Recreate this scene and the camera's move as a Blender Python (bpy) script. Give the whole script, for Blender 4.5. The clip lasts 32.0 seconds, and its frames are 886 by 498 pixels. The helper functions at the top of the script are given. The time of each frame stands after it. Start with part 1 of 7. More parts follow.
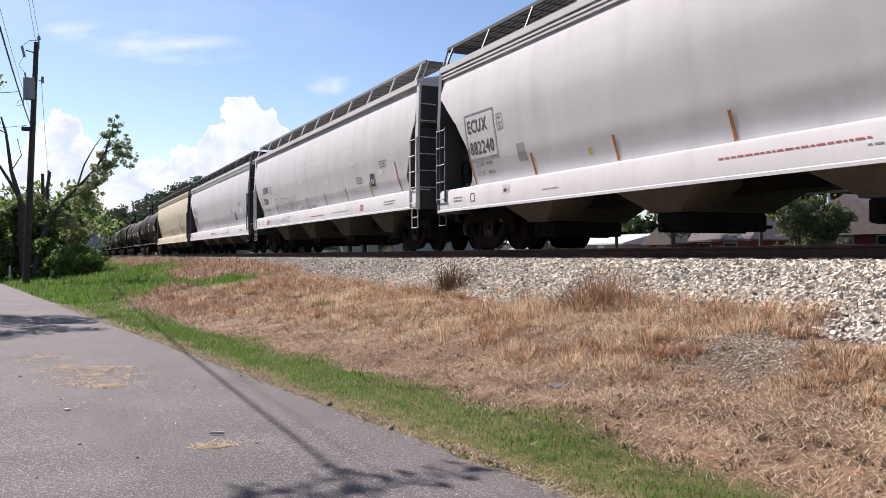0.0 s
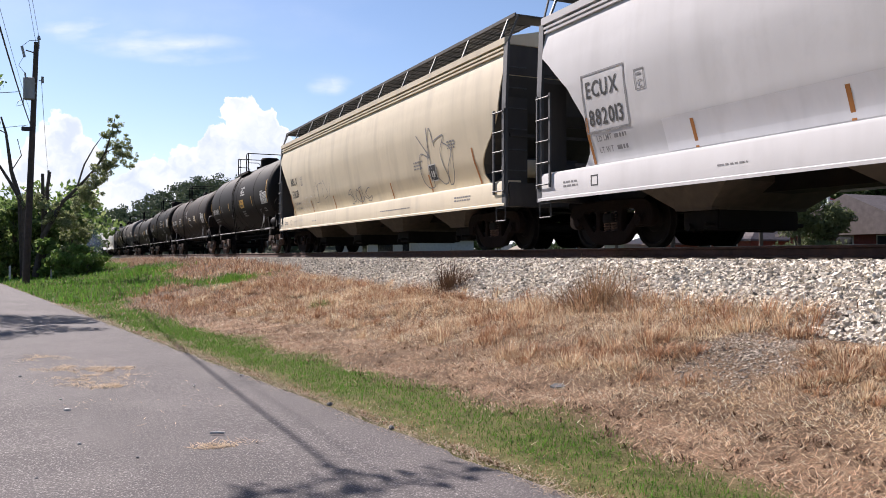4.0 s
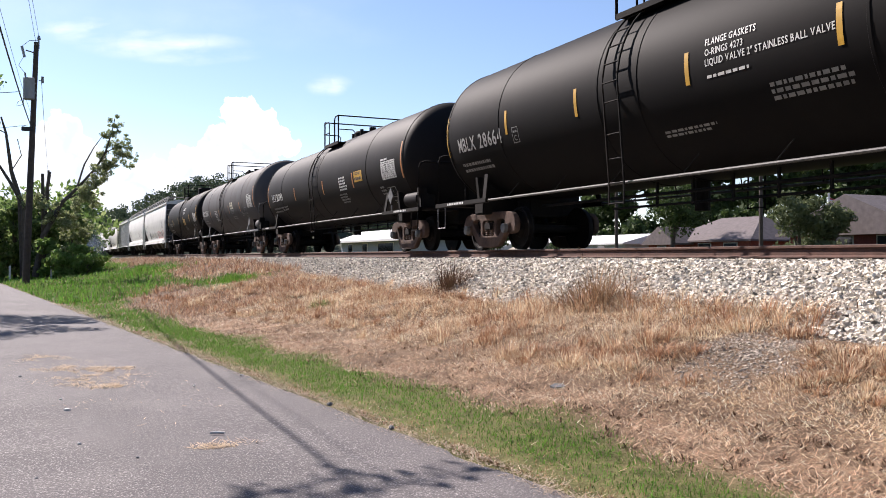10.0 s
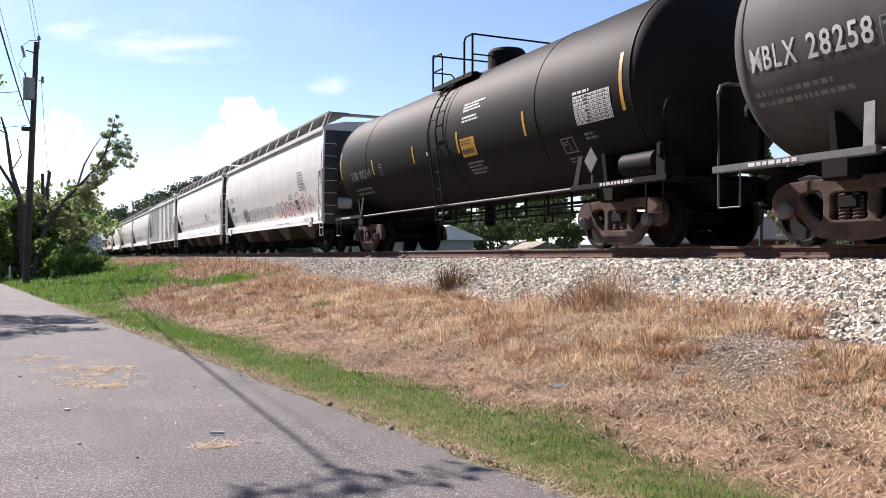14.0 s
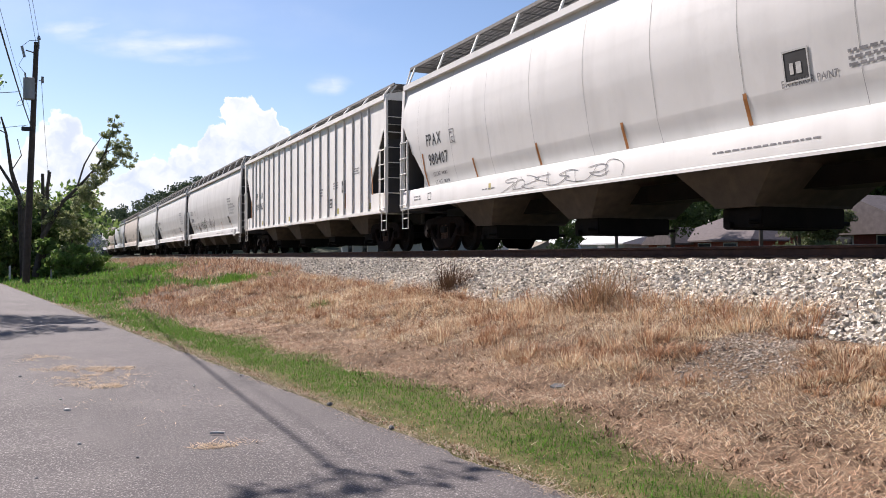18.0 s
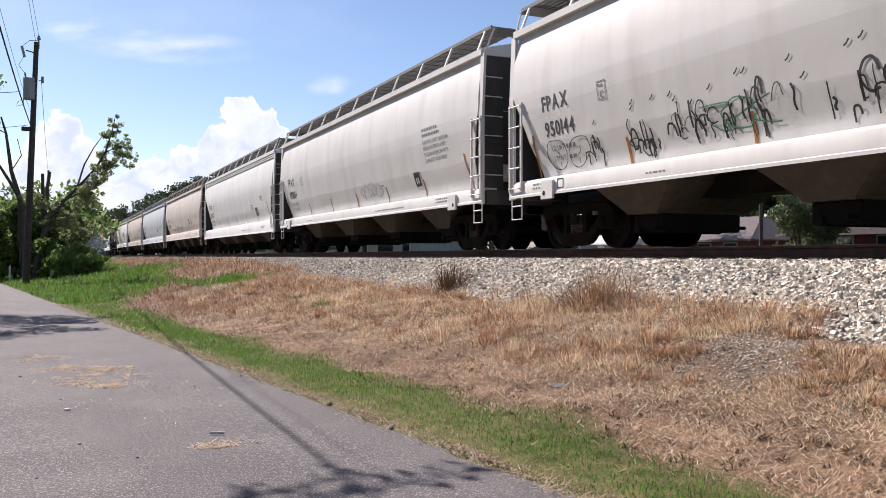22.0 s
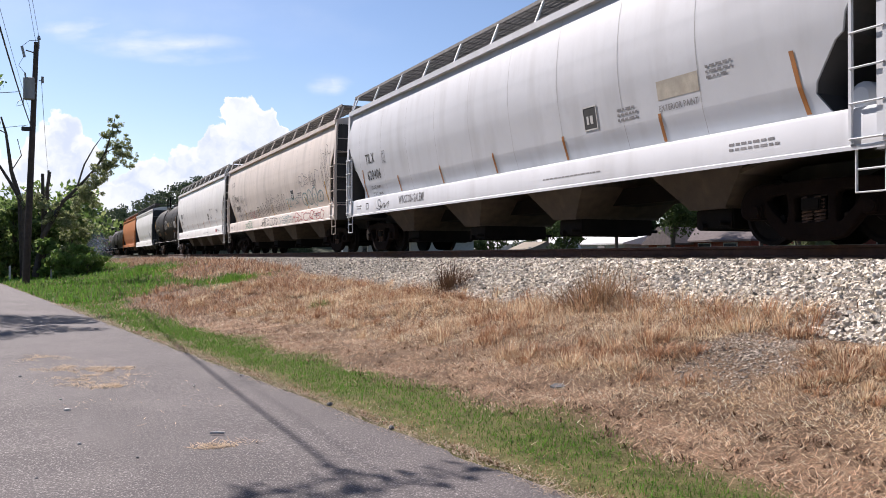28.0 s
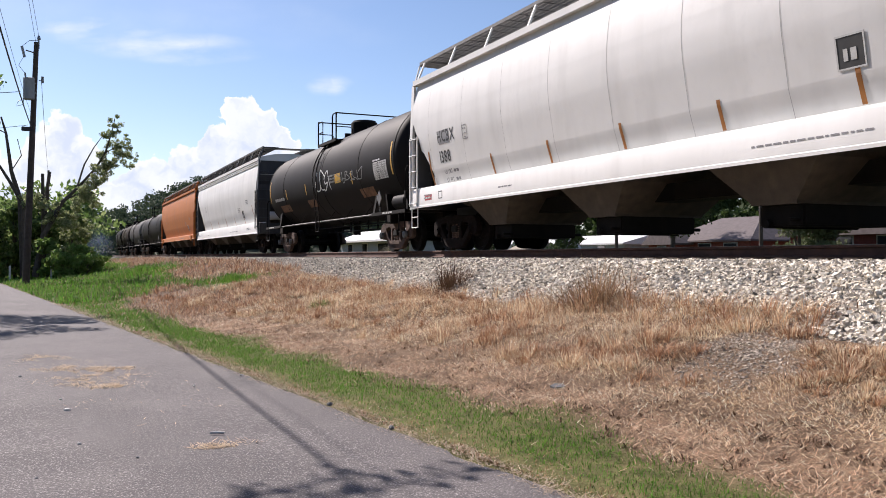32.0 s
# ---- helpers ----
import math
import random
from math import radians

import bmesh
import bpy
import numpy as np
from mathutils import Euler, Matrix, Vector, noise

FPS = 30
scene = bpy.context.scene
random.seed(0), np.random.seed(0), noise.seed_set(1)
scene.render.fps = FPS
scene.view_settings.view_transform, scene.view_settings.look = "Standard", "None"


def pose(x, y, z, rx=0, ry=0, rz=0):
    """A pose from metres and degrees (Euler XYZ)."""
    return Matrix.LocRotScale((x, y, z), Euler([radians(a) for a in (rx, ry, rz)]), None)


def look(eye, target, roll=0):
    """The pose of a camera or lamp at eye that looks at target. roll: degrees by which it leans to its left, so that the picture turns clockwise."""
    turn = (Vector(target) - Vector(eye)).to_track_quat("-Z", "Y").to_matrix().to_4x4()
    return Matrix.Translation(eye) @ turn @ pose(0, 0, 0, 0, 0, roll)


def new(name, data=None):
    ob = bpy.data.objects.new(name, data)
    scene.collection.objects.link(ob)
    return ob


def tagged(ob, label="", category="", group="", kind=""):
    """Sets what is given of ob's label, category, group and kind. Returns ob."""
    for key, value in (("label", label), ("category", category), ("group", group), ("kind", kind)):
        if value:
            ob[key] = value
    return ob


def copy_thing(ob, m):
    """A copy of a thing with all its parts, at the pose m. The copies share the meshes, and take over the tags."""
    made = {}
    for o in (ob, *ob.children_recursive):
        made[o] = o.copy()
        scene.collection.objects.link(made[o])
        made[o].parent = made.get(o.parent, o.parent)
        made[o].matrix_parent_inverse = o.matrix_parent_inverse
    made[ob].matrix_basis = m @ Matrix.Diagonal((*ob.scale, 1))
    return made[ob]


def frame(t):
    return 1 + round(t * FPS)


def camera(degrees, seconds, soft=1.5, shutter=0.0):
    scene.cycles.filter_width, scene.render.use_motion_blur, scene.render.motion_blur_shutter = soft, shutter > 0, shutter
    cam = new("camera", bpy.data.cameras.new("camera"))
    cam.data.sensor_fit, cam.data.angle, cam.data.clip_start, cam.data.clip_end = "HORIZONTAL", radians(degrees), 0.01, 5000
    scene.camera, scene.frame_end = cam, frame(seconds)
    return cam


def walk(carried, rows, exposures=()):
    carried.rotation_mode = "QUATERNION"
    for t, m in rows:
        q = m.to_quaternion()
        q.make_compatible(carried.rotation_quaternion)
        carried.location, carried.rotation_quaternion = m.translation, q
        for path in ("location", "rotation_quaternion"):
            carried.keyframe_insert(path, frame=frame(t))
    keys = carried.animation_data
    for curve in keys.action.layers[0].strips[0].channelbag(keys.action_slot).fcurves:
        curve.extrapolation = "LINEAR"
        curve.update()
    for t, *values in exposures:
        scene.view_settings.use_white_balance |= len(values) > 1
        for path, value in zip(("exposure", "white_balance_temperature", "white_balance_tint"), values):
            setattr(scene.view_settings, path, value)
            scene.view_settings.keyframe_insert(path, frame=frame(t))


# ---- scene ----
# camera: stands still beside the road, looks along the passing train
TURN = 24.83
EYE = Vector((0.0, 0.0, 1.35))
cam = camera(55.7, 32.0, soft=0.9)
STAND = pose(EYE.x, EYE.y, EYE.z, 90.5, 0, -TURN)
walk(cam, [(0, STAND), (32, STAND)], [(0, 0.86, 6500, 20), (3, 0.86, 6500, 20), (6, 0.97, 6500, 20), (9, 1.12, 6500, 20), (12, 1.18, 6500, 20), (14.5, 1.16, 6500, 20), (16.5, 0.92, 6500, 20), (20, 0.84, 6500, 20), (32, 0.82, 6500, 20)])

# ---------------------------------------------------------------- light
SUN_WAY = Vector((-2.9, 8.2, 6.7)).normalized()
world = bpy.data.worlds.new("world")
scene.world = world
world.use_nodes = True


SKY_STRENGTH, CLOUD_STRENGTH = 0.071, 0.61


def build_world():
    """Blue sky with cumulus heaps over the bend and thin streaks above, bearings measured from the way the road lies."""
    nt = world.node_tree
    N, Lk = nt.nodes, nt.links
    N.clear()
    out = N.new("ShaderNodeOutputWorld")
    sky = N.new("ShaderNodeTexSky")
    sky.sky_type = "NISHITA"
    sky.sun_disc = False
    sky.sun_elevation = math.asin(SUN_WAY.z)
    sky.sun_rotation = math.atan2(SUN_WAY.x, SUN_WAY.y)
    sky.air_density, sky.dust_density, sky.ozone_density = 1.0, 0.2, 3.2
    blue = N.new("ShaderNodeBackground")
    blue.inputs["Strength"].default_value = SKY_STRENGTH
    Lk.new(sky.outputs[0], blue.inputs["Color"])
    tc = N.new("ShaderNodeTexCoord")
    way = tc.outputs["Generated"]

    def vm(op, a, b=None):
        n = N.new("ShaderNodeVectorMath")
        n.operation = op
        for i, v in enumerate((a, b)):
            if v is None:
                continue
            if isinstance(v, (tuple, Vector)):
                n.inputs[i].default_value = v
            else:
                Lk.new(v, n.inputs[i])
        return n.outputs["Value"] if op in ("DOT_PRODUCT", "LENGTH") else n.outputs[0]

    def ma(op, a, b=0.0, c=0.0):
        n = N.new("ShaderNodeMath")
        n.operation = op
        for i, v in enumerate((a, b, c)):
            if isinstance(v, (int, float)):
                n.inputs[i].default_value = v
            else:
                Lk.new(v, n.inputs[i])
        return n.outputs[0]

    def noise_of(vec, sc, detail=5.0):
        n = N.new("ShaderNodeTexNoise")
        n.inputs["Scale"].default_value, n.inputs["Detail"].default_value = sc, detail
        Lk.new(vec, n.inputs["Vector"])
        return n

    def ramp(v, lo, hi):
        r = N.new("ShaderNodeMapRange")
        r.interpolation_type = "SMOOTHSTEP"
        r.inputs["From Min"].default_value, r.inputs["From Max"].default_value = lo, hi
        Lk.new(v, r.inputs["Value"])
        return r.outputs[0]

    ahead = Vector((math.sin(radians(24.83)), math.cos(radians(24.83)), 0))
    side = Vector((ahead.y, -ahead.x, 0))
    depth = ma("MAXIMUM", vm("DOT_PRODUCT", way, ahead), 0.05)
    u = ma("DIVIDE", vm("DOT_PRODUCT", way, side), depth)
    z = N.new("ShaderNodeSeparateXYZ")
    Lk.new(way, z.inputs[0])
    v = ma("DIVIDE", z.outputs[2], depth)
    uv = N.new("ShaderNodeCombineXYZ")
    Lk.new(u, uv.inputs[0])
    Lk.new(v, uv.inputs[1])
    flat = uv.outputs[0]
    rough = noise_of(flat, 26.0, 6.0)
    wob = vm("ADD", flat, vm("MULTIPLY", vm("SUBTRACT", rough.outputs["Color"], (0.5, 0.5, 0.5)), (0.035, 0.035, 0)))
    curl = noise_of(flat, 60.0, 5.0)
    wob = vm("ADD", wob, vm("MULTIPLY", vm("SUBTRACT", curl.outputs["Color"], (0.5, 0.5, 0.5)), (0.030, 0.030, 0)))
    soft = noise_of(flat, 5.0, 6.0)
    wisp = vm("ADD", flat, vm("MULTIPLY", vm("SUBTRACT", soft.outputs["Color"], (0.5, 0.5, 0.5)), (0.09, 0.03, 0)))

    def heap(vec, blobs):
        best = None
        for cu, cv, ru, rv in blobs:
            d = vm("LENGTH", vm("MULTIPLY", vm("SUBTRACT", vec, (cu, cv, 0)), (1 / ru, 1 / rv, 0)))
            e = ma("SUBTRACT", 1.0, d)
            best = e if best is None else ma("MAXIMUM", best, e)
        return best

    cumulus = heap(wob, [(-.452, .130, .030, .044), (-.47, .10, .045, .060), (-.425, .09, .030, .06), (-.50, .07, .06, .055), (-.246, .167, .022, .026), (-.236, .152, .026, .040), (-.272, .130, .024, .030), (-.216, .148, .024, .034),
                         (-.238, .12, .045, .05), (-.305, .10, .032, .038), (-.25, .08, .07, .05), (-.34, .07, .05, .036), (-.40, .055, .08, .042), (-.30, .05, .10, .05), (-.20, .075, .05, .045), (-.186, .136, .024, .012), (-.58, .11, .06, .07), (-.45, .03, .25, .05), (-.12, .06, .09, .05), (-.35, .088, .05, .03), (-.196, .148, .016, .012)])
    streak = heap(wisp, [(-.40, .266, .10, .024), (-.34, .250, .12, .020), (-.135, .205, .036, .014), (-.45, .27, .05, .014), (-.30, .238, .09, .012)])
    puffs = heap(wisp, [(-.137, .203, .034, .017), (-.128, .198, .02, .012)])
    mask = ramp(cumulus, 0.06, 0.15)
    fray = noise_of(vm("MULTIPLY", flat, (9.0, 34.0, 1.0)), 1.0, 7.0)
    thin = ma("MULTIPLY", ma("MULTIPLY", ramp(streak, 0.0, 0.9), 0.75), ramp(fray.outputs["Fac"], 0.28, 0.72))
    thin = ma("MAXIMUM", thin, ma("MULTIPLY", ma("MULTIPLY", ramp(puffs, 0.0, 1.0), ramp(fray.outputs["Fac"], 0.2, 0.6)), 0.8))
    wide = noise_of(vm("MULTIPLY", way, (1.5, 1.5, 4.0)), 1.6, 7.0)
    veil = ma("MULTIPLY", ramp(wide.outputs["Fac"], 0.52, 0.8), 0.20)
    haze = ma("MULTIPLY", ramp(z.outputs[2], 0.20, 0.0), 0.15)
    lump = noise_of(wob, 26.0, 6.0)
    shade = N.new("ShaderNodeMix")
    shade.data_type = "RGBA"
    shade.inputs[6].default_value = (0.66, 0.77, 0.90, 1)
    shade.inputs[7].default_value = (0.93, 1.0, 0.985, 1)
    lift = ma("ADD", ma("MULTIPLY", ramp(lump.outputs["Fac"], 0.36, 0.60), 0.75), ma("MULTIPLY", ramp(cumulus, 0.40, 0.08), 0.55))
    Lk.new(ma("MINIMUM", lift, 1.0), shade.inputs[0])
    white = N.new("ShaderNodeBackground")
    white.inputs["Strength"].default_value = CLOUD_STRENGTH
    Lk.new(shade.outputs[2], white.inputs["Color"])
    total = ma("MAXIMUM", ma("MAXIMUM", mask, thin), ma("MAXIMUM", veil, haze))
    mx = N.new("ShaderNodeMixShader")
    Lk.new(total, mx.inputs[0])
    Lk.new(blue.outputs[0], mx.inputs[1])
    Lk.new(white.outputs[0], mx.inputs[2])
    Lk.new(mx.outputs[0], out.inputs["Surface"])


build_world()
sun = new("sun", bpy.data.lights.new("sun", "SUN"))
sun.data.energy, sun.data.angle, sun.data.color = 5.0, radians(0.45), (1.0, 0.95, 0.86)
sun.matrix_basis = look(SUN_WAY * 50, (0, 0, 0))


# ---------------------------------------------------------------- materials
DEPTH = 0.78           # all base colours are given for a bright print and deepened alike


def deeper(c):
    return None if c is None else tuple(v * DEPTH for v in c)


def material(name, colour, rough=0.6, metal=0.0, vary=0.25, scale=6.0, bump=0.15, bump_scale=40.0,
             dirt=None, dirt_amount=0.0, streak=(1.5, 1.5, 0.25), dirt_scale=1.2, space="Object", spec=0.5, by_piece=0.0):
    """A surface with fine grain, broad variation, and stains that may run downwards."""
    colour, dirt = deeper(colour), deeper(dirt)
    m = bpy.data.materials.new(name)
    m.use_nodes = True
    nt = m.node_tree
    N, Lk = nt.nodes, nt.links
    b = N["Principled BSDF"]
    b.inputs["Roughness"].default_value, b.inputs["Metallic"].default_value = rough, metal
    b.inputs["Specular IOR Level"].default_value = spec
    tc = N.new("ShaderNodeTexCoord")
    co = tc.outputs[space]

    def noise_at(sc, detail=4.0, vec=co):
        n = N.new("ShaderNodeTexNoise")
        n.inputs["Scale"].default_value, n.inputs["Detail"].default_value = sc, detail
        Lk.new(vec, n.inputs["Vector"])
        return n.outputs["Fac"]

    def mixed(a, c, fac):
        x = N.new("ShaderNodeMix")
        x.data_type = "RGBA"
        for sock, val in ((x.inputs[6], a), (x.inputs[7], c)):
            if isinstance(val, tuple):
                sock.default_value = (*val[:3], 1)
            else:
                Lk.new(val, sock)
        Lk.new(fac, x.inputs[0])
        return x.outputs[2]

    def ramp(fac, lo, hi, top=1.0):
        r = N.new("ShaderNodeMapRange")
        r.inputs["From Min"].default_value, r.inputs["From Max"].default_value = lo, hi
        r.inputs["To Max"].default_value = top
        Lk.new(fac, r.inputs["Value"])
        return r.outputs[0]

    dark = tuple(c * (1 - vary) for c in colour)
    light = tuple(min(1, c * (1 + vary)) for c in colour)
    col = mixed(dark, light, ramp(noise_at(scale), 0.3, 0.7))
    col = mixed(col, tuple(c * (1 - 0.6 * vary) for c in colour), ramp(noise_at(scale * 9, 3), 0.5, 0.85))
    if by_piece:
        info = N.new("ShaderNodeObjectInfo")
        col = mixed(col, tuple(c * (1 - by_piece) for c in colour), info.outputs["Random"])
    if dirt_amount:
        mp = N.new("ShaderNodeMapping")
        mp.inputs["Scale"].default_value = streak
        Lk.new(co, mp.inputs["Vector"])
        col = mixed(col, dirt, ramp(noise_at(dirt_scale, 6, mp.outputs[0]), 0.48, 0.8, dirt_amount))
    Lk.new(col, b.inputs["Base Color"])
    if bump:
        bp = N.new("ShaderNodeBump")
        bp.inputs["Strength"].default_value, bp.inputs["Distance"].default_value = bump, 0.02
        Lk.new(noise_at(bump_scale, 5), bp.inputs["Height"])
        Lk.new(bp.outputs[0], b.inputs["Normal"])
    return m


def paint(name, colour, **k):
    """Weathered railway paint."""
    k = dict(dict(rough=0.6, spec=0.25, vary=0.05, scale=0.8, bump=0.06, bump_scale=3.0, dirt=(0.16, 0.14, 0.12), dirt_amount=0.5,
                  streak=(1.2, 1.2, 0.18), dirt_scale=1.6), **k)
    return material(name, colour, **k)


M = {}
M["grey_paint"] = paint("grey_paint", (0.70, 0.70, 0.71), rough=0.7, spec=0.15, dirt_amount=0.16)
M["white_paint"] = paint("white_paint", (0.86, 0.855, 0.83), dirt_amount=0.16)
M["dull_white_paint"] = paint("dull_white_paint", (0.76, 0.75, 0.72), dirt_amount=0.22)
M["bright_white_paint"] = paint("bright_white_paint", (1.0, 0.985, 0.94), dirt_amount=0.2)
M["dented_white_paint"] = paint("dented_white_paint", (0.76, 0.75, 0.72), dirt_amount=0.22, bump=0.32, bump_scale=0.9)
M["cream_paint"] = paint("cream_paint", (0.74, 0.65, 0.48), dirt_amount=0.3)
M["pink_paint"] = paint("pink_paint", (0.74, 0.66, 0.59), dirt_amount=0.35)
M["blue_grey_paint"] = paint("blue_grey_paint", (0.66, 0.69, 0.73), dirt_amount=0.25)
M["orange_paint"] = paint("orange_paint", (0.55, 0.17, 0.03), dirt_amount=0.3)
M["black_paint"] = paint("black_paint", (0.018, 0.0162, 0.0165), rough=0.60, spec=0.06, dirt=(0.030, 0.024, 0.022), dirt_amount=0.5)
M["deep_black_paint"] = paint("deep_black_paint", (0.009, 0.0082, 0.0084), rough=0.62, spec=0.045, dirt=(0.014, 0.012, 0.011), dirt_amount=0.5)
M["brown_black_paint"] = paint("brown_black_paint", (0.028, 0.0225, 0.021), rough=0.65, spec=0.06, dirt=(0.085, 0.045, 0.030), dirt_amount=0.85)
M["tank_grey_paint"] = paint("tank_grey_paint", (0.110, 0.106, 0.108), rough=0.65, spec=0.08, dirt=(0.060, 0.040, 0.030), dirt_amount=0.7)
# one dark tone for all car ends, holding the shade of the recesses
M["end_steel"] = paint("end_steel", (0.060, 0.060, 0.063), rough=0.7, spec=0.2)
# brown steel of the bays, darkened to carry the shade below the sills
M["under_shaded"] = material("under_shaded", (0.062, 0.047, 0.034), rough=0.8, vary=0.3, dirt=(0.04, 0.03, 0.025), dirt_amount=0.7)
# black fittings; deepened further to hold the shade under the cars
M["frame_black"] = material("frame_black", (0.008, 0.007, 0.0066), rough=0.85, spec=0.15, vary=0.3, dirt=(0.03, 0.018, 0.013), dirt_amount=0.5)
M["cast_rust"] = material("cast_rust", (0.108, 0.070, 0.055), rough=0.9, spec=0.2, vary=0.35, dirt=(0.018, 0.013, 0.012), dirt_amount=0.8, bump=0.4)
# truck castings and wheels: the cars' undershade is put into these near-black colours
M["cast_shaded"] = material("cast_shaded", (0.013, 0.008, 0.0065), rough=0.95, spec=0.1, vary=0.3, dirt=(0.006, 0.005, 0.0045), dirt_amount=0.8, bump=0.4)
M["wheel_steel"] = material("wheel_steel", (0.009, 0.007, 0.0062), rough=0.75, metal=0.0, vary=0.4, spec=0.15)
M["grating"] = material("grating", (0.17, 0.165, 0.16), rough=0.8, vary=0.2)
M["rail_side"] = material("rail_side", (0.12, 0.055, 0.038), rough=0.85, vary=0.3, bump=0.3)
M["rail_top"] = material("rail_top", (0.35, 0.34, 0.33), rough=0.3, metal=0.9, vary=0.1)
M["tie_wood"] = material("tie_wood", (0.10, 0.075, 0.055), rough=0.9, vary=0.4, bump=0.5)
M["tape_orange"] = material("tape_orange", (0.42, 0.16, 0.03), rough=0.5, vary=0.2, bump=0)
M["tape_yellow"] = material("tape_yellow", (0.62, 0.34, 0.02), rough=0.45, vary=0.2, bump=0)
M["ink_black"] = material("ink_black", (0.03, 0.03, 0.032), rough=0.6, vary=0.3, bump=0)
M["ink_grey"] = material("ink_grey", (0.24, 0.24, 0.25), rough=0.6, vary=0.3, bump=0)
M["ink_white"] = material("ink_white", (0.66, 0.66, 0.64), rough=0.6, vary=0.15, bump=0)
M["ink_dim_white"] = material("ink_dim_white", (0.20, 0.20, 0.195), rough=0.6, vary=0.3, bump=0)
M["ink_faded"] = material("ink_faded", (0.36, 0.36, 0.35), rough=0.6, vary=0.3, bump=0)
M["panel_cream"] = material("panel_cream", (0.60, 0.55, 0.42), rough=0.6, vary=0.15, bump=0)
M["table_ground"] = material("table_ground", (0.045, 0.043, 0.043), rough=0.6, vary=0.3, bump=0)
M["ink_red"] = material("ink_red", (0.50, 0.07, 0.08), rough=0.6, vary=0.2, bump=0)
M["ink_green"] = material("ink_green", (0.08, 0.30, 0.18), rough=0.6, vary=0.2, bump=0)
M["ink_dim"] = material("ink_dim", (0.42, 0.41, 0.40), rough=0.6, vary=0.2, bump=0)
M["patch_dim2"] = material("patch_dim2", (0.50, 0.46, 0.38), rough=0.6, vary=0.2, bump=0)
M["ink_teal"] = material("ink_teal", (0.20, 0.36, 0.36), rough=0.6, vary=0.2, bump=0)
M["seam_grey"] = material("seam_grey", (0.36, 0.36, 0.36), rough=0.7, vary=0.2, bump=0)
M["post_dark"] = material("post_dark", (0.06, 0.065, 0.075), rough=0.6, vary=0.2)
M["placard_dark"] = material("placard_dark", (0.10, 0.10, 0.10), rough=0.6, vary=0.3)
M["rail_grey"] = material("rail_grey", (0.10, 0.10, 0.103), rough=0.55, vary=0.3)
M["rib_grey"] = material("rib_grey", (0.62, 0.61, 0.59), rough=0.6, vary=0.25)
M["rail_paint"] = material("rail_paint", (0.045, 0.041, 0.040), rough=0.6, vary=0.3)
M["asphalt"] = material("asphalt", (0.120, 0.106, 0.107), rough=0.9, vary=0.20, scale=0.7, bump=0.3, bump_scale=190,
                        dirt=(0.20, 0.182, 0.172), dirt_amount=0.5, streak=(0.6, 0.6, 1), dirt_scale=2.4, spec=0.3)


def add_speckle(m, scale, lo, hi, colour, amount, dark=None):
    """Single light and dark grains of aggregate in a surface."""
    N, Lk = m.node_tree.nodes, m.node_tree.links
    b = N["Principled BSDF"]
    col = b.inputs["Base Color"].links[0].from_socket
    tc = N.new("ShaderNodeTexCoord")
    for k, c in ((1.0, colour), (0.55, dark)):
        if c is None:
            continue
        v = N.new("ShaderNodeTexNoise")
        v.inputs["Scale"].default_value, v.inputs["Detail"].default_value = scale * k, 2.0
        Lk.new(tc.outputs["Object"], v.inputs["Vector"])
        r = N.new("ShaderNodeMapRange")
        r.inputs["From Min"].default_value, r.inputs["From Max"].default_value, r.inputs["To Max"].default_value = lo, hi, amount
        Lk.new(v.outputs["Fac"], r.inputs["Value"])
        x = N.new("ShaderNodeMix")
        x.data_type = "RGBA"
        x.inputs[7].default_value = (*deeper(c), 1)
        Lk.new(r.outputs[0], x.inputs[0])
        Lk.new(col, x.inputs[6])
        col = x.outputs[2]
    Lk.new(col, b.inputs["Base Color"])


add_speckle(M["asphalt"], 85.0, 0.54, 0.74, (0.50, 0.465, 0.45), 0.95, (0.060, 0.062, 0.064))
M["pole_wood"] = material("pole_wood", (0.065, 0.05, 0.042), rough=0.9, vary=0.3, bump=0.4, streak=(6, 6, 0.4), dirt=(0.03, 0.022, 0.02), dirt_amount=0.6)
M["galvanised"] = material("galvanised", (0.30, 0.31, 0.32), rough=0.5, metal=0.3, vary=0.15)
M["cable_black"] = material("cable_black", (0.02, 0.02, 0.022), rough=0.6, bump=0)
M["stone"] = None
M["bark"] = material("bark", (0.09, 0.075, 0.06), rough=0.95, vary=0.35, bump=0.6)


def island_material(name, tones, rough=0.85, translucent=0.0):
    """Each loose piece of the mesh takes its own tone."""
    m = bpy.data.materials.new(name)
    m.use_nodes = True
    N, Lk = m.node_tree.nodes, m.node_tree.links
    b = N["Principled BSDF"]
    b.inputs["Roughness"].default_value = rough
    b.inputs["Specular IOR Level"].default_value = 0.25
    g = N.new("ShaderNodeNewGeometry")
    r = N.new("ShaderNodeValToRGB")
    r.color_ramp.interpolation = "LINEAR"
    els = r.color_ramp.elements
    while len(els) < len(tones):
        els.new(0.5)
    for i, (e, c) in enumerate(zip(els, tones)):
        e.position = i / (len(tones) - 1)
        e.color = (*deeper(c), 1)
    Lk.new(g.outputs["Random Per Island"], r.inputs[0])
    Lk.new(r.outputs[0], b.inputs["Base Color"])
    if translucent:
        tr = N.new("ShaderNodeBsdfTranslucent")
        mx = N.new("ShaderNodeMixShader")
        mx.inputs[0].default_value = translucent
        Lk.new(r.outputs[0], tr.inputs["Color"])
        Lk.new(b.outputs[0], mx.inputs[1])
        Lk.new(tr.outputs[0], mx.inputs[2])
        Lk.new(mx.outputs[0], N["Material Output"].inputs["Surface"])
    return m


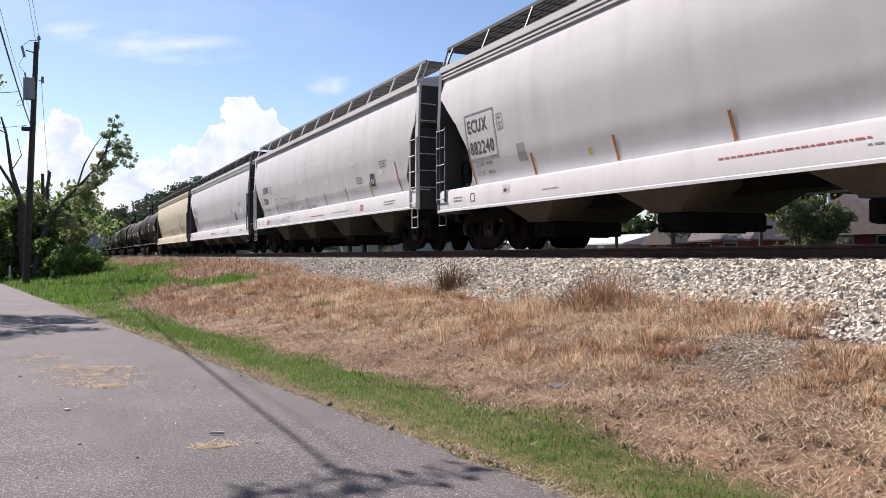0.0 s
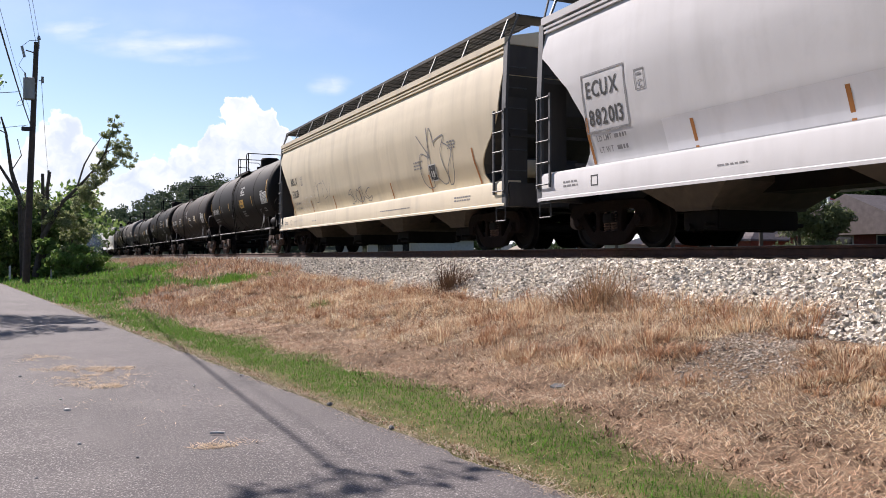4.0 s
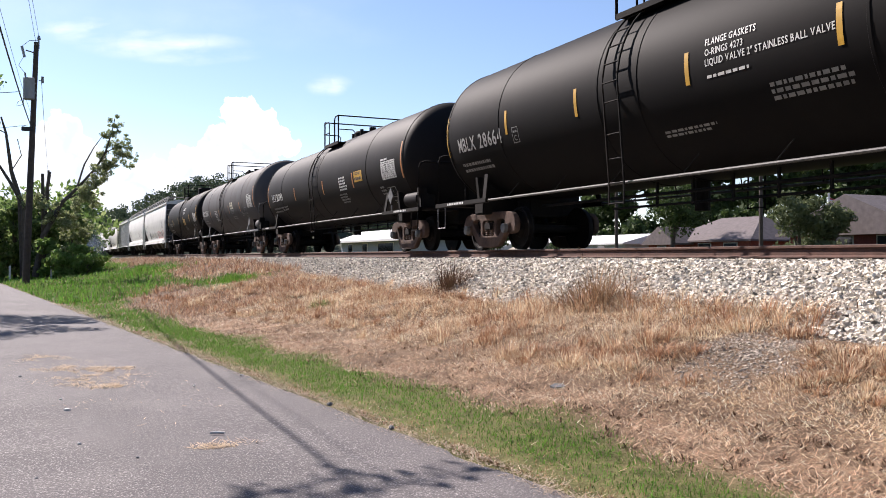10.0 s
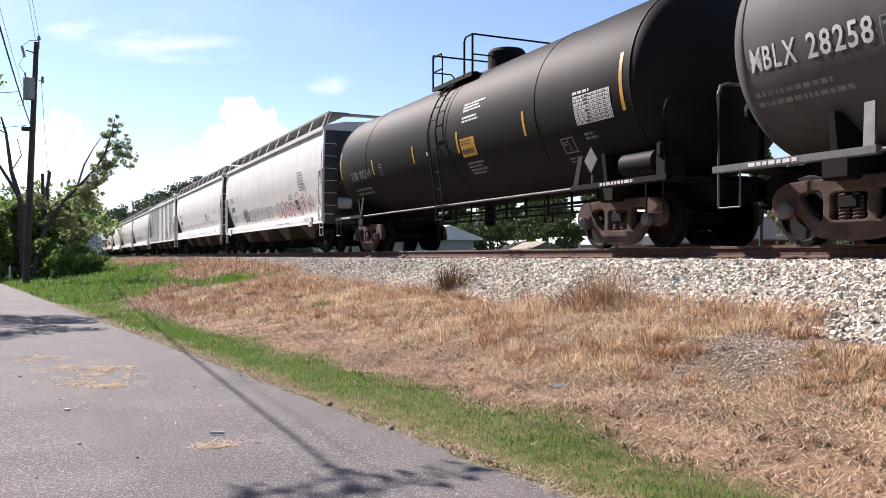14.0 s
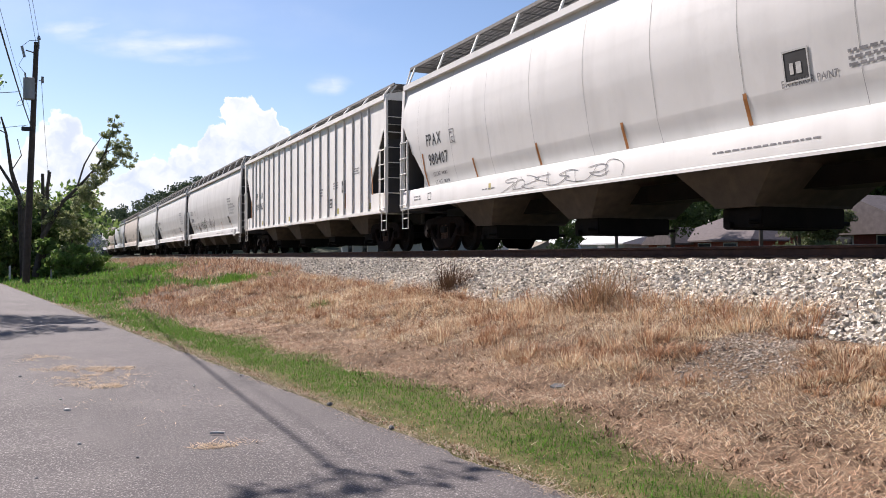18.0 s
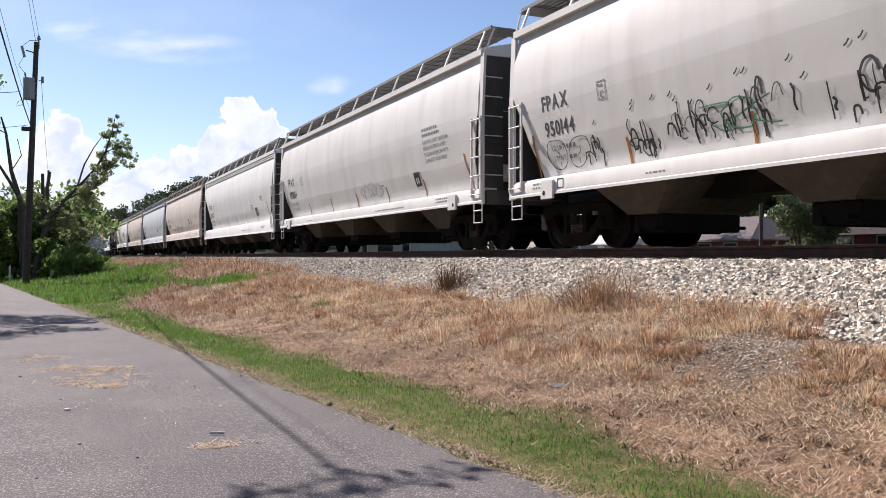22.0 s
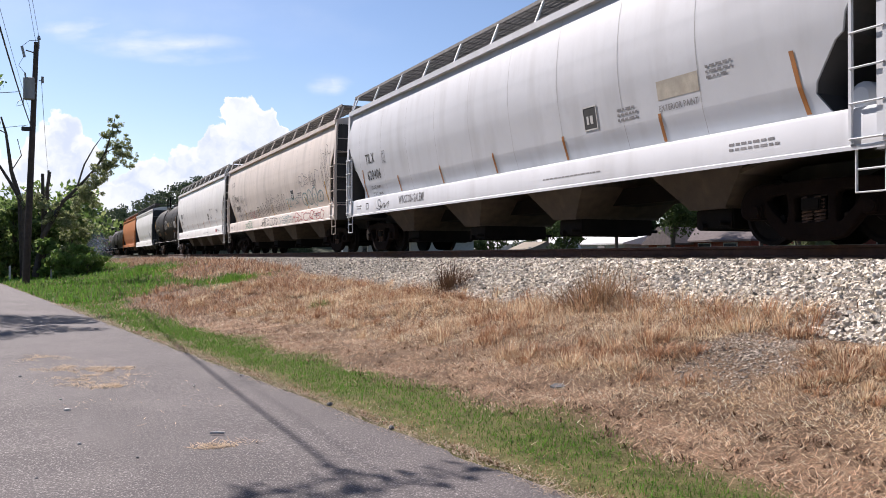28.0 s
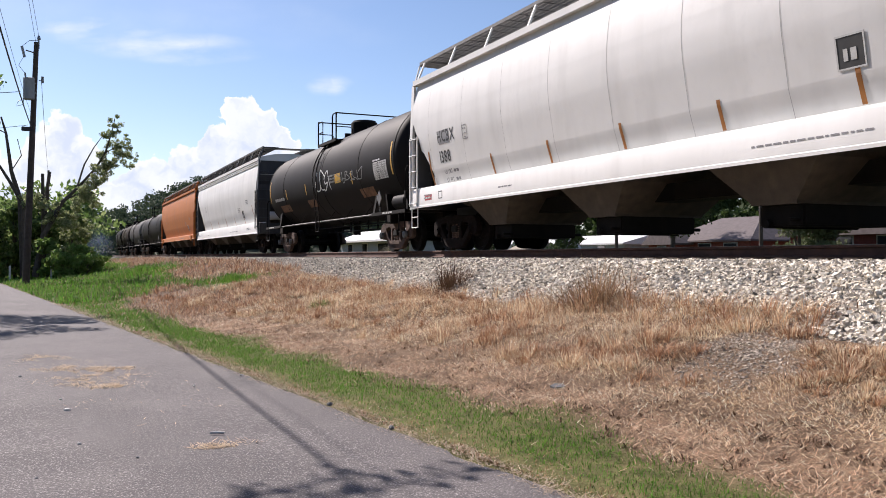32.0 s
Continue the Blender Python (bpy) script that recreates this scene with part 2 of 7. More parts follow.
M["stone"] = island_material("stone", [(0.108, 0.099, 0.089), (0.638, 0.568, 0.472), (0.919, 0.83, 0.709), (1.11, 1.021, 0.881), (0.294, 0.268, 0.236), (0.766, 0.677, 0.536), (0.511, 0.486, 0.434), (1.2, 1.137, 0.996)])
M["grit"] = island_material("grit", [(0.24, 0.20, 0.165), (0.54, 0.455, 0.37), (0.68, 0.59, 0.485), (0.42, 0.345, 0.28), (0.78, 0.69, 0.58)])
M["dry_grass"] = island_material("dry_grass", [(0.171, 0.109, 0.068), (0.773, 0.535, 0.337), (1.08, 0.819, 0.564), (0.385, 0.236, 0.148), (1.2, 1.148, 0.87), (0.635, 0.414, 0.256)], translucent=0.3)
M["brown_grass"] = island_material("brown_grass", [(0.106, 0.056, 0.037), (0.439, 0.233, 0.136), (0.69, 0.404, 0.236), (0.219, 0.112, 0.069), (0.94, 0.626, 0.397)], translucent=0.25)
M["thatch"] = island_material("thatch", [(0.115, 0.062, 0.042), (0.662, 0.396, 0.251), (0.981, 0.647, 0.432), (0.331, 0.183, 0.116), (1.096, 0.94, 0.683), (0.557, 0.324, 0.2)], translucent=0.1)
M["pale_thatch"] = island_material("pale_thatch", [(0.219, 0.134, 0.09), (0.939, 0.639, 0.406), (1.18, 0.982, 0.651), (0.566, 0.35, 0.218), (1.18, 1.2, 0.977), (0.815, 0.538, 0.338)], translucent=0.15)
M["edge_straw"] = island_material("edge_straw", [(0.42, 0.32, 0.22), (0.58, 0.46, 0.33), (0.26, 0.19, 0.13), (0.66, 0.55, 0.42)])
M["straw"] = island_material("straw", [(0.529, 0.391, 0.265), (0.759, 0.598, 0.425), (0.644, 0.483, 0.333), (0.368, 0.265, 0.172)], translucent=0.1)
M["green_grass"] = island_material("green_grass", [(0.044, 0.115, 0.012), (0.119, 0.303, 0.037), (0.168, 0.391, 0.053), (0.238, 0.258, 0.098), (0.071, 0.178, 0.021), (0.175, 0.364, 0.048), (0.103, 0.098, 0.046)], translucent=0.4)
M["pale_leaf"] = island_material("pale_leaf", [(0.156, 0.208, 0.078), (0.286, 0.338, 0.143), (0.442, 0.481, 0.247), (0.208, 0.26, 0.098), (0.572, 0.585, 0.364)], rough=0.5, translucent=0.45)
M["leaf"] = island_material("leaf", [(0.081, 0.149, 0.034), (0.161, 0.259, 0.069), (0.265, 0.356, 0.115), (0.115, 0.207, 0.052), (0.391, 0.448, 0.196)], rough=0.5, translucent=0.5)
M["leaf_bright"] = island_material("leaf_bright", [(0.16, 0.29, 0.06), (0.22, 0.36, 0.09), (0.14, 0.25, 0.05), (0.30, 0.37, 0.12)], rough=0.6, translucent=0.45)
M["yard_leaf"] = island_material("yard_leaf", [(0.027, 0.053, 0.015), (0.056, 0.094, 0.025), (0.094, 0.138, 0.044), (0.037, 0.069, 0.019)], rough=0.6, translucent=0.3)
# distance haze is put into these tones, bluer than the nearer leaves
M["hazed_leaf"] = island_material("hazed_leaf", [(0.060, 0.092, 0.062), (0.09, 0.13, 0.078), (0.13, 0.165, 0.085), (0.075, 0.11, 0.07)], rough=0.8, translucent=0.2)


# ---------------------------------------------------------------- mesh tools
class Mesh:
    """Collects vertices and faces of one part."""

    def __init__(self):
        self.v, self.f = [], []

    def add(self, verts, faces):
        o = len(self.v)
        self.v.extend(tuple(p) for p in verts)
        self.f.extend(tuple(i + o for i in q) for q in faces)
        return self

    def box(self, x0, x1, y0, y1, z0, z1, c=0.0):
        """A block; c: the width of its chamfered edges."""
        if c <= 0:
            return self.add([(x, y, z) for z in (z0, z1) for y in (y0, y1) for x in (x0, x1)],
                            [(0, 2, 3, 1), (4, 5, 7, 6), (0, 1, 5, 4), (2, 6, 7, 3), (0, 4, 6, 2), (1, 3, 7, 5)])
        bm = bmesh.new()
        bmesh.ops.create_cube(bm, size=1)
        for v in bm.verts:
            v.co = (x0 + (v.co.x + 0.5) * (x1 - x0), y0 + (v.co.y + 0.5) * (y1 - y0), z0 + (v.co.z + 0.5) * (z1 - z0))
        bmesh.ops.bevel(bm, geom=bm.edges[:], offset=c, segments=2, affect="EDGES")
        bm.verts.index_update()
        self.add([v.co[:] for v in bm.verts], [[v.index for v in f.verts] for f in bm.faces])
        bm.free()
        return self

    def tube(self, pts, r, n=8, caps=True):
        """A round bar along points; r: one radius or one for each point."""
        pts = [Vector(p) for p in pts]
        rs = r if isinstance(r, (list, tuple)) else [r] * len(pts)
        rings = []
        for i, p in enumerate(pts):
            d = (pts[min(i + 1, len(pts) - 1)] - pts[max(i - 1, 0)]).normalized()
            a = d.cross(Vector((0, 0, 1)))
            if a.length < 1e-3:
                a = d.cross(Vector((1, 0, 0)))
            a.normalize()
            b = d.cross(a)
            rings.append([p + (a * math.cos(k * math.tau / n) + b * math.sin(k * math.tau / n)) * rs[i] for k in range(n)])
        return self.loft(rings, caps)

    def loft(self, rings, caps=True):
        n = len(rings[0])
        faces = [(i * n + k, i * n + (k + 1) % n, (i + 1) * n + (k + 1) % n, (i + 1) * n + k) for i in range(len(rings) - 1) for k in range(n)]
        if caps:
            faces.append(tuple(range(n))[::-1])
            faces.append(tuple((len(rings) - 1) * n + k for k in range(n)))
        return self.add([p for r in rings for p in r], faces)

    def plate(self, outline, thick, way):
        """A flat plate from an outline, made solid along way."""
        w = Vector(way) * thick
        return self.loft([[Vector(p) for p in outline], [Vector(p) + w for p in outline]])


def data_of(mb, mat, name, smooth=False, flip=False):
    me = bpy.data.meshes.new(name)
    me.from_pydata(mb.v, [], mb.f)
    me.materials.append(mat)
    bm = bmesh.new()
    bm.from_mesh(me)
    bmesh.ops.recalc_face_normals(bm, faces=bm.faces[:])
    bm.to_mesh(me)
    bm.free()
    if smooth:
        me.shade_smooth()
        me.set_sharp_from_angle(angle=radians(35))
    return me


def part(name, mb, mat, parent=None, label="", smooth=False):
    """One mesh object, under a thing or a part, or a thing of its own."""
    ob = new(name, data_of(mb, mat, name, smooth) if isinstance(mb, Mesh) else mb)
    if parent:
        ob.parent = parent
    return tagged(ob, label) if label else ob


def big_mesh(name, verts, faces, mat):
    """Quick mesh from number arrays: verts (n, 3), faces (m, k)."""
    me = bpy.data.meshes.new(name)
    verts, faces = np.asarray(verts, np.float32), np.asarray(faces, np.int32)
    m, k = faces.shape
    me.vertices.add(len(verts))
    me.vertices.foreach_set("co", verts.ravel())
    me.loops.add(m * k)
    me.loops.foreach_set("vertex_index", faces.ravel())
    me.polygons.add(m)
    me.polygons.foreach_set("loop_start", np.arange(m, dtype=np.int32) * k)
    me.update(calc_edges=True)
    me.shade_flat()
    me.materials.append(mat)
    return me


# letters of the built-in font, each once
GLYPHS = {}


def glyph(ch):
    if ch not in GLYPHS:
        cu = bpy.data.curves.new("letter", "FONT")
        cu.body, cu.resolution_u, cu.offset = ch, 2, 0.016
        ob = bpy.data.objects.new("letter", cu)
        me = ob.to_mesh()
        GLYPHS[ch] = ([v.co.to_2d() for v in me.vertices], [tuple(p.vertices) for p in me.polygons])
        ob.to_mesh_clear()
        bpy.data.objects.remove(ob)
        bpy.data.curves.remove(cu)
    return GLYPHS[ch]


def lettering(mb, text, y, z, size, surface, stretch=1.0):
    """Writes text on a car's side: it starts at y and runs towards the front; z: its foot; surface maps (y, z) to a point."""
    x = 0.0
    for ch in text:
        if ch == " ":
            x += 0.42 * size * stretch
            continue
        vs, fs = glyph(ch)
        w0, w1 = min(v.x for v in vs), max(v.x for v in vs)
        k = size / 0.70
        mb.add([surface(y - x - (v.x - w0) * k * stretch, z + v.y * k) for v in vs], fs)
        x += ((w1 - w0) * k + 0.16 * size) * stretch
    return x


# ---------------------------------------------------------------- the lie of the land
XC = 9.82          # the track's centre line, which runs along y
RAIL = 1.495       # height of the railheads
BED = 1.262        # top of the ballast


def road_edge(y):
    return 2.66 - 0.118 * (y - 4.08)


def smooth(t):
    t = max(0.0, min(1.0, t))
    return t * t * (3 - 2 * t)


def land(x, y):
    """Height of the ground."""
    if x > XC:
        z = 0.25 + 0.35 * smooth((XC + 5 - x) / 4)
        return z - 0.0 if x < 400 else z
    e = road_edge(y)
    if x < e:
        return -0.05 if x > e - 5.6 else 0.02 + 0.02 * math.sin(x * 1.3 + y * 0.4)
    t = (x - e) / max(0.5, 6.6 - e)
    top = 0.62 + 0.52 * smooth((y - 13) / 26)
    z = top * (0.25 * t + 0.75 * smooth((t - 0.12) / 0.95)) if t < 1.05 else top
    n = noise.noise(Vector((x * 0.55, y * 0.4, 0))) * 0.10 + noise.noise(Vector((x * 1.7, y * 1.5, 3))) * 0.04
    return z + n * smooth(t * 3) * (1 if x < 7 else 0.3)


def lines(*spans):
    out = []
    for a, b, n in spans:
        out += [a + (b - a) * i / n for i in range(n)]
    return out + [spans[-1][1]]


gx = lines((-1500, -60, 12), (-60, -8, 13), (-8, -2, 10), (-2, 7, 50), (7, 20, 26), (20, 140, 20), (140, 1500, 12))
gy = lines((-1500, -60, 12), (-60, -4, 14), (-4, 2, 12), (2, 26, 110), (26, 60, 70), (60, 160, 40), (160, 1500, 20))
verts = [(x, y, land(x, y)) for y in gy for x in gx]
nx = len(gx)
faces = [(j * nx + i, j * nx + i + 1, (j + 1) * nx + i + 1, (j + 1) * nx + i) for j in range(len(gy) - 1) for i in range(nx - 1)]


def ground_material():
    """Soil under thatch: brown where the grass has died, greener beside the road and far along the bank."""
    m = material("ground_soil", (0.225, 0.152, 0.10), rough=0.95, vary=0.35, scale=1.4, bump=0.9, bump_scale=45, dirt=(0.07, 0.043, 0.03), dirt_amount=0.9, streak=(1, 1, 1), dirt_scale=16, space="Object", spec=0.1)
    N, Lk = m.node_tree.nodes, m.node_tree.links
    b = N["Principled BSDF"]
    col = b.inputs["Base Color"].links[0].from_socket
    at = N.new("ShaderNodeAttribute")
    at.attribute_name = "cover"
    tc = N.new("ShaderNodeTexCoord")
    n = N.new("ShaderNodeTexNoise")
    n.inputs["Scale"].default_value, n.inputs["Detail"].default_value = 5.0, 6
    Lk.new(tc.outputs["Object"], n.inputs["Vector"])
    g = N.new("ShaderNodeValToRGB")
    g.color_ramp.elements[0].color = (0.07, 0.078, 0.027, 1)
    g.color_ramp.elements[0].position = 0.3
    g.color_ramp.elements[1].color = (0.17, 0.148, 0.066, 1)
    g.color_ramp.elements[1].position = 0.75
    Lk.new(n.outputs["Fac"], g.inputs[0])
    x = N.new("ShaderNodeMix")
    x.data_type = "RGBA"
    Lk.new(at.outputs["Fac"], x.inputs[0])
    Lk.new(col, x.inputs[6])
    Lk.new(g.outputs[0], x.inputs[7])
    Lk.new(x.outputs[2], b.inputs["Base Color"])
    return m


def green_share(x, y):
    """How green the cover is at a place, 0 to 1."""
    if x > XC or x < road_edge(y) - 4 or y > 75:
        return 1.0
    d = x - road_edge(y)
    w = min(0.12 + 0.125 * y, 0.85) + 0.09 * max(0, y - 20) + (0.24 + 0.008 * y) * noise.noise(Vector((x * 0.9, y * 0.7, 9)))
    g = 1 - smooth((d - w) / 0.5)
    ragged = noise.noise(Vector((x * 0.8, y * 0.3, 2)))
    g = max(g, smooth((y - 26) / 5) * (1 - smooth((x - 3.7 - ragged) / .7)))
    g = max(g, 1 - smooth((math.hypot((x - 4.6 - .04 * (y - 26)) / 1.0, (y - 26.5) / 3.6) + .5 * ragged - .6) / .5))
    return g


def build_ground():
    me = bpy.data.meshes.new("ground")
    me.from_pydata(verts, [], faces)
    me.materials.append(ground_material())
    at = me.attributes.new("cover", "FLOAT", "POINT")
    at.data.foreach_set("value", [green_share(x, y) for x, y, z in verts])
    me.shade_smooth()
    return tagged(new("ground", me), "grassy ground rising from the road to the railway bank", "ground", kind="structure")


build_ground()

# road: a slab with a crumbled edge
mb = Mesh()
ring = []
rows_y = lines((-60, 0, 15), (0, 40, 200), (40, 140, 25))
for y in rows_y:
    e = road_edge(y) + 0.06 * noise.noise(Vector((0, y * 1.3, 0))) + 0.04 * noise.noise(Vector((5, y * 4.5, 0)))
    ring.append([(e - 5.6, y, -0.08), (e - 5.55, y, -0.01), (e - 2.8, y, 0.02), (e - 0.05, y, 0.0), (e, y, -0.02), (e + 0.02, y, -0.09)])
mb.loft(ring)
tagged(part("road", mb, M["asphalt"]), "worn grey asphalt lane with crumbling edge", "road", kind="structure")

# ballast bed
mb = Mesh()
ring = []
for y in lines((-80, -5, 15), (-5, 60, 130), (60, 1200, 60)):
    a = noise.noise(Vector((1, y * 0.8, 0))) * 0.05
    ring.append([(XC - 3.9 + a, y, 0.30), (XC - 3.2 + a, y, 0.66 + a), (XC - 2.05 + a * 0.6, y, BED - 0.02), (XC - 1.6, y, BED + 0.01), (XC + 1.6, y, BED + 0.01), (XC + 2.1, y, BED - 0.02), (XC + 3.9, y, 0.30)])
mb.loft(ring)
# bed darker than its stones: the shade of the gaps is in this colour
M["ballast_bed"] = material("ballast_bed", (0.15, 0.14, 0.125), rough=0.95, vary=0.5, scale=14, bump=1.0, bump_scale=22, dirt=(0.09, 0.085, 0.08), dirt_amount=0.9, streak=(1, 1, 1), dirt_scale=17, spec=0.2)
tagged(part("ballast_bed", mb, M["ballast_bed"]), "grey crushed stone bed under the track", "ballast", kind="structure")


def rail_ring(x, y):
    p = [(-.07, 0), (.07, 0), (.07, .012), (.012, .03), (.010, .115), (.036, .128), (.036, .155), (.028, .162), (-.028, .162), (-.036, .155), (-.036, .128), (-.010, .115), (-.012, .03), (-.07, .012)]
    return [(x + a, y, RAIL - 0.162 + b) for a, b in p]


for sx in (-0.76, 0.76):
    mb = Mesh()
    mb.loft([rail_ring(XC + sx, y) for y in (-120, 0, 40, 1200)])
    r = part("rail", mb, M["rail_side"])
    tagged(r, "rusty brown steel rail on the ballast", "rail", "rails of the track")
    part("railhead", Mesh().box(XC + sx - .026, XC + sx + .026, -120, 1200, RAIL - .002, RAIL + .003), M["rail_top"], r, "shiny worn running surface")
tie = None
for i in range(110):
    y = -10 + i * 0.53
    m4 = pose(XC, y, RAIL - .187, 0, 0, random.uniform(-1, 1))
    if tie is None:
        tie = tagged(part("railway_tie", Mesh().box(-1.3, 1.3, -.115, .115, -.16, .025, .012), M["tie_wood"]), "dark weathered wooden tie sunk in ballast", "railway tie", "ties of the track")
        tie.matrix_basis = m4
    else:
        copy_thing(tie, m4)


# ---------------------------------------------------------------- railway trucks
def disc(mb, x0, x1, rs, n=28):
    """A body of revolution about the x axis: rs lists (x, radius)."""
    rings = [[(x, r * math.cos(k * math.tau / n), r * math.sin(k * math.tau / n)) for k in range(n)] for x, r in rs]
    mb.loft(rings)


def wheelset_data():
    mb = Mesh()
    for s in (-1, 1):
        a = lambda v: s * v
        disc(mb, 0, 0, [(a(.685), .19), (a(.69), .41), (a(.685), .475), (a(.715), .478), (a(.725), .459), (a(.81), .452), (a(.815), .40), (a(.775), .37), (a(.765), .20), (a(.83), .16), (a(.835), .10)])
    disc(mb, 0, 0, [(-1.02, .075), (-.83, .085), (.83, .085), (1.02, .075)], 12)
    return mb


def rounded(pts, n=4):
    """A closed outline with its corners eased."""
    out, m = [], len(pts)
    for k in range(m):
        p0, p1, p2, p3 = (Vector(pts[(k + o) % m]) for o in (-1, 0, 1, 2))
        for q in range(n):
            t = q / n
            out.append(.5 * (2 * p1 + (p2 - p0) * t + (2 * p0 - 5 * p1 + 4 * p2 - p3) * t * t + (3 * p1 - p0 - 3 * p2 + p3) * t ** 3))
    return out


def sideframe(s, mat):
    """Cast side of a three-piece truck, one casting with three openings, in x = s * 1.0."""
    half = [(0, .07), (.40, .10), (.58, .22), (.76, .40), (.88, .40), (1.00, .36), (1.16, .42), (1.18, .60), (1.08, .74), (.90, .795), (.45, .81), (0, .82)]
    outer = half + [(-y, z) for y, z in half[-2:0:-1]]
    window = [(.38, .67), (.62, .69), (.76, .64), (.72, .54), (.55, .36), (.42, .27), (.36, .36)]
    middle = [(-.26, .64), (0, .66), (.26, .64), (.27, .46), (.26, .30), (0, .28), (-.26, .30), (-.27, .46)]
    cu = bpy.data.curves.new("casting", "CURVE")
    cu.dimensions, cu.fill_mode, cu.extrude, cu.bevel_depth, cu.bevel_resolution = "2D", "BOTH", .045, .022, 1
    for ring in (outer, window, [(-y, z) for y, z in window], middle):
        pts = rounded(ring)
        sp = cu.splines.new("POLY")
        sp.points.add(len(pts) - 1)
        for p, q in zip(sp.points, pts):
            p.co = (q.x, q.y, 0, 1)
        sp.use_cyclic_u = True
    ob = bpy.data.objects.new("casting", cu)
    me = ob.to_mesh()
    mb = Mesh().add([(s * 1.0 + v.co.z, v.co.x, v.co.y) for v in me.vertices], [tuple(p.vertices) for p in me.polygons])
    ob.to_mesh_clear()
    bpy.data.objects.remove(ob)
    bpy.data.curves.remove(cu)
    return data_of(mb, mat, "sideframe", True)


TRUCK = {}
AXLES = []


def truck(parent, y, rusty):
    """Two axles, two cast sides, a bolster and springs under a car."""
    if not TRUCK:
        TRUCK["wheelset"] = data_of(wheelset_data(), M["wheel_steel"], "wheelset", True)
        for nm, mt in (("rust", M["cast_rust"]), ("dark", M["cast_shaded"])):
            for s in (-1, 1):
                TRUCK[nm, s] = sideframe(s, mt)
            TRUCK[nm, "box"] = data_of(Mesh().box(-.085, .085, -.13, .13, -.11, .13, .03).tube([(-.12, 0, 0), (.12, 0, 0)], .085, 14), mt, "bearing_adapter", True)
        mb = Mesh().box(-1.05, 1.05, -.19, .19, .42, .62, .03)
        mb.tube([(0, 0, .5), (0, 0, .78)], .2, 16)
        mb.tube([(-1.02, -.5, .36), (1.02, -.5, .36)], .045, 8).tube([(-1.02, .5, .36), (1.02, .5, .36)], .045, 8)
        mb.box(-1.09, -1.02, -.15, .15, .44, .60, .02).box(1.02, 1.09, -.15, .15, .44, .60, .02)
        mb.box(-.75, .75, -.75, -.69, .42, .50)
        mb.box(-.75, .75, .69, .75, .42, .50)
        TRUCK["bolster"] = data_of(mb, M["frame_black"], "bolster")
        mb = Mesh()
        disc(mb, 0, 0, [(-.05, .07), (-.04, .10), (.04, .10), (.05, .07)], 14)
        TRUCK["cap"] = data_of(mb, M["placard_dark"], "bearing_cap", True)
        for s in (-1, 1):
            mb = Mesh()
            mb.tube([(s * 1.0 + .055 * math.cos(k * .9), .075 * math.sin(k * .9), .27 + k * .0065) for k in range(54)], .017, 5)
            TRUCK["spring", s] = data_of(mb, M["cast_rust"], "spring")
    b = part("truck", TRUCK["bolster"], None, parent, "three-piece cast steel truck")
    b.location = (0, y, 0)
    for s in (-1, 1):
        part("sideframe", TRUCK["rust" if rusty else "dark", s], None, b)
        for a in (-.89, .89):
            p = part("bearing_adapter", TRUCK["rust" if rusty else "dark", "box"], None, b)
            p.location = (s * 1.02, a, .457)
        for a in (-.10, .10):
            p = part("spring", TRUCK["spring", s], None, b)
            p.location = (0, a, 0)
    if rusty:
        for s in (-1, 1):
            for a in (-.89, .89):
                p = part("bearing_cap", TRUCK["cap"], None, b)
                p.location = (s * 1.15, a, .457)
    for a in (-.89, .89):
        w = part("wheelset", TRUCK["wheelset"], None, b)
        w.location = (0, a, .457)
        AXLES.append((w, a, parent, y))
    return b


def coupler(parent, y, s):
    mb = Mesh().box(-.09, .09, min(y, y + s * .75), max(y, y + s * .75), .80, .96, .02)
    mb.box(-.16, .16, min(y + s * .55, y + s * .80), max(y + s * .55, y + s * .80), .74, 1.02, .05)
    mb.tube([(.35, y, .78), (.30, y + s * .4, .55), (.12, y + s * .7, .62)], .025, 6)
    part("coupler", mb, M["cast_shaded"], parent)


# ---------------------------------------------------------------- covered hoppers
SIDE = [(1.10, 1.24), (1.50, 1.30), (1.63, 1.34), (1.96, 1.45), (2.34, 1.515), (2.65, 1.57), (2.95, 1.60), (3.3, 1.595), (3.7, 1.555), (4.02, 1.49), (4.20, 1.44)]
# how far the side sheet stops short of the car's end, height by height
END_WIDE = [(1.45, .78), (1.62, .98), (1.84, 1.13), (1.98, 1.08), (2.40, .76), (2.47, .64), (2.70, .58), (3.09, .31), (3.25, .16)]
END_STEPPED_FRONT = [(1.30, 1.00), (1.47, 1.22), (1.65, 1.37), (1.85, 1.33), (2.10, 1.12), (2.27, .92), (2.50, .58), (2.84, .34), (3.39, .20), (3.55, .16)]
END_STEPPED = [(1.30, .98), (1.47, 1.20), (1.65, 1.38), (1.85, 1.47), (2.10, 1.46), (2.27, 1.41), (2.84, 1.02), (3.39, .38), (3.55, .16)]
END_THIN = [(1.20, .88), (1.45, .80), (2.0, .60), (2.66, .34), (3.0, .16)]
END_RIBBED = [(1.12, .30), (1.62, .30), (1.66, 1.40), (2.0, 1.38), (3.3, .45), (3.5, .16)]
LIP = (4.18, 4.31)     # the eave's lower and upper edge
WALK = 4.77            # the roof walk


def side_at(z):
    """Half width of a rounded hopper body at a height over the rail."""
    for (z0, w0), (z1, w1) in zip(SIDE, SIDE[1:]):
        if z <= z1:
            return w0 + (w1 - w0) * max(0, (z - z0)) / (z1 - z0)
    return SIDE[-1][1]


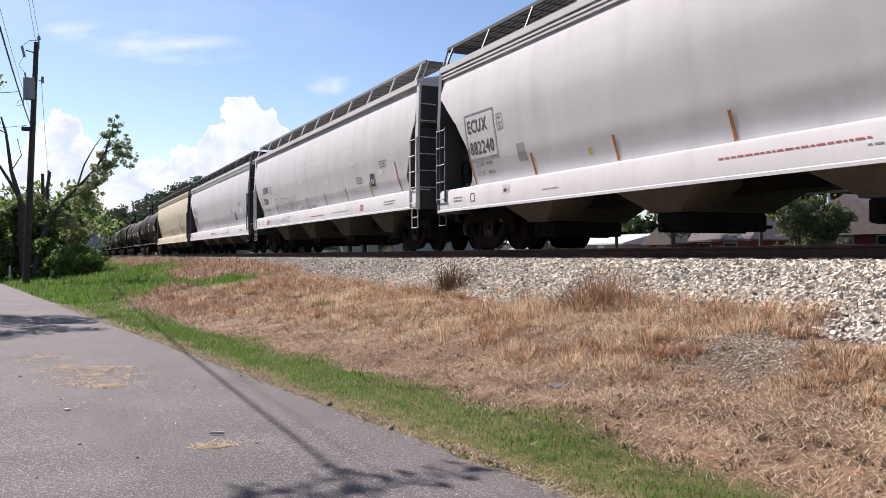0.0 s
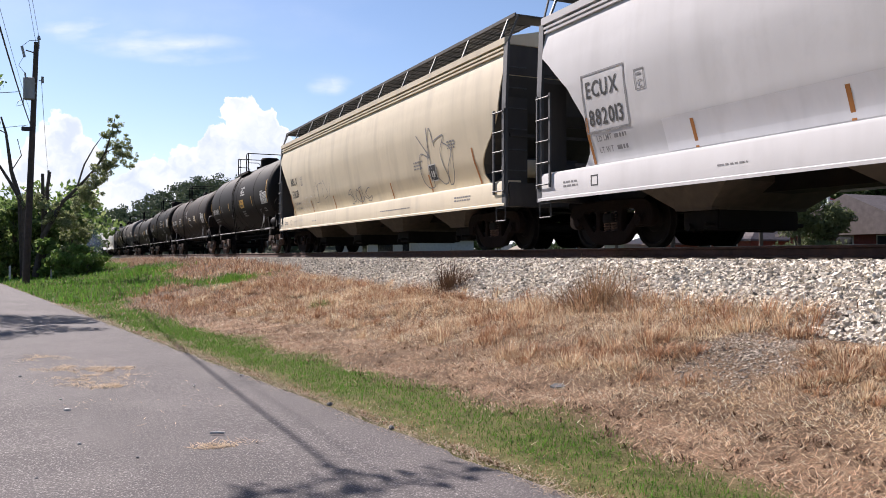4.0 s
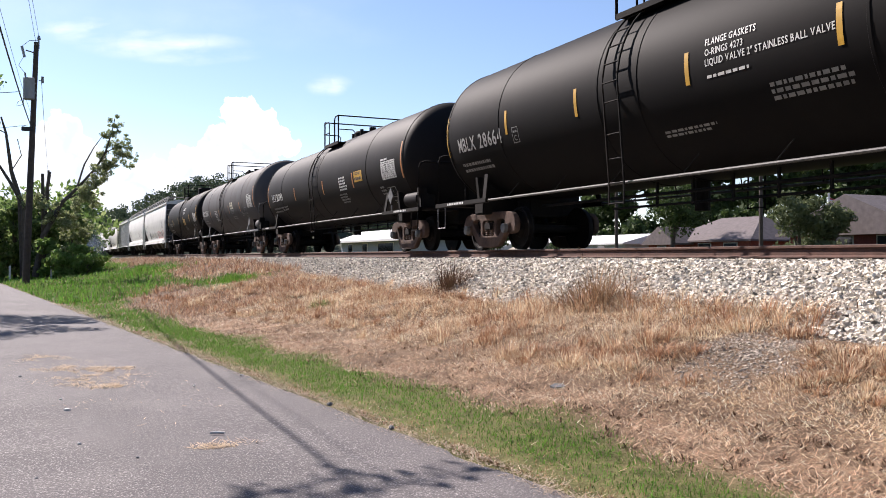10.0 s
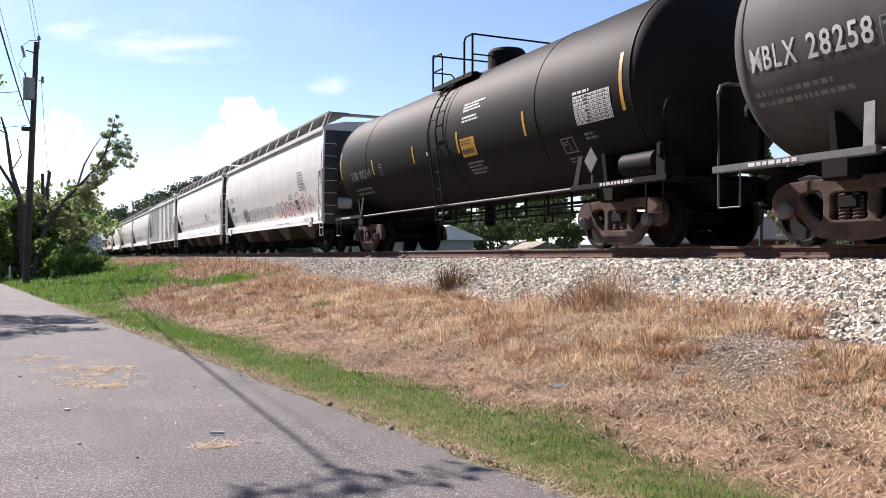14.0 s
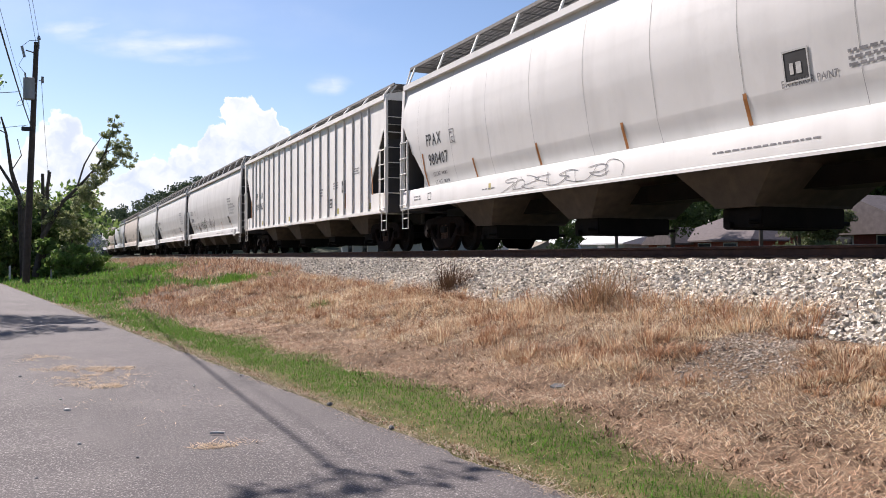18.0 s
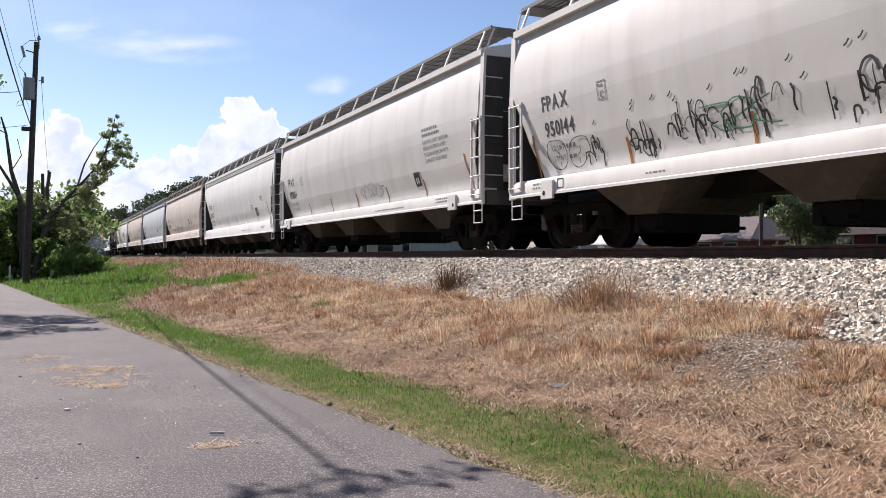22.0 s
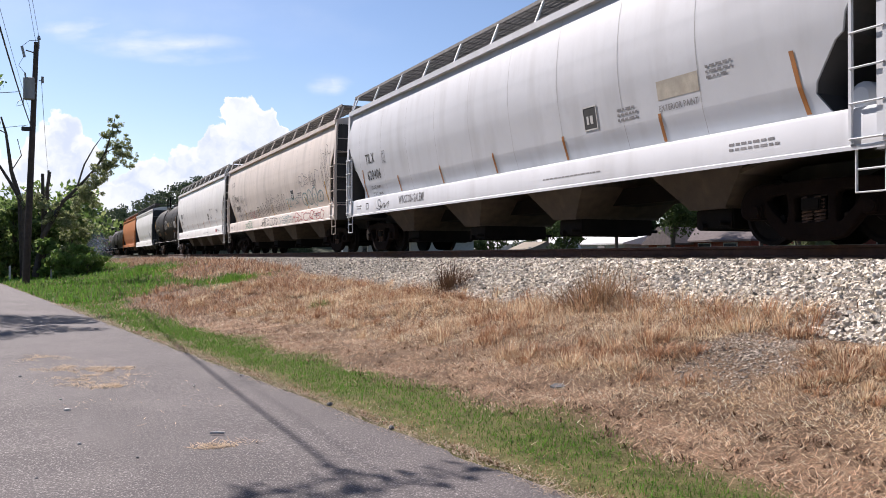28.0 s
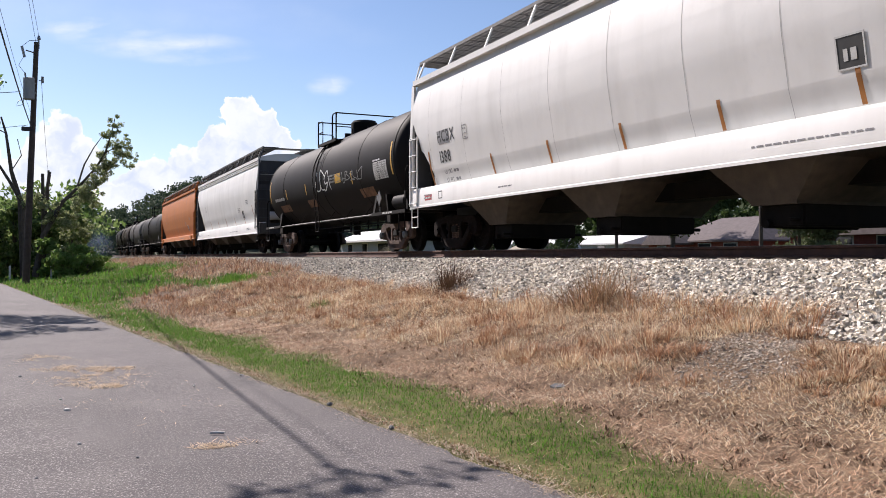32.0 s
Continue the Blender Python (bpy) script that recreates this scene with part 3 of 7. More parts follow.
def ladder(parent, x, ys, yo, z0, z1, rungs, mat, name="ladder"):
    """Two stiles and their rungs in a plane of constant x."""
    mb = Mesh()
    for y in (ys, yo):
        mb.box(x - .02, x + .02, y - .02, y + .02, z0, z1)
    for i in range(rungs):
        z = z0 + (z1 - z0) * (i + 0.15) / (rungs - 0.7)
        mb.tube([(x - .03, ys, z), (x - .03, yo, z)], .014, 6)
    return part(name, mb, mat, parent)


STROKES = (
    [[(1, .85), (.5, 1), (0, .8), (.5, .5), (1, .25), (.5, 0), (0, .15)]],
    [[(0, 0), (.05, 1), (.9, .05), (1, 1)]],
    [[(0, 1), (.05, 0)], [(1, 1), (.1, .45), (1, 0)]],
    [[(.5, 1), (0, .6), (.3, 0), (.9, .3), (.8, .9), (.4, 1)]],
    [[(0, 0), (0, 1), (.8, .95), (.8, .55), (.05, .5), (1, 0)]],
    [[(1, .95), (.1, .9), (.4, .5), (0, .2), (.4, 0), (1, .15)]],
    [[(0, 0), (.5, 1), (1, 0)], [(.15, .35), (.85, .4)]],
    [[(0, 1), (.05, .1), (.5, 0), (.95, .2), (1, 1)]],
    [[(.1, 0), (.1, 1), (.8, .8), (.2, .5), (.95, .3), (.1, 0)]],
    [[(1, .9), (.3, 1), (0, .5), (.3, 0), (1, .1)]])


def stroke_on(mb, key, place_at, surface, width):
    """One smooth sprayed stroke through its key points."""
    n, pts = len(key), []
    for k in range(n - 1):
        p0, p1, p2, p3 = key[max(k - 1, 0)], key[k], key[k + 1], key[min(k + 2, n - 1)]
        for q in range(6):
            t = q / 6
            pts.append(tuple(.5 * (2 * b + (c - a) * t + (2 * a - 5 * b + 4 * c - d) * t * t + (3 * b - a - 3 * c + d) * t ** 3) for a, b, c, d in zip(p0, p1, p2, p3)))
    pts.append(key[-1])
    line = [place_at(u, v) for u, v in pts]
    vs = []
    for k, (y, z) in enumerate(line):
        a, b = line[max(k - 1, 0)], line[min(k + 1, len(line) - 1)]
        d = Vector((b[0] - a[0], b[1] - a[1]))
        d = Vector((-d.y, d.x)).normalized() * width / 2 if d.length > 1e-6 else Vector((0, width / 2))
        vs += [surface(y - d.x, z - d.y), surface(y + d.x, z + d.y)]
    mb.add(vs, [(2 * k, 2 * k + 2, 2 * k + 3, 2 * k + 1) for k in range(len(line) - 1)])


def scribble(mb, rng, y0, y1, z0, z1, surface, width=.02, loops=14, wild=1.0):
    """Sprayed strokes that look like letters but cannot be read; wild above 1.5: fat outlined letters."""
    cell = (y1 - y0) / loops
    for i in range(loops):
        lo, hi = rng.uniform(0, .12), rng.uniform(.75, 1.0)
        slant = rng.uniform(-.15, .25)
        at = lambda u, v: (y0 + cell * (i + u * .92 + slant * (v - .5)), z0 + (z1 - z0) * max(0, min(1.08, lo + (hi - lo) * v)))
        if wild > 1.5:
            ring = [(.5 + .58 * rng.uniform(.75, 1.1) * math.cos(k * .785), .5 + .5 * rng.uniform(.75, 1.1) * math.sin(k * .785)) for k in range(8)]
            stroke_on(mb, ring + ring[:2], at, surface, width)
            stroke_on(mb, [(.45 + rng.uniform(-.1, .1), .65), (.6, .5), (.45, .38)], at, surface, width)
            stroke_on(mb, [(.5, .15), (.52 + rng.uniform(-.1, .1), .3)], at, surface, width)
            continue
        for piece in rng.choice(STROKES):
            mu, mv = rng.random() < .5, rng.random() < .4
            stroke_on(mb, [((1 - u if mu else u) * 1.25 + rng.uniform(-.3, .2), (1 - v if mv else v) + rng.uniform(-.22, .22)) for u, v in piece], at, surface, width)


def bars(mb, y, z, w, h, rows, surface, gap=0.5):
    """Lines of small print, as plain bars."""
    rng = random.Random(int(abs(y * 100 + z * 37)))
    for r in range(rows):
        x, zz = 0.0, z + (rows - 1 - r) * h / rows
        end = w * rng.uniform(0.72, 1.0)
        while x < end:
            l = min(end - x, rng.uniform(0.04, 0.13))
            t = h / rows * (1 - gap)
            mb.add([surface(y - x, zz), surface(y - x - l, zz), surface(y - x - l, zz + t), surface(y - x, zz + t)], [(0, 1, 2, 3)])
            x += l + 0.03


def quad(mb, y, z, w, h, surface, steps=1, lean=0.0):
    """A patch of tape or a sign laid on a side; it runs from y towards the front and from z up."""
    for i in range(steps):
        a, b = z + h * i / steps, z + h * (i + 1) / steps
        mb.add([surface(y - lean * (a - z), a), surface(y - w - lean * (a - z), a), surface(y - w - lean * (b - z), b), surface(y - lean * (b - z), b)], [(0, 1, 2, 3)])


def frame_sign(mb, y, z, w, h, t, surface):
    quad(mb, y, z, w, t, surface)
    quad(mb, y, z + h - t, w, t, surface)
    quad(mb, y, z + t, t, h - 2 * t, surface, 6)
    quad(mb, y - w + t, z + t, t, h - 2 * t, surface, 6)


def hopper(L, body_mat, label, sill_mat=None, board="grating", ribbed=False, trim=False, ends=END_WIDE, front_ends=None, seams=8, rail_mat=None, sill=(1.07, 1.56), post=None):
    """A covered hopper on its trucks; the origin lies on the railheads under its middle, the front looks to -y."""
    car = tagged(new("hopper_car"), label, "hopper car", "cars of the train")
    h = L / 2
    sill_mat = sill_mat or body_mat
    rail_mat = rail_mat or sill_mat
    # body: rings from the bottom to the eave; the ends slope inwards below
    rings = []
    knots = END_RIBBED if ribbed else ends
    clear = knots[-1][0]
    zs = [z for z, _ in SIDE if z > sill[1] + .04] + [z for z, _ in knots if z > sill[1] + .04] + [sill[1] - .05]
    if ribbed:
        zs = [z for z, _ in knots] + [3.0, 4.18]
    zs = sorted(set(zs))
    rail_mat = post or rail_mat

    def cut(z, s=1):
        k = front_ends if front_ends and s < 0 else knots
        return float(np.interp(z, [q[0] for q in k], [q[1] for q in k]))

    for z in zs:
        w = side_at(z) if not ribbed else 1.53
        e, ef = h - cut(z), h - cut(z, -1)
        ring = []
        ny = 24
        for i in range(ny + 1):
            ring.append((-w, -ef + (e + ef) * i / ny, z))
        for i in range(1, 6):
            ring.append((-w + 2 * w * i / 5, e, z))
        for i in range(1, ny + 1):
            ring.append((w, e - (e + ef) * i / ny, z))
        for i in range(1, 5):
            ring.append((w - 2 * w * i / 5, -ef, z))
        rings.append(ring)
    mb = Mesh()
    mb.loft(rings)
    body = part("body", mb, body_mat, car, smooth=True)
    surf_w = (lambda z: side_at(z)) if not ribbed else (lambda z: 1.53)

    def surface(y, z):
        return (-surf_w(z) - 0.006, y, z)

    car["ribbed"] = 1 if ribbed else 0
    # dark sheets over the ends below the eave, recess shade put into their colour
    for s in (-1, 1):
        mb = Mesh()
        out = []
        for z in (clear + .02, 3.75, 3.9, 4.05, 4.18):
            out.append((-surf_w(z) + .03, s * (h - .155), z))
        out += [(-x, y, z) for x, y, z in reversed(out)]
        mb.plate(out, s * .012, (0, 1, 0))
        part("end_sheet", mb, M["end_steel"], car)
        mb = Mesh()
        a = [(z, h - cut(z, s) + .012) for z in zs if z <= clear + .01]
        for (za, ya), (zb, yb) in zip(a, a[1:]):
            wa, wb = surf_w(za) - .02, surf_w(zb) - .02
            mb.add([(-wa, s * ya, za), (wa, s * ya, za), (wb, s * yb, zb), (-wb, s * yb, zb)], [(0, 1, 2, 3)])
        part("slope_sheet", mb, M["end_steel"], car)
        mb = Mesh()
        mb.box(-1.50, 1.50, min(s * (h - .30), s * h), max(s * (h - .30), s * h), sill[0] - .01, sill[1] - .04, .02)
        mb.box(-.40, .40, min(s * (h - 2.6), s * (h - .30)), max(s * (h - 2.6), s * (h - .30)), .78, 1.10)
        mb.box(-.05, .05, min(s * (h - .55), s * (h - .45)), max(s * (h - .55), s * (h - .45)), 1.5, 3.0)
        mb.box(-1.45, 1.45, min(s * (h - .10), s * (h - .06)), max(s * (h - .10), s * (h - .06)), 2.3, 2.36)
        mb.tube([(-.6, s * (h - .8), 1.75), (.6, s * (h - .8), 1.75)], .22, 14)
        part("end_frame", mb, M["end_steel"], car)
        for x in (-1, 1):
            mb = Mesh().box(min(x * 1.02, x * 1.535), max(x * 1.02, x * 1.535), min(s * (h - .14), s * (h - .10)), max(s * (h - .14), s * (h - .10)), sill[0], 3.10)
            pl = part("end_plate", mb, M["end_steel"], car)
            rungs = Mesh()
            rungs.tube([(x * 1.50, s * (h - .09), 1.7), (x * 1.50, s * (h - .03), 1.7), (x * 1.08, s * (h - .03), 1.7), (x * 1.08, s * (h - .09), 1.7)], .013, 6)
            rd = data_of(rungs, rail_mat, "grab_iron")
            for k in range(6):
                g = part("grab_iron", rd, None, pl)
                g.location = (0, 0, .42 * k - .1)
        for x in (-1, 1):
            # corner post, ladder and step
            mb = Mesh()
            mb.box(x * 1.56 - .03, x * 1.56 + .03, min(s * (h - .16), s * h), max(s * (h - .16), s * h), sill[0] - .02, 2.95)
            top = surf_w(4.1) + .10
            mb.loft([[(x * (1.56 + dx), s * (h - dy), 2.95) for dx, dy in ((-.03, .16), (.03, .16), (.03, 0), (-.03, 0))],
                     [(x * (top - .06 + dx), s * (h - dy), 4.20) for dx, dy in ((-.03, .16), (.03, .16), (.03, 0), (-.03, 0))]])
            part("corner_post", mb, rail_mat, car)
            ladder(car, x * 1.60, s * (h - .04), s * (h - .48), 1.12, 2.85, 5, rail_mat)
            mb = Mesh()
            y0, y1 = s * (h - .06), s * (h - .44)
            mb.tube([(x * 1.56, y0, 1.12), (x * 1.56, y0, .58), (x * 1.56, y1, .58), (x * 1.56, y1, 1.12)], .018, 6)
            mb.tube([(x * 1.56, y0, .84), (x * 1.56, y1, .84)], .014, 6)
            part("step", mb, rail_mat, car)
        coupler(car, s * h, s)
        if s < 0:
            part("air_reservoir", Mesh().tube([(-1.28, s * (h - .62), 1.72), (-1.22, s * (h - .62), 1.72), (-.42, s * (h - .62), 1.72), (-.36, s * (h - .62), 1.72)], [.12, .19, .19, .12], 16), body_mat, car, smooth=True)
        if sill[0] == .99:
            mb = Mesh().box(-1.63, -1.585, min(s * (h - 1.65), s * (h - 1.24)), max(s * (h - 1.65), s * (h - 1.24)), .91, 1.25, .008)
            jp = part("jacking_plate", mb, sill_mat, car)
            part("hole", Mesh().tube([(-1.632, s * (h - 1.36), 1.02), (-1.634, s * (h - 1.36), 1.02)], .045, 12), M["frame_black"], jp)
    # sills
    if not ribbed:
        for x in (-1, 1):
            a, b = sill
            pr = [(1.48, a + .02), (1.60, a), (1.60, a + .045), (1.585, a + .06), (1.585, b - .06), (1.56, b - .015), (1.50, b), (1.20, b), (1.20, b - .05), (1.44, b - .05), (1.44, a + .12)]
            mb = Mesh().loft([[(x * a, y, z) for a, z in pr] for y in (-h + .05, h - .05)])
            part("side_sill", mb, sill_mat, car, smooth=True)
    else:
        rib = None
        offs = (1.53, 2.2, 2.97, 3.82, 4.70, 5.55, 6.48, 7.43, 8.41)
        for x in (-1, 1):
            for y in [h - d for d in offs] + [0.0] + [d - h for d in reversed(offs)]:
                if rib is None:
                    rib = data_of(Mesh().box(-.025, .025, -.024, .024, 1.12, 4.16, .006), M["rib_grey"], "rib")
                r = part("rib", rib, None, body)
                r.location = (x * 1.55, y, 0)
            part("side_sill", Mesh().box(x * 1.55 - .035, x * 1.55 + .035, -h + .05, h - .05, 1.06, 1.16, .01), sill_mat, car)
    # weld seams
    if seams and not ribbed:
        for i in range(seams):
            y = h - (1.16 + 1.8 * i) * L / 18.6
            mb = Mesh()
            for (za, wa), (zb, wb) in zip(SIDE, SIDE[1:]):
                if zb > sill[1]:
                    mb.add([(-wa - .003, y - .004, za), (-wa - .003, y + .004, za), (-wb - .003, y + .004, zb), (-wb - .003, y - .004, zb)], [(0, 1, 2, 3)])
            part("weld_seam", mb, M["seam_grey"], body)
    # roof, eave trim and walkway
    we = surf_w(4.1)
    mb = Mesh()
    pr = [(-we - .09, LIP[0]), (-we - .09, LIP[1]), (-we, LIP[1] + .03), (-.75, 4.50), (0, 4.54), (.75, 4.50), (we, LIP[1] + .03), (we + .09, LIP[1]), (we + .09, LIP[0])]
    mb.loft([[(a, y, z) for a, z in pr] for y in (-h + .10, h - .10)])
    part("roof", mb, body_mat, car)
    if trim:
        for x in (-1, 1):
            mb = Mesh()
            for z, o in ((4.03, .03), (4.11, .06)):
                mb.box(x * (surf_w(z) + o) - .02, x * (surf_w(z) + o) + .02, -h + .17, h - .17, z - .02, z + .02)
            part("eave_trim", mb, body_mat, car)
    bw0, bw1 = .62, 1.33
    bz = -.17 if ribbed else 0.0
    for x in (-1, 1):
        mb = Mesh()
        for k in range(6):
            xb = bw0 + (bw1 - bw0) * (k + .5) / 6
            mb.box(x * xb - .050, x * xb + .050, -h + .05, h - .05, WALK + bz, WALK + .03 + bz)
        for k in range(int(L / .45)):
            mb.box(min(x * bw0, x * bw1), max(x * bw0, x * bw1), -h + .2 + .45 * k, -h + .23 + .45 * k, WALK - .015 + bz, WALK - .002 + bz)
        mb.box(x * bw1 - .015, x * bw1 + .015, -h + .05, h - .05, WALK - .02 + bz, WALK + .05 + bz)
        part("running_board", mb, M[board], car)
        nb = 11
        mb0 = Mesh()
        mb0.loft([[(x * (bw1 - .01 + a), b, WALK + bz) for a, b in ((-.02, -.025), (.02, -.025), (.02, .025), (-.02, .025))],
                  [(x * (we + .05 + a), b, LIP[1] - .02) for a, b in ((-.02, -.025), (.02, -.025), (.02, .025), (-.02, .025))]])
        dd = data_of(mb0, rail_mat, "board_bracket")
        for i in range(nb):
            p = part("board_bracket", dd, None, car)
            p.location = (0, -h + .35 + (L - .7) * i / (nb - 1), 0)
    for s in (-1, 1):
        part("end_platform", Mesh().box(-1.33, 1.33, min(s * (h - .50), s * (h + .05)), max(s * (h - .50), s * (h + .05)), WALK - .03 + bz, WALK - .012 + bz), M[board], car)
        for x in (-1, 1):
            part("platform_bracket", Mesh().tube([(x * 1.31, s * (h + .02), WALK - .03 + bz), (x * (we + .03), s * (h - .05), 4.2)], .022, 6), rail_mat, car)
    # outlet hoppers
    zt = sill[0] + .06

    def bay_ring(wx, d, z):
        return [(-wx, -d, z), (wx, -d, z), (wx, d, z), (-wx, d, z)]

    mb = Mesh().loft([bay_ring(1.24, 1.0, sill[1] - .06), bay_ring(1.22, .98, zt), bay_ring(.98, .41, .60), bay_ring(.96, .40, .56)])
    bay = data_of(mb, M["under_shaded"], "hopper_bay")
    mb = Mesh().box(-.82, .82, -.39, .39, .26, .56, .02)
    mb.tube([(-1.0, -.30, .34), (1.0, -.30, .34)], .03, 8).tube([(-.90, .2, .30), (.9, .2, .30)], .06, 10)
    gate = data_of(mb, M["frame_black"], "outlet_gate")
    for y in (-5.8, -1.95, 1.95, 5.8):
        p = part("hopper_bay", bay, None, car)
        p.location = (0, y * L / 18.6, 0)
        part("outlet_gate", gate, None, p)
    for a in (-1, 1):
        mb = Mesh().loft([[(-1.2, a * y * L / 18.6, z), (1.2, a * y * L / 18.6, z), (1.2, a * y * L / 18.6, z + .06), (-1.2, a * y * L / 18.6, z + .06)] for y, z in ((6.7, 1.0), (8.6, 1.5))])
        part("end_slope", mb, M["under_shaded"], car)
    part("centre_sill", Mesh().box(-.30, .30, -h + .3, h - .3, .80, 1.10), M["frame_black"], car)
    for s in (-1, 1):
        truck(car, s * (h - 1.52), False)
    return car, surface


def hopper_marks(car, surface, L, mark, number, tapes=7, tape="tape_orange", boxed=False, seed=1, small=True, sign=True, mark_y=1.75, size=.27, zm=2.55, sill=(1.07, 1.56), tape_h=.42, sign_y=4.1, load=("", ""), tape_in=(1.15, 1.25)):
    """Reporting mark and number near the rear, tape stripes along the sill, small print and signs."""
    h = L / 2
    rng = random.Random(seed)
    y = h - mark_y
    w = 1.2
    if mark:
        mb = Mesh()
        lettering(mb, mark, y, zm, size, surface, .82)
        part("reporting_mark", mb, M["ink_black"], car, "black stencilled letters")
        mb = Mesh()
        w = lettering(mb, number, y, zm - .47, size, surface, .82)
        part("car_number", mb, M["ink_black"], car, "black stencilled figures")
    if boxed:
        mb = Mesh()
        frame_sign(mb, y + .12, zm - .59, w + .22, 1.0, .03, surface)
        part("mark_border", mb, M["ink_grey"], car)
    if mark:
        for k, (a, b) in enumerate(zip(("LD LMT ", "LT WT  "), load)):
            mb = Mesh()
            zz = zm - .74 - .19 * k
            wl = lettering(mb, a + b, y - .12, zz, .095, surface, .85)
            if not b:
                bars(mb, y - .14 - wl, zz + .01, .34, .08, 1, surface, .15)
            part("capacity_line", mb, M["ink_grey"], car)
    mb = Mesh()
    py = y - (1.75 if mark_y < 1.25 else 1.32)
    frame_sign(mb, py, zm - .08, .24, .32, .018, surface)
    lettering(mb, "C", py - .07, zm - .05, .12, surface)
    bars(mb, py - .04, zm + .14, .16, .04, 1, surface, 0)
    part("plate_mark", mb, M["ink_grey"], car)
    t = M[tape]
    n = tapes
    for i in range(n):
        yy = h - tape_in[0] - (L - tape_in[0] - tape_in[1]) * i / (n - 1)
        if len(tape_in) > 2 and i:
            yy = h - tape_in[2] - (L - tape_in[2] - tape_in[1]) * (i - 1) / (n - 2)
        end = i in (0, n - 1)
        mb = Mesh()
        quad(mb, yy, sill[1] + .05, .07, tape_h * 1.9 if end else tape_h, surface, 12, lean=-.15 if i == n - 1 else 0)
        part("reflective_stripe", mb, t, car, "faded orange reflective stripe" if tape == "tape_orange" else "yellow reflective stripe")
    if small:
        mb = Mesh()
        bars(mb, -h + 5.0, 2.05, .6, .24, 3, surface)
        part("small_print", mb, M["ink_grey"], car)
        mb = Mesh()
        bars(mb, -h + 2.9, 2.35, .55, .22, 3, surface)
        part("small_print", mb, M["ink_grey"], car)
    sz = sill[1] + (.46 if sign_y > 5 else .30)
    if sign:
        mb = Mesh()
        quad(mb, -h + sign_y, sz, .40, .40, surface, 6)
        sg = part("inspection_sign", mb, M["ink_black"], car, "small black inspection stencil")
        mb = Mesh()
        off = lambda y, z: (surface(y, z)[0] - .004, y, z)
        frame_sign(mb, -h + sign_y, sz, .40, .40, .022, off)
        quad(mb, -h + sign_y - .10, sz + .10, .06, .14, off)
        quad(mb, -h + sign_y - .20, sz + .10, .08, .14, off)
        part("sign_print", mb, M["ink_white"], sg)
    sill_at = lambda y, z: (-1.5885, y, z)
    if not car.get("ribbed"):
        m0 = sill[0] + (sill[1] - sill[0]) * .4
        for yy, w2, hh, rows in ((h - .9, .5, .14, 2), (-h + 2.4, .9, .14, 2), (rng.uniform(-3, 3), 2.2, .05, 1), (rng.uniform(3, 5), .6, .05, 1)):
            mb = Mesh()
            bars(mb, yy, m0, w2, hh, rows, sill_at)
            part("sill_print", mb, M["ink_grey"], car)
        mb = Mesh()
        frame_sign(mb, h - 1.75, m0 - .04, .20, .18, .02, sill_at)
        part("sill_sign", mb, M["ink_black"], car)
    del car["ribbed"]
    return car


# ---------------------------------------------------------------- tank cars
def fitted(mb, text, y, z, size, width, surface):
    """Writes text so that it fills a given width."""
    full = lettering(Mesh(), text, 0, 0, size, lambda a, b: (0, a, b))
    lettering(mb, text, y, z, size, surface, width / full)


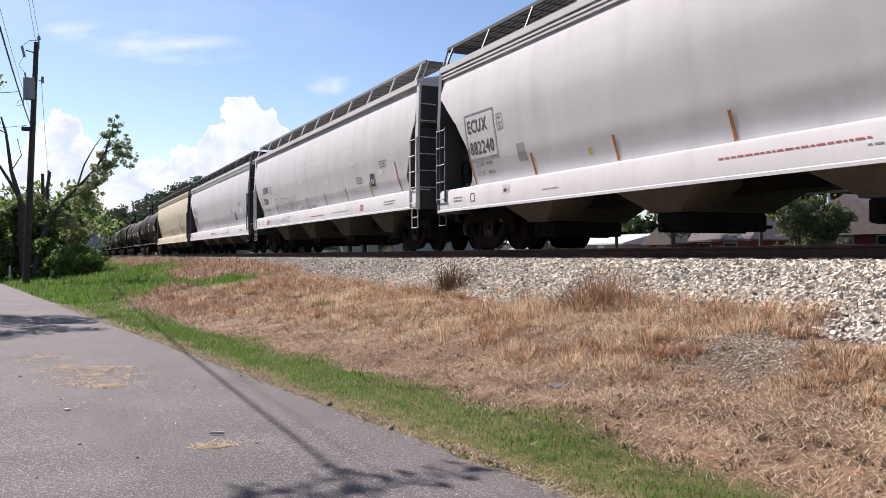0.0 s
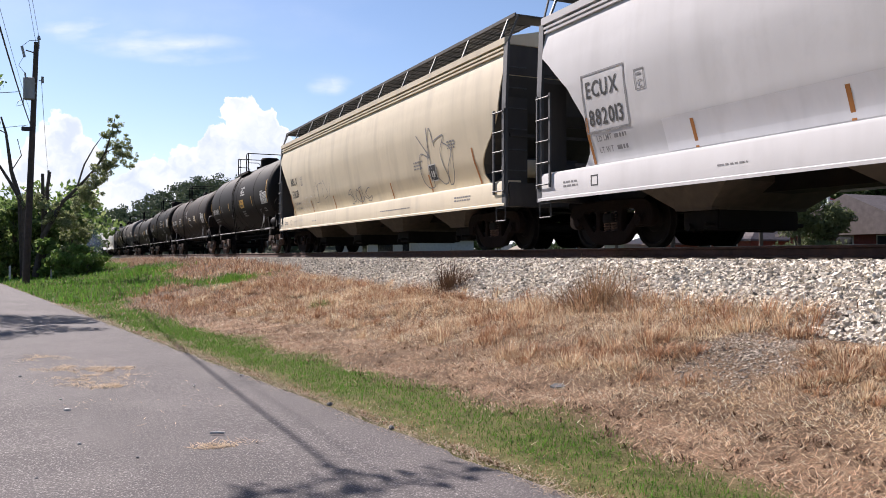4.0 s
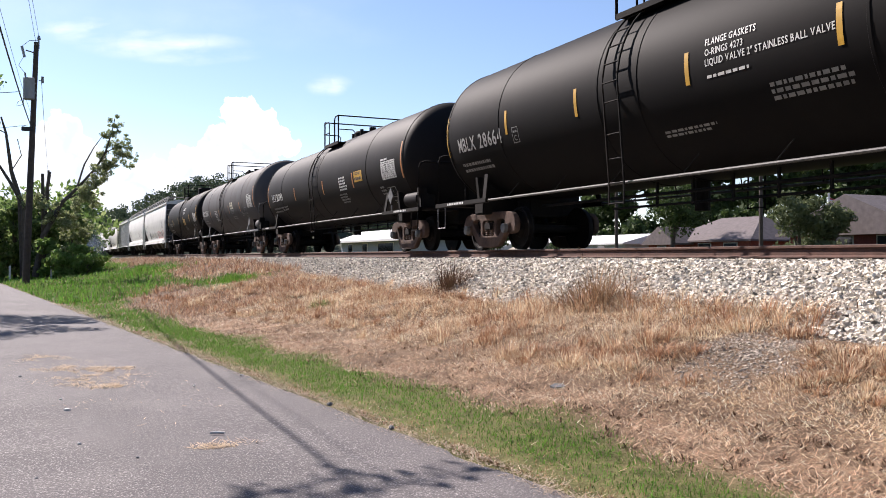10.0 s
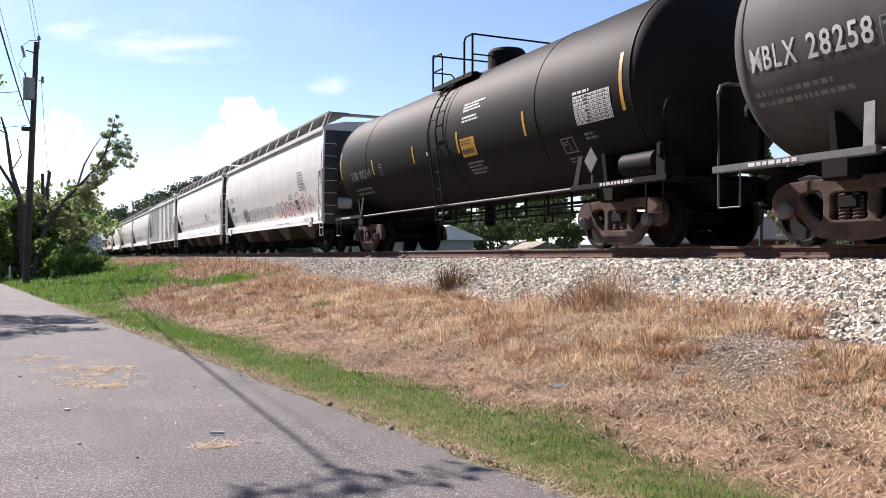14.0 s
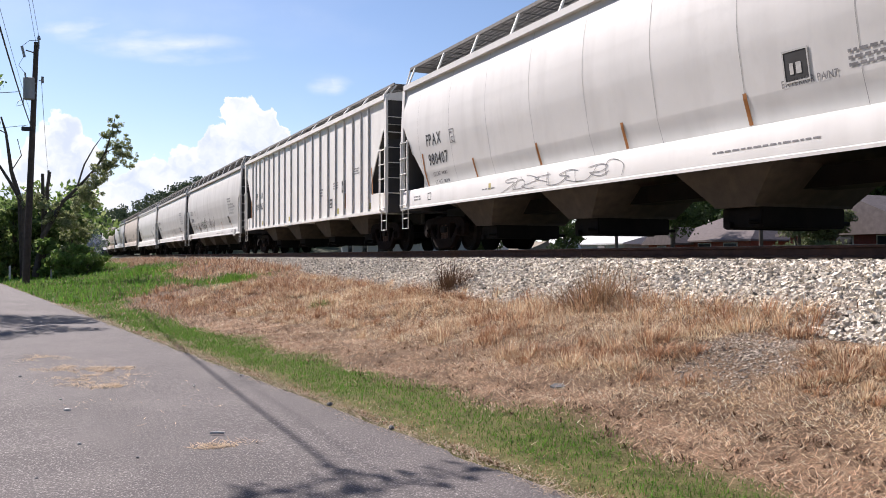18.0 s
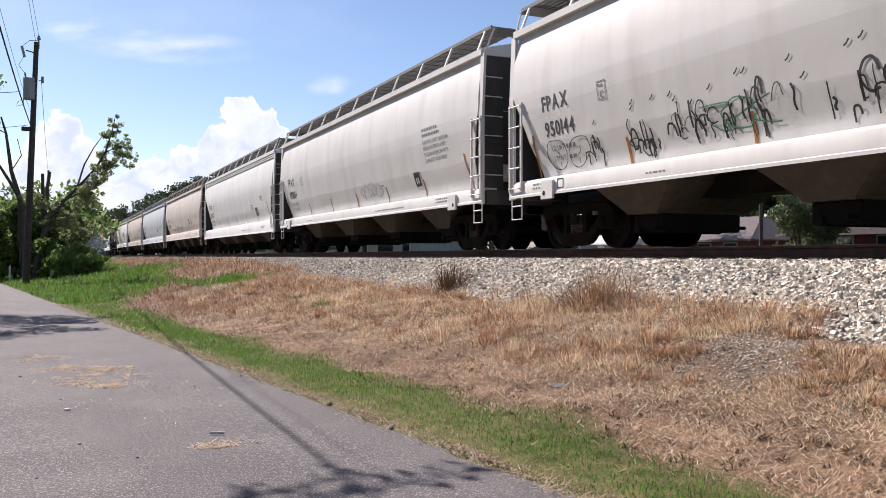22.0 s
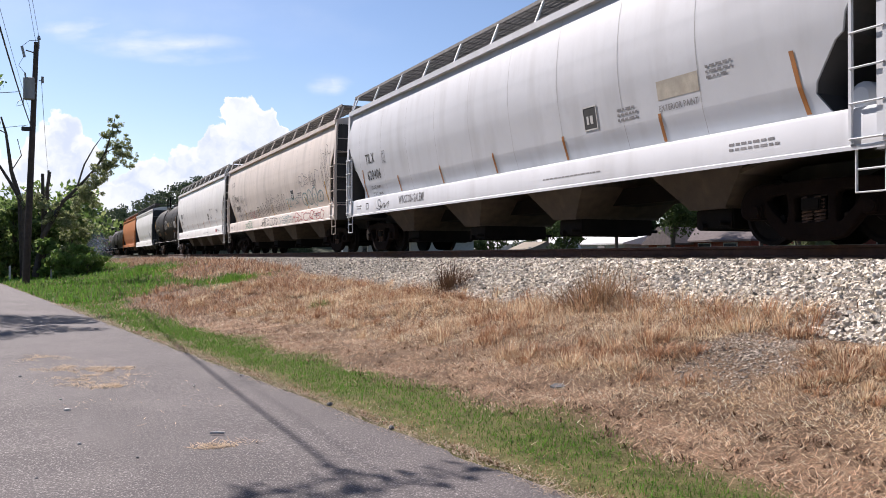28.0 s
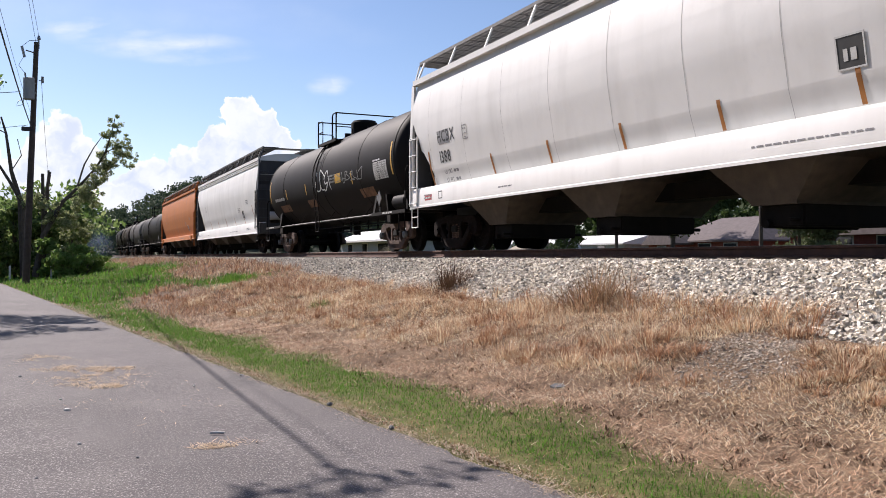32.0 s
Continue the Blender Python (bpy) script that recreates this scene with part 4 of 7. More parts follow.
def tank_car(L, mat, label, r=1.53, zc=2.50, dome=True, rusty=True, tape="tape_yellow", ink="ink_white", board_white=False, tip=.08, hd=.72, lad=.5, deck=(1.1, -.9), mark=None, stripes=(), panel=None, grid=None, insp=None, plate=None, texts=(), blocks=()):
    """A tank car; marks lie at a place along the car and an arc above or below the tank's middle height."""
    car = tagged(new("tank_car"), label, "tank car", "cars of the train")
    h = L / 2
    b = h - tip                       # end of the tank
    n = 56
    ys = [(-b + hd * (1 - math.cos(i / 10 * math.pi / 2)), max(.02, r * math.sin(i / 10 * math.pi / 2))) for i in range(11)]
    m2 = [(-b + hd + (2 * b - 2 * hd) * i / 12, r) for i in range(1, 12)]
    full = ys + m2 + [(-y, q) for y, q in reversed(ys)]
    rings = [[(-q * math.cos(k * math.tau / n), y, zc + q * math.sin(k * math.tau / n)) for k in range(n)] for y, q in full]
    mb = Mesh().loft(rings)
    body = part("tank", mb, mat, car, smooth=True)

    def surface(y, z, o=.006):
        # z runs as an arc length from the tank's middle height
        a = z / r
        return (-(r + o) * math.cos(a), y, zc + (r + o) * math.sin(a))

    # girth seams
    for y in (-b + hd, -b + hd + 2.9, lad - .55, lad + .5, b - hd - 2.4, b - hd):
        mb = Mesh()
        mb.loft([[(-(q) * math.cos(k * math.tau / n), yy, zc + q * math.sin(k * math.tau / n)) for k in range(n)] for yy, q in ((y - .03, r), (y - .02, r + .010), (y + .02, r + .010), (y + .03, r))], False)
        part("girth_seam", mb, mat, body, smooth=True)
    # deck sills along both sides
    for x in (-1, 1):
        mb = Mesh()
        mb.tube([(x * 1.46, -h + 2.5, 1.05), (x * 1.46, h - 2.5, 1.05)], .026, 10)
        part("side_rail", mb, M["rail_paint"] if not board_white else M["rail_grey"], car)
        for k in range(6):
            yy = -h + 3.4 + (L - 6.8) * k / 5
            mb = Mesh().tube([(x * 1.45, yy, 1.06), (x * 1.25, yy - .14, 1.36)], .012, 6)
            part("rail_brace", mb, M["rail_grey"] if board_white else M["frame_black"], car)
    for s in (-1, 1):
        y0, y1 = s * (h - 2.6), s * (h - .02)
        mb = Mesh()
        mb.box(-1.50, 1.50, min(s * (h - .62), y1), max(s * (h - .62), y1), 1.03, 1.08)
        mb.box(-.42, .42, min(y0, y1), max(y0, y1), .72, 1.12, .02)
        mb.box(-1.30, 1.30, min(s * (h - 2.05), s * (h - 1.65)), max(s * (h - 2.05), s * (h - 1.65)), .78, 1.10, .02)
        for x in (-1, 1):
            mb.loft([[(x * a, s * (h - c), z) for a, z in ((.45, 1.08), (1.30, 1.08), (1.36, 1.60), (1.22, 1.60))] for c in (1.80, 1.90)])
        part("bolster", mb, M["frame_black"], car)
        for x in (-1, 1):
            mb = Mesh().box(min(x * 1.42, x * 1.53), max(x * 1.42, x * 1.53), min(y0, y1), max(y0, y1), 1.00, 1.10, .01)
            sp = part("end_sill_board", mb, M["rail_grey"] if board_white and x < 0 else M["frame_black"], car)
            if x < 0:
                mb = Mesh()
                bars(mb, s * (h - 1.2) + .5, 1.03, 1.0, .05, 1, lambda y, z: (-1.535, y, z), .0)
                part("sill_print", mb, M["ink_white"], sp)
            # hoop handrail at the end
            ya, yb = s * (h - .10), s * (h - .16)
            mb = Mesh()
            mb.tube([(x * 1.48, ya, 1.05), (x * 1.48, ya, 2.10), (x * 1.44, ya, 2.22), (x * 1.32, ya, 2.26), (x * .2, ya, 2.26)], .024, 8)
            part("handrail", mb, M["frame_black"] if not board_white else M["rail_grey"], car)
            mb = Mesh()
            c0, c1 = s * (h - .12), s * (h - .52)
            mb.tube([(x * 1.50, c0, 1.02), (x * 1.50, c0, .52), (x * 1.50, c1, .52), (x * 1.50, c1, 1.02)], .018, 6)
            part("step", mb, M["frame_black"] if s < 0 else M["rail_grey"], car)
            mb = Mesh()
            mb.plate([(x * 1.50, s * (h - 2.55), 1.08), (x * 1.50, s * (h - 2.40), 1.08), (x * 1.42, s * (h - 2.36), 1.62), (x * 1.42, s * (h - 2.50), 1.62)], .03, (-x, 0, 0))
            part("gusset", mb, M["rail_grey"] if x < 0 and board_white else M["frame_black"], car)
        coupler(car, s * h, s)
        truck(car, s * (h - 1.85), rusty)
    mb = Mesh()
    mb.tube([(-1.15, -h + .55, 1.36), (-1.15, -h + .62, 1.36), (-1.15, -h + 1.45, 1.36), (-1.15, -h + 1.52, 1.36)], [.12, .20, .20, .12], 18)
    part("air_reservoir", mb, mat, car, smooth=True)
    mb = Mesh().box(-1.35, -.95, -h + .25, -h + .50, 1.08, 1.45, .03).box(-1.40, -1.15, -h + .30, -h + .42, 1.4, 1.62, .02)
    part("brake_valve", mb, M["frame_black"], car)
    mb = Mesh().tube([(-.75, h - .15, 1.1), (-.75, h - .15, 2.0)], .05, 8).tube([(-.78, h - .12, 1.9), (-.78, h - .05, 1.9)], .19, 18)
    part("hand_brake", mb, M["frame_black"], car)
    # underside gear
    mb = Mesh().tube([(-.35, -h + 3, .93), (-.35, h - 3, .93)], .03, 8).tube([(-.35, -h + 3.2, .74), (-.35, h - 5.5, .74)], .022, 8)
    for k in range(int((L - 9) / .9)):
        mb.box(-.37, -.33, -h + 3.4 + .9 * k, -h + 3.44 + .9 * k, .70, zc - r + .15)
    mb.tube([(0, .3, .62), (0, .3, zc - r + .1)], .13, 12)
    part("underframe_piping", mb, M["frame_black"], car)
    # top platform round the manway: plates on both sides, railings across both ends
    zt = zc + r
    d0, d1 = deck
    for x in (-1, 1):
        mb = Mesh().box(x * .90 - .30, x * .90 + .30, d1, d0, zt - .33, zt - .30)
        mb.box(x * 1.20 - .02, x * 1.20 + .02, d1, d0, zt - .37, zt - .27)
        pf = part("top_platform", mb, M["frame_black"], car)
        for yy, top in ((d0, .55), (d1, .58), (d1 + .42, .50)):
            part("railing_post", Mesh().tube([(x * 1.20, yy, zt - .35), (x * 1.20, yy, zt + top)], .026, 8), M["frame_black"], pf)
        part("corner_rail", Mesh().tube([(x * 1.20, d1, zt + .58), (x * 1.20, d1 + .34, zt + .58), (x * 1.20, d1 + .42, zt + .50)], .022, 8), M["frame_black"], pf)
        part("knee_rail", Mesh().tube([(x * 1.20, d0, zt + .12), (x * 1.20, d0 - .55, zt + .12)], .018, 6).tube([(x * 1.20, d0 - .55, zt - .3), (x * 1.20, d0 - .55, zt + .40), (x * 1.20, d0 - .47, zt + .50), (x * 1.20, d0, zt + .50)], .02, 8), M["frame_black"], pf)
    for yy, top in ((d0, .55), (d1, .58)):
        part("end_railing", Mesh().tube([(-1.20, yy, zt + top), (1.12, yy, zt + top), (1.20, yy, zt + top - .08), (1.20, yy, zt - .3)], .022, 8).tube([(-1.20, yy, zt + .12), (-.7, yy, zt + .12), (-.62, yy, zt + .05), (-.62, yy, zt - .1)], .018, 6), M["frame_black"], car)
    if dome:
        part("manway", Mesh().tube([(0, d1 + .55, zt - .1), (0, d1 + .55, zt + .36), (0, d1 + .55, zt + .44)], [.46, .46, .40], 24), M["frame_black"], car, smooth=True)
        part("vent", Mesh().tube([(0, d1 - .05, zt - .1), (0, d1 - .05, zt + .20)], .10, 12), M["frame_black"], car, smooth=True)
    else:
        part("manway", Mesh().tube([(0, d1 + .75, zt - .1), (0, d1 + .75, zt + .14), (0, d1 + .75, zt + .20)], [.36, .36, .30], 20), M["frame_black"], car, smooth=True)
        part("vent", Mesh().tube([(.1, d1 + .2, zt - .1), (.1, d1 + .2, zt + .28)], .12, 12), M["frame_black"], car, smooth=True)
        part("valve", Mesh().tube([(-.25, d1 + .35, zt - .1), (-.25, d1 + .35, zt + .22)], .06, 10), M["frame_black"], car, smooth=True)
    part("valve", Mesh().tube([(-.2, d0 - .35, zt - .1), (-.2, d0 - .35, zt + .16)], .12, 12), M["frame_black"], car, smooth=True)
    py = lad - .2
    # side ladder bent over the tank
    for x in (-1, 1):
        mb = Mesh()
        for dy in (-.20, .20):
            pts = [(x * 1.52, py + .2 + dy, .70), (x * 1.52, py + .2 + dy, 1.1)]
            pts += [(x * (r + .09) * math.cos(radians(a)), py + .2 + dy, zc + (r + .09) * math.sin(radians(a))) for a in range(-10, 58, 8)]
            mb.tube(pts, .018, 6)
        zz = [(1.52, .72), (1.52, 1.05), (1.54, 1.45), (1.58, 1.85)] + [((r + .09) * math.cos(radians(a)), zc + (r + .09) * math.sin(radians(a))) for a in range(-10, 60, 11)]
        for a, z in zz:
            mb.tube([(x * a, py, z), (x * a, py + .4, z)], .013, 6)
        part("ladder", mb, M["frame_black"], car)
    # marks
    if mark:
        text, number, y, z, size, width = mark
        share = len(text) / (len(text) + len(number) + .6)
        mb = Mesh()
        fitted(mb, text, y, z, size, width * share, surface)
        part("reporting_mark", mb, M[ink], car, "white stencilled letters")
        mb = Mesh()
        fitted(mb, number, y - width * (share + .07), z, size, width * (.93 - share), surface)
        part("car_number", mb, M[ink], car, "white stencilled figures")
        mb = Mesh()
        bars(mb, y + .05, z - .48, 1.5, .28, 2, surface)
        part("capacity_print", mb, M["ink_dim_white"], car)
    for y, z0, z1 in stripes:
        mb = Mesh()
        quad(mb, y + .04, z0, .085, z1 - z0, surface, 6)
        part("reflective_stripe", mb, M[tape], car, "yellow reflective stripe")
    if panel:
        kind, y, z, w, q = panel
        mb = Mesh()
        quad(mb, y, z, w, q, surface, 3)
        pn = part("hazard_panel", mb, M["tape_yellow" if kind == "yellow" else "panel_cream"], car, kind + " notice panel")
        mb = Mesh()
        over = lambda a, c: surface(a, c, .012)
        bars(mb, y - .06, z + q * .66, w - .12, q * .30, 2, over, .45)
        bars(mb, y - .05, z + q * .16, w - .08, q * .36, 1, over, .25)
        part("panel_print", mb, M["ink_black"], pn)
    if grid:
        y, z, w, q = grid
        mb = Mesh()
        quad(mb, y, z, w, q, surface, 4)
        gp = part("test_table", mb, M["table_ground"], car, "stencilled test table")
        mb = Mesh()
        over = lambda a, c: surface(a, c, .011)
        for k in range(9):
            quad(mb, y, z + (q - .016) * k / 8, w, .016, over)
        for k, u in enumerate((0, .42, .56, .71, .86, 1)):
            quad(mb, y - (w - .016) * u, z, .016, q, over, 4)
        for k in range(8):
            bars(mb, y - .03, z + q * (k + .3) / 8, w * .36, q * .06, 1, over, 0)
            for u in (.45, .59, .74, .89):
                quad(mb, y - w * u, z + q * (k + .32) / 8, w * .08, q * .05, over)
        bars(mb, y, z + q + .03, w * .6, .06, 1, over, .2)
        part("table_print", mb, M["ink_white"], gp)
    if insp:
        y, z, w, q = insp
        mb = Mesh()
        frame_sign(mb, y, z, w, q, .022, surface)
        quad(mb, y - w * .5, z, .018, q, surface, 3)
        bars(mb, y - .05, z + q * .55, w * .4, q * .3, 2, surface)
        bars(mb, y + .02, z - .20, w, .14, 2, surface)
        part("inspection_frame", mb, M["ink_dim_white"], car)
    if plate:
        y, z = plate
        mb = Mesh()
        frame_sign(mb, y, z, .24, .32, .016, surface)
        lettering(mb, "C", y - .06, z + .05, .11, surface)
        bars(mb, y - .04, z + .21, .16, .04, 1, surface, 0)
        tagged(part("plate_mark", mb, M["ink_dim_white"], car, "white boxed letter"), kind="stuff")
    for y, z, size, rows in texts:
        for k, row in enumerate(rows):
            mb = Mesh()
            lettering(mb, row, y, z - k * size * 1.5, size, surface, .78)
            part("notice_line", mb, M["ink_white"], car)
    for y, z, w, q, rows, tone in blocks:
        mb = Mesh()
        bars(mb, y, z, w, q, rows, surface, .4)
        part("small_print", mb, M[tone], car)
    # diamond placard holder
    mb = Mesh()
    c = -h + 1.98
    mb.plate([(-1.50, c, 1.28), (-1.50, c + .19, 1.50), (-1.50, c, 1.72), (-1.50, c - .19, 1.50)], .02, (-1, 0, 0))
    mb.tube([(-1.48, c, 1.05), (-1.48, c, 1.25)], .02, 6)
    part("placard", mb, M["rail_grey"] if board_white else M["placard_dark"], car, "blank diamond placard holder")
    return car, surface


# ---------------------------------------------------------------- the train
UNIT, SPEED, FOOT = 0.8747, 11.17, -3.80
TRAIN = []


def place(car, front, rear):
    TRAIN.append((car, (UNIT * front + UNIT * rear) / 2 + FOOT))
    return car


def length(front, rear):
    return UNIT * (rear - front)


def hop(front, rear, paint_name, label, mark, number, **k):
    own = ("tapes", "tape", "boxed", "seed", "sign", "mark_y", "size", "zm", "tape_h", "sign_y", "load", "small", "tape_in")
    car, surface = hopper(length(front, rear), M[paint_name], label, **{a: b for a, b in k.items() if a not in own})
    if "sill" in k:
        own += ("sill",)
    hopper_marks(car, surface, length(front, rear), mark, number, **{a: b for a, b in k.items() if a in own})
    place(car, front, rear)
    return car, surface, length(front, rear) / 2


def tank(front, rear, paint_name, label, **k):
    car, surface = tank_car(length(front, rear), M[paint_name], label, **k)
    place(car, front, rear)
    return car, surface, length(front, rear) / 2


STEPPED = dict(board="end_steel", trim=True, seams=0, sill=(.88, 1.40), post=M["post_dark"], ends=END_STEPPED, front_ends=END_STEPPED_FRONT, tape_in=(1.45, 1.62, 4.0))
THIN = dict(seams=0, sill=(.99, 1.32), mark_y=1.2, ends=END_THIN, tape_in=(.70, 1.0, 3.5))
WIDE = dict(seams=9, sill=(1.06, 1.56), sign_y=5.95, tape_in=(1.25, 1.32, 3.9), tapes=7, mark_y=1.65)
C1 = hop(3.5, 25.06, "grey_paint", "grey covered hopper car with boxed black mark", "ECUX", "882240", boxed=True, mark_y=1.58, **STEPPED)
C2 = hop(26.41, 48.13, "grey_paint", "grey covered hopper car with scrawled side", "XOMX", "710196", **dict(WIDE, sign_y=3.8, tapes=8, tape_in=(1.2, 1.65, 3.7)))
C3 = hop(49.38, 70.95, "grey_paint", "grey covered hopper car with pale repainted patch", "ECUX", "882013", boxed=True, mark_y=1.58, **STEPPED)
C4 = hop(72.33, 93.74, "cream_paint", "cream covered hopper car with black stencils", "MBLX", "53638", mark_y=1.75, **STEPPED)
C5 = tank(95.05, 112.9, "black_paint", "black tank car with yellow notice panel", r=1.62, zc=2.72, lad=.32, deck=(1.42, -1.03), mark=("XOMX", "100417", 6.75, -.53, .27, 1.76),
          stripes=((7.05, -.55, .40), (4.55, -.53, -.12), (2.0, -.52, -.10), (-.86, -.48, -.13), (-3.57, -.52, -.08), (-6.66, -.52, .44)), panel=("yellow", -.95, -.53, .80, .40), grid=(-5.46, -.56, 1.16, .50), insp=(-4.68, -1.07, .42, .30), plate=(4.13, -.50),
          texts=((-1.2, .38, .10, ("LIQUID VALVE", "O-RING")),), blocks=((-1.2, .06, 1.0, .24, 2, "ink_white"), (-1.1, -.98, .85, .34, 3, "ink_dim_white"), (2.0, -.95, .5, .24, 2, "ink_dim_white"), (-5.6, -.92, .5, .22, 2, "ink_dim_white")))
C6 = tank(114.1, 134.2, "brown_black_paint", "rusty brown-black tank car with pale end sills", r=1.57, zc=2.55, dome=False, board_white=True, lad=1.1, deck=(1.13, -.30), mark=("MBLX", "27009", 7.31, -.34, .29, 2.02),
          stripes=((7.62, -.90, -.02), (5.2, -.55, -.08), (2.64, -.54, -.08), (-.73, -.55, -.07), (-3.78, -.54, -.07), (-7.63, -1.0, -.04)), panel=("cream", -2.97, -.38, .72, .33), grid=(-6.0, -.60, 1.06, .54), insp=(-6.07, -1.13, .45, .33), plate=(4.88, -.40),
          texts=((3.85, -.08, .095, ("EXTERIOR HEATER PIPES", "NO INLET OR OUTLET", "PIPE CAPS REQUIRED")),), blocks=((-.9, -.30, 1.0, .22, 2, "ink_white"), (3.8, -.52, 1.1, .07, 1, "ink_dim_white"), (-1.0, -.75, .9, .3, 3, "ink_dim_white"), (-5.3, -.95, .6, .2, 2, "ink_dim_white")))
C7 = tank(135.25, 153.05, "deep_black_paint", "short black tank car with domed manway", r=1.56, zc=2.66, lad=.62, deck=(1.04, -.85), mark=("MBLX", "28664", 6.5, -.47, .30, 2.04), ink="ink_faded",
          stripes=((7.0, -.52, .40), (4.26, -.34, .14), (1.76, -.36, .13), (-1.1, -.34, .13), (-3.7, -.35, .15), (-6.7, -.56, .42)), grid=(-5.56, -.38, 1.0, .55), plate=(4.05, -.55),
          texts=((-1.48, .14, .095, ("FLANGE GASKETS", "O-RINGS 4273", "LIQUID VALVE 2\" STAINLESS BALL VALVE")),), blocks=((-1.5, -.32, .9, .07, 1, "ink_white"), (-2.55, -.82, 1.3, .28, 3, "ink_dim_white"), (-.3, -1.05, 1.2, .14, 2, "ink_dim_white")))
C8 = tank(154.2, 174.35, "black_paint", "dark tank car with orange reflective stripes", r=1.53, zc=2.48, tip=.30, hd=.80, tape="tape_orange", dome=False, lad=.75, deck=(.35, -1.2), mark=("HPLX", "361044", 6.9, -.36, .29, 1.76),
          stripes=((7.6, -.54, .42), (3.3, -.50, -.02), (-.4, -.52, -.05), (-3.55, -.52, -.05), (-7.6, -.55, .43)), panel=("yellow", -3.73, -.36, .73, .32), grid=(-6.1, -.49, 1.06, .50), insp=(-6.2, -1.04, .58, .32),
          blocks=((-2.2, -.52, .8, .46, 5, "ink_white"), (-2.0, -.95, .9, .36, 4, "ink_dim_white"), (5.6, -.80, .9, .22, 2, "ink_dim_white"), (-5.7, -.92, .4, .3, 3, "ink_dim_white")))
C9 = tank(175.2, 193.45, "tank_grey_paint", "faded grey tank car with cream notice panel", r=1.60, zc=2.71, tape="tape_orange", dome=False, board_white=True, lad=.75, deck=(1.08, -.35), mark=("MBLX", "28258", 7.2, -.46, .30, 1.85), tip=.02, hd=.62,
          stripes=((4.55, -.66, -.22), (1.9, -.67, -.22), (-1.03, -.66, -.21), (-3.84, -.64, -.17), (-7.1, -.6, .4)), panel=("cream", -1.48, -.42, .72, .34), grid=(-5.70, -.55, 1.05, .54), insp=(-4.72, -.84, .48, .34), plate=(5.3, -.52),
          blocks=((3.1, -.90, .75, .66, 7, "ink_white"), (-1.5, -.66, .85, .22, 3, "ink_dim_white"), (-1.55, -.98, .95, .20, 2, "ink_dim_white"), (-3.9, -.90, .6, .26, 3, "ink_dim_white"), (.4, -.95, .5, .08, 1, "ink_dim_white")))
C10 = tank(194.5, 213.2, "black_paint", "black tank car with yellow stripes and panel", r=1.62, zc=2.73, ink="ink_dim_white", lad=.02, deck=(1.09, -1.1), mark=("XOMX", "100349", 6.42, -.60, .27, 1.72),
           stripes=((7.3, -.45, .39), (4.47, -.56, -.12), (1.48, -.52, -.09), (-1.1, -.55, -.07), (-4.05, -.55, -.07), (-7.16, -.54, .40)), panel=("yellow", -1.24, -.68, .69, .42), grid=(-5.8, -.60, 1.06, .50), insp=(-5.12, -1.07, .40, .31), plate=(4.0, -.62),
           blocks=((-1.4, .32, 1.0, .22, 3, "ink_white"), (-1.4, .08, .9, .16, 2, "ink_white"), (-1.3, -1.12, .8, .34, 4, "ink_dim_white"), (-5.9, -.88, .35, .16, 2, "ink_dim_white"), (.65, -.42, .14, .15, 1, "ink_white")))
C11 = hop(214.58, 234.88, "dull_white_paint", "white covered hopper car with red scrawl", "FPAX", "890191", **THIN)
C12 = hop(236.29, 257.56, "white_paint", "white covered hopper car with seamed sides", "FPAX", "980407", **dict(WIDE, mark_y=1.62))
C13 = hop(258.78, 280.27, "bright_white_paint", "white rib-sided covered hopper car", "", "", ribbed=True, tapes=2, mark_y=2.36)
C14 = hop(281.56, 302.01, "dull_white_paint", "white covered hopper car with black scrawls", "FPAX", "950144", small=False, **THIN)
C15 = hop(303.36, 323.46, "dented_white_paint", "white covered hopper car with dented side", "FPAX", "890164", load=("197400", "65600"), small=False, **THIN)
C16 = hop(324.77, 345.05, "white_paint", "white covered hopper car with stepped eave", "FPAX", "820067", **dict(STEPPED, post=None, board="grating"))
C17 = hop(346.64, 367.74, "pink_paint", "pale pinkish-cream covered hopper car", "TILX", "620584", tape="tape_yellow", **WIDE)
C18 = hop(369.02, 390.36, "blue_grey_paint", "pale blue-grey covered hopper car", "TILX", "620406", **WIDE)
C19 = hop(391.77, 412.99, "pink_paint", "dirty white covered hopper car covered in scrawls", "FPAX", "980413", tape="tape_yellow", **dict(WIDE, mark_y=1.95))
C20 = hop(414.17, 435.62, "white_paint", "clean white covered hopper car with red sill plate", "HCBX", "1388", **dict(WIDE, tapes=8, tape_in=(1.0, 1.25, 4.1)))
C21 = tank(436.15, 454.4, "black_paint", "black tank car with white scrawl", r=1.56, zc=2.58, lad=.1, deck=(1.1, -1.0), stripes=((7.0, -.5, .4), (4.4, -.5, -.1), (1.6, -.5, -.1), (-3.6, -.5, -.1), (-7.0, -.5, .4)), grid=(-5.6, -.55, 1.05, .5), blocks=((6.3, -.5, 1.7, .2, 1, "ink_faded"), (-1.3, -.3, .8, .3, 3, "ink_dim_white")))
C22 = hop(455.93, 476.0, "white_paint", "white covered hopper car far back in the train", "", "", **STEPPED)
C23 = hop(477.37, 498.6, "orange_paint", "orange covered hopper car near the train's end", "", "", **THIN)
C24 = tank(499.8, 521.4, "black_paint", "glossy black tank car near the train's end", dome=False)
C25 = tank(522.3, 538.8, "tank_grey_paint", "grey tank car near the train's end", dome=False)
C26 = tank(539.8, 554.4, "brown_black_paint", "brown-black tank car near the train's end")
C27 = tank(555.4, 568.5, "black_paint", "black tank car at the rear of the train")


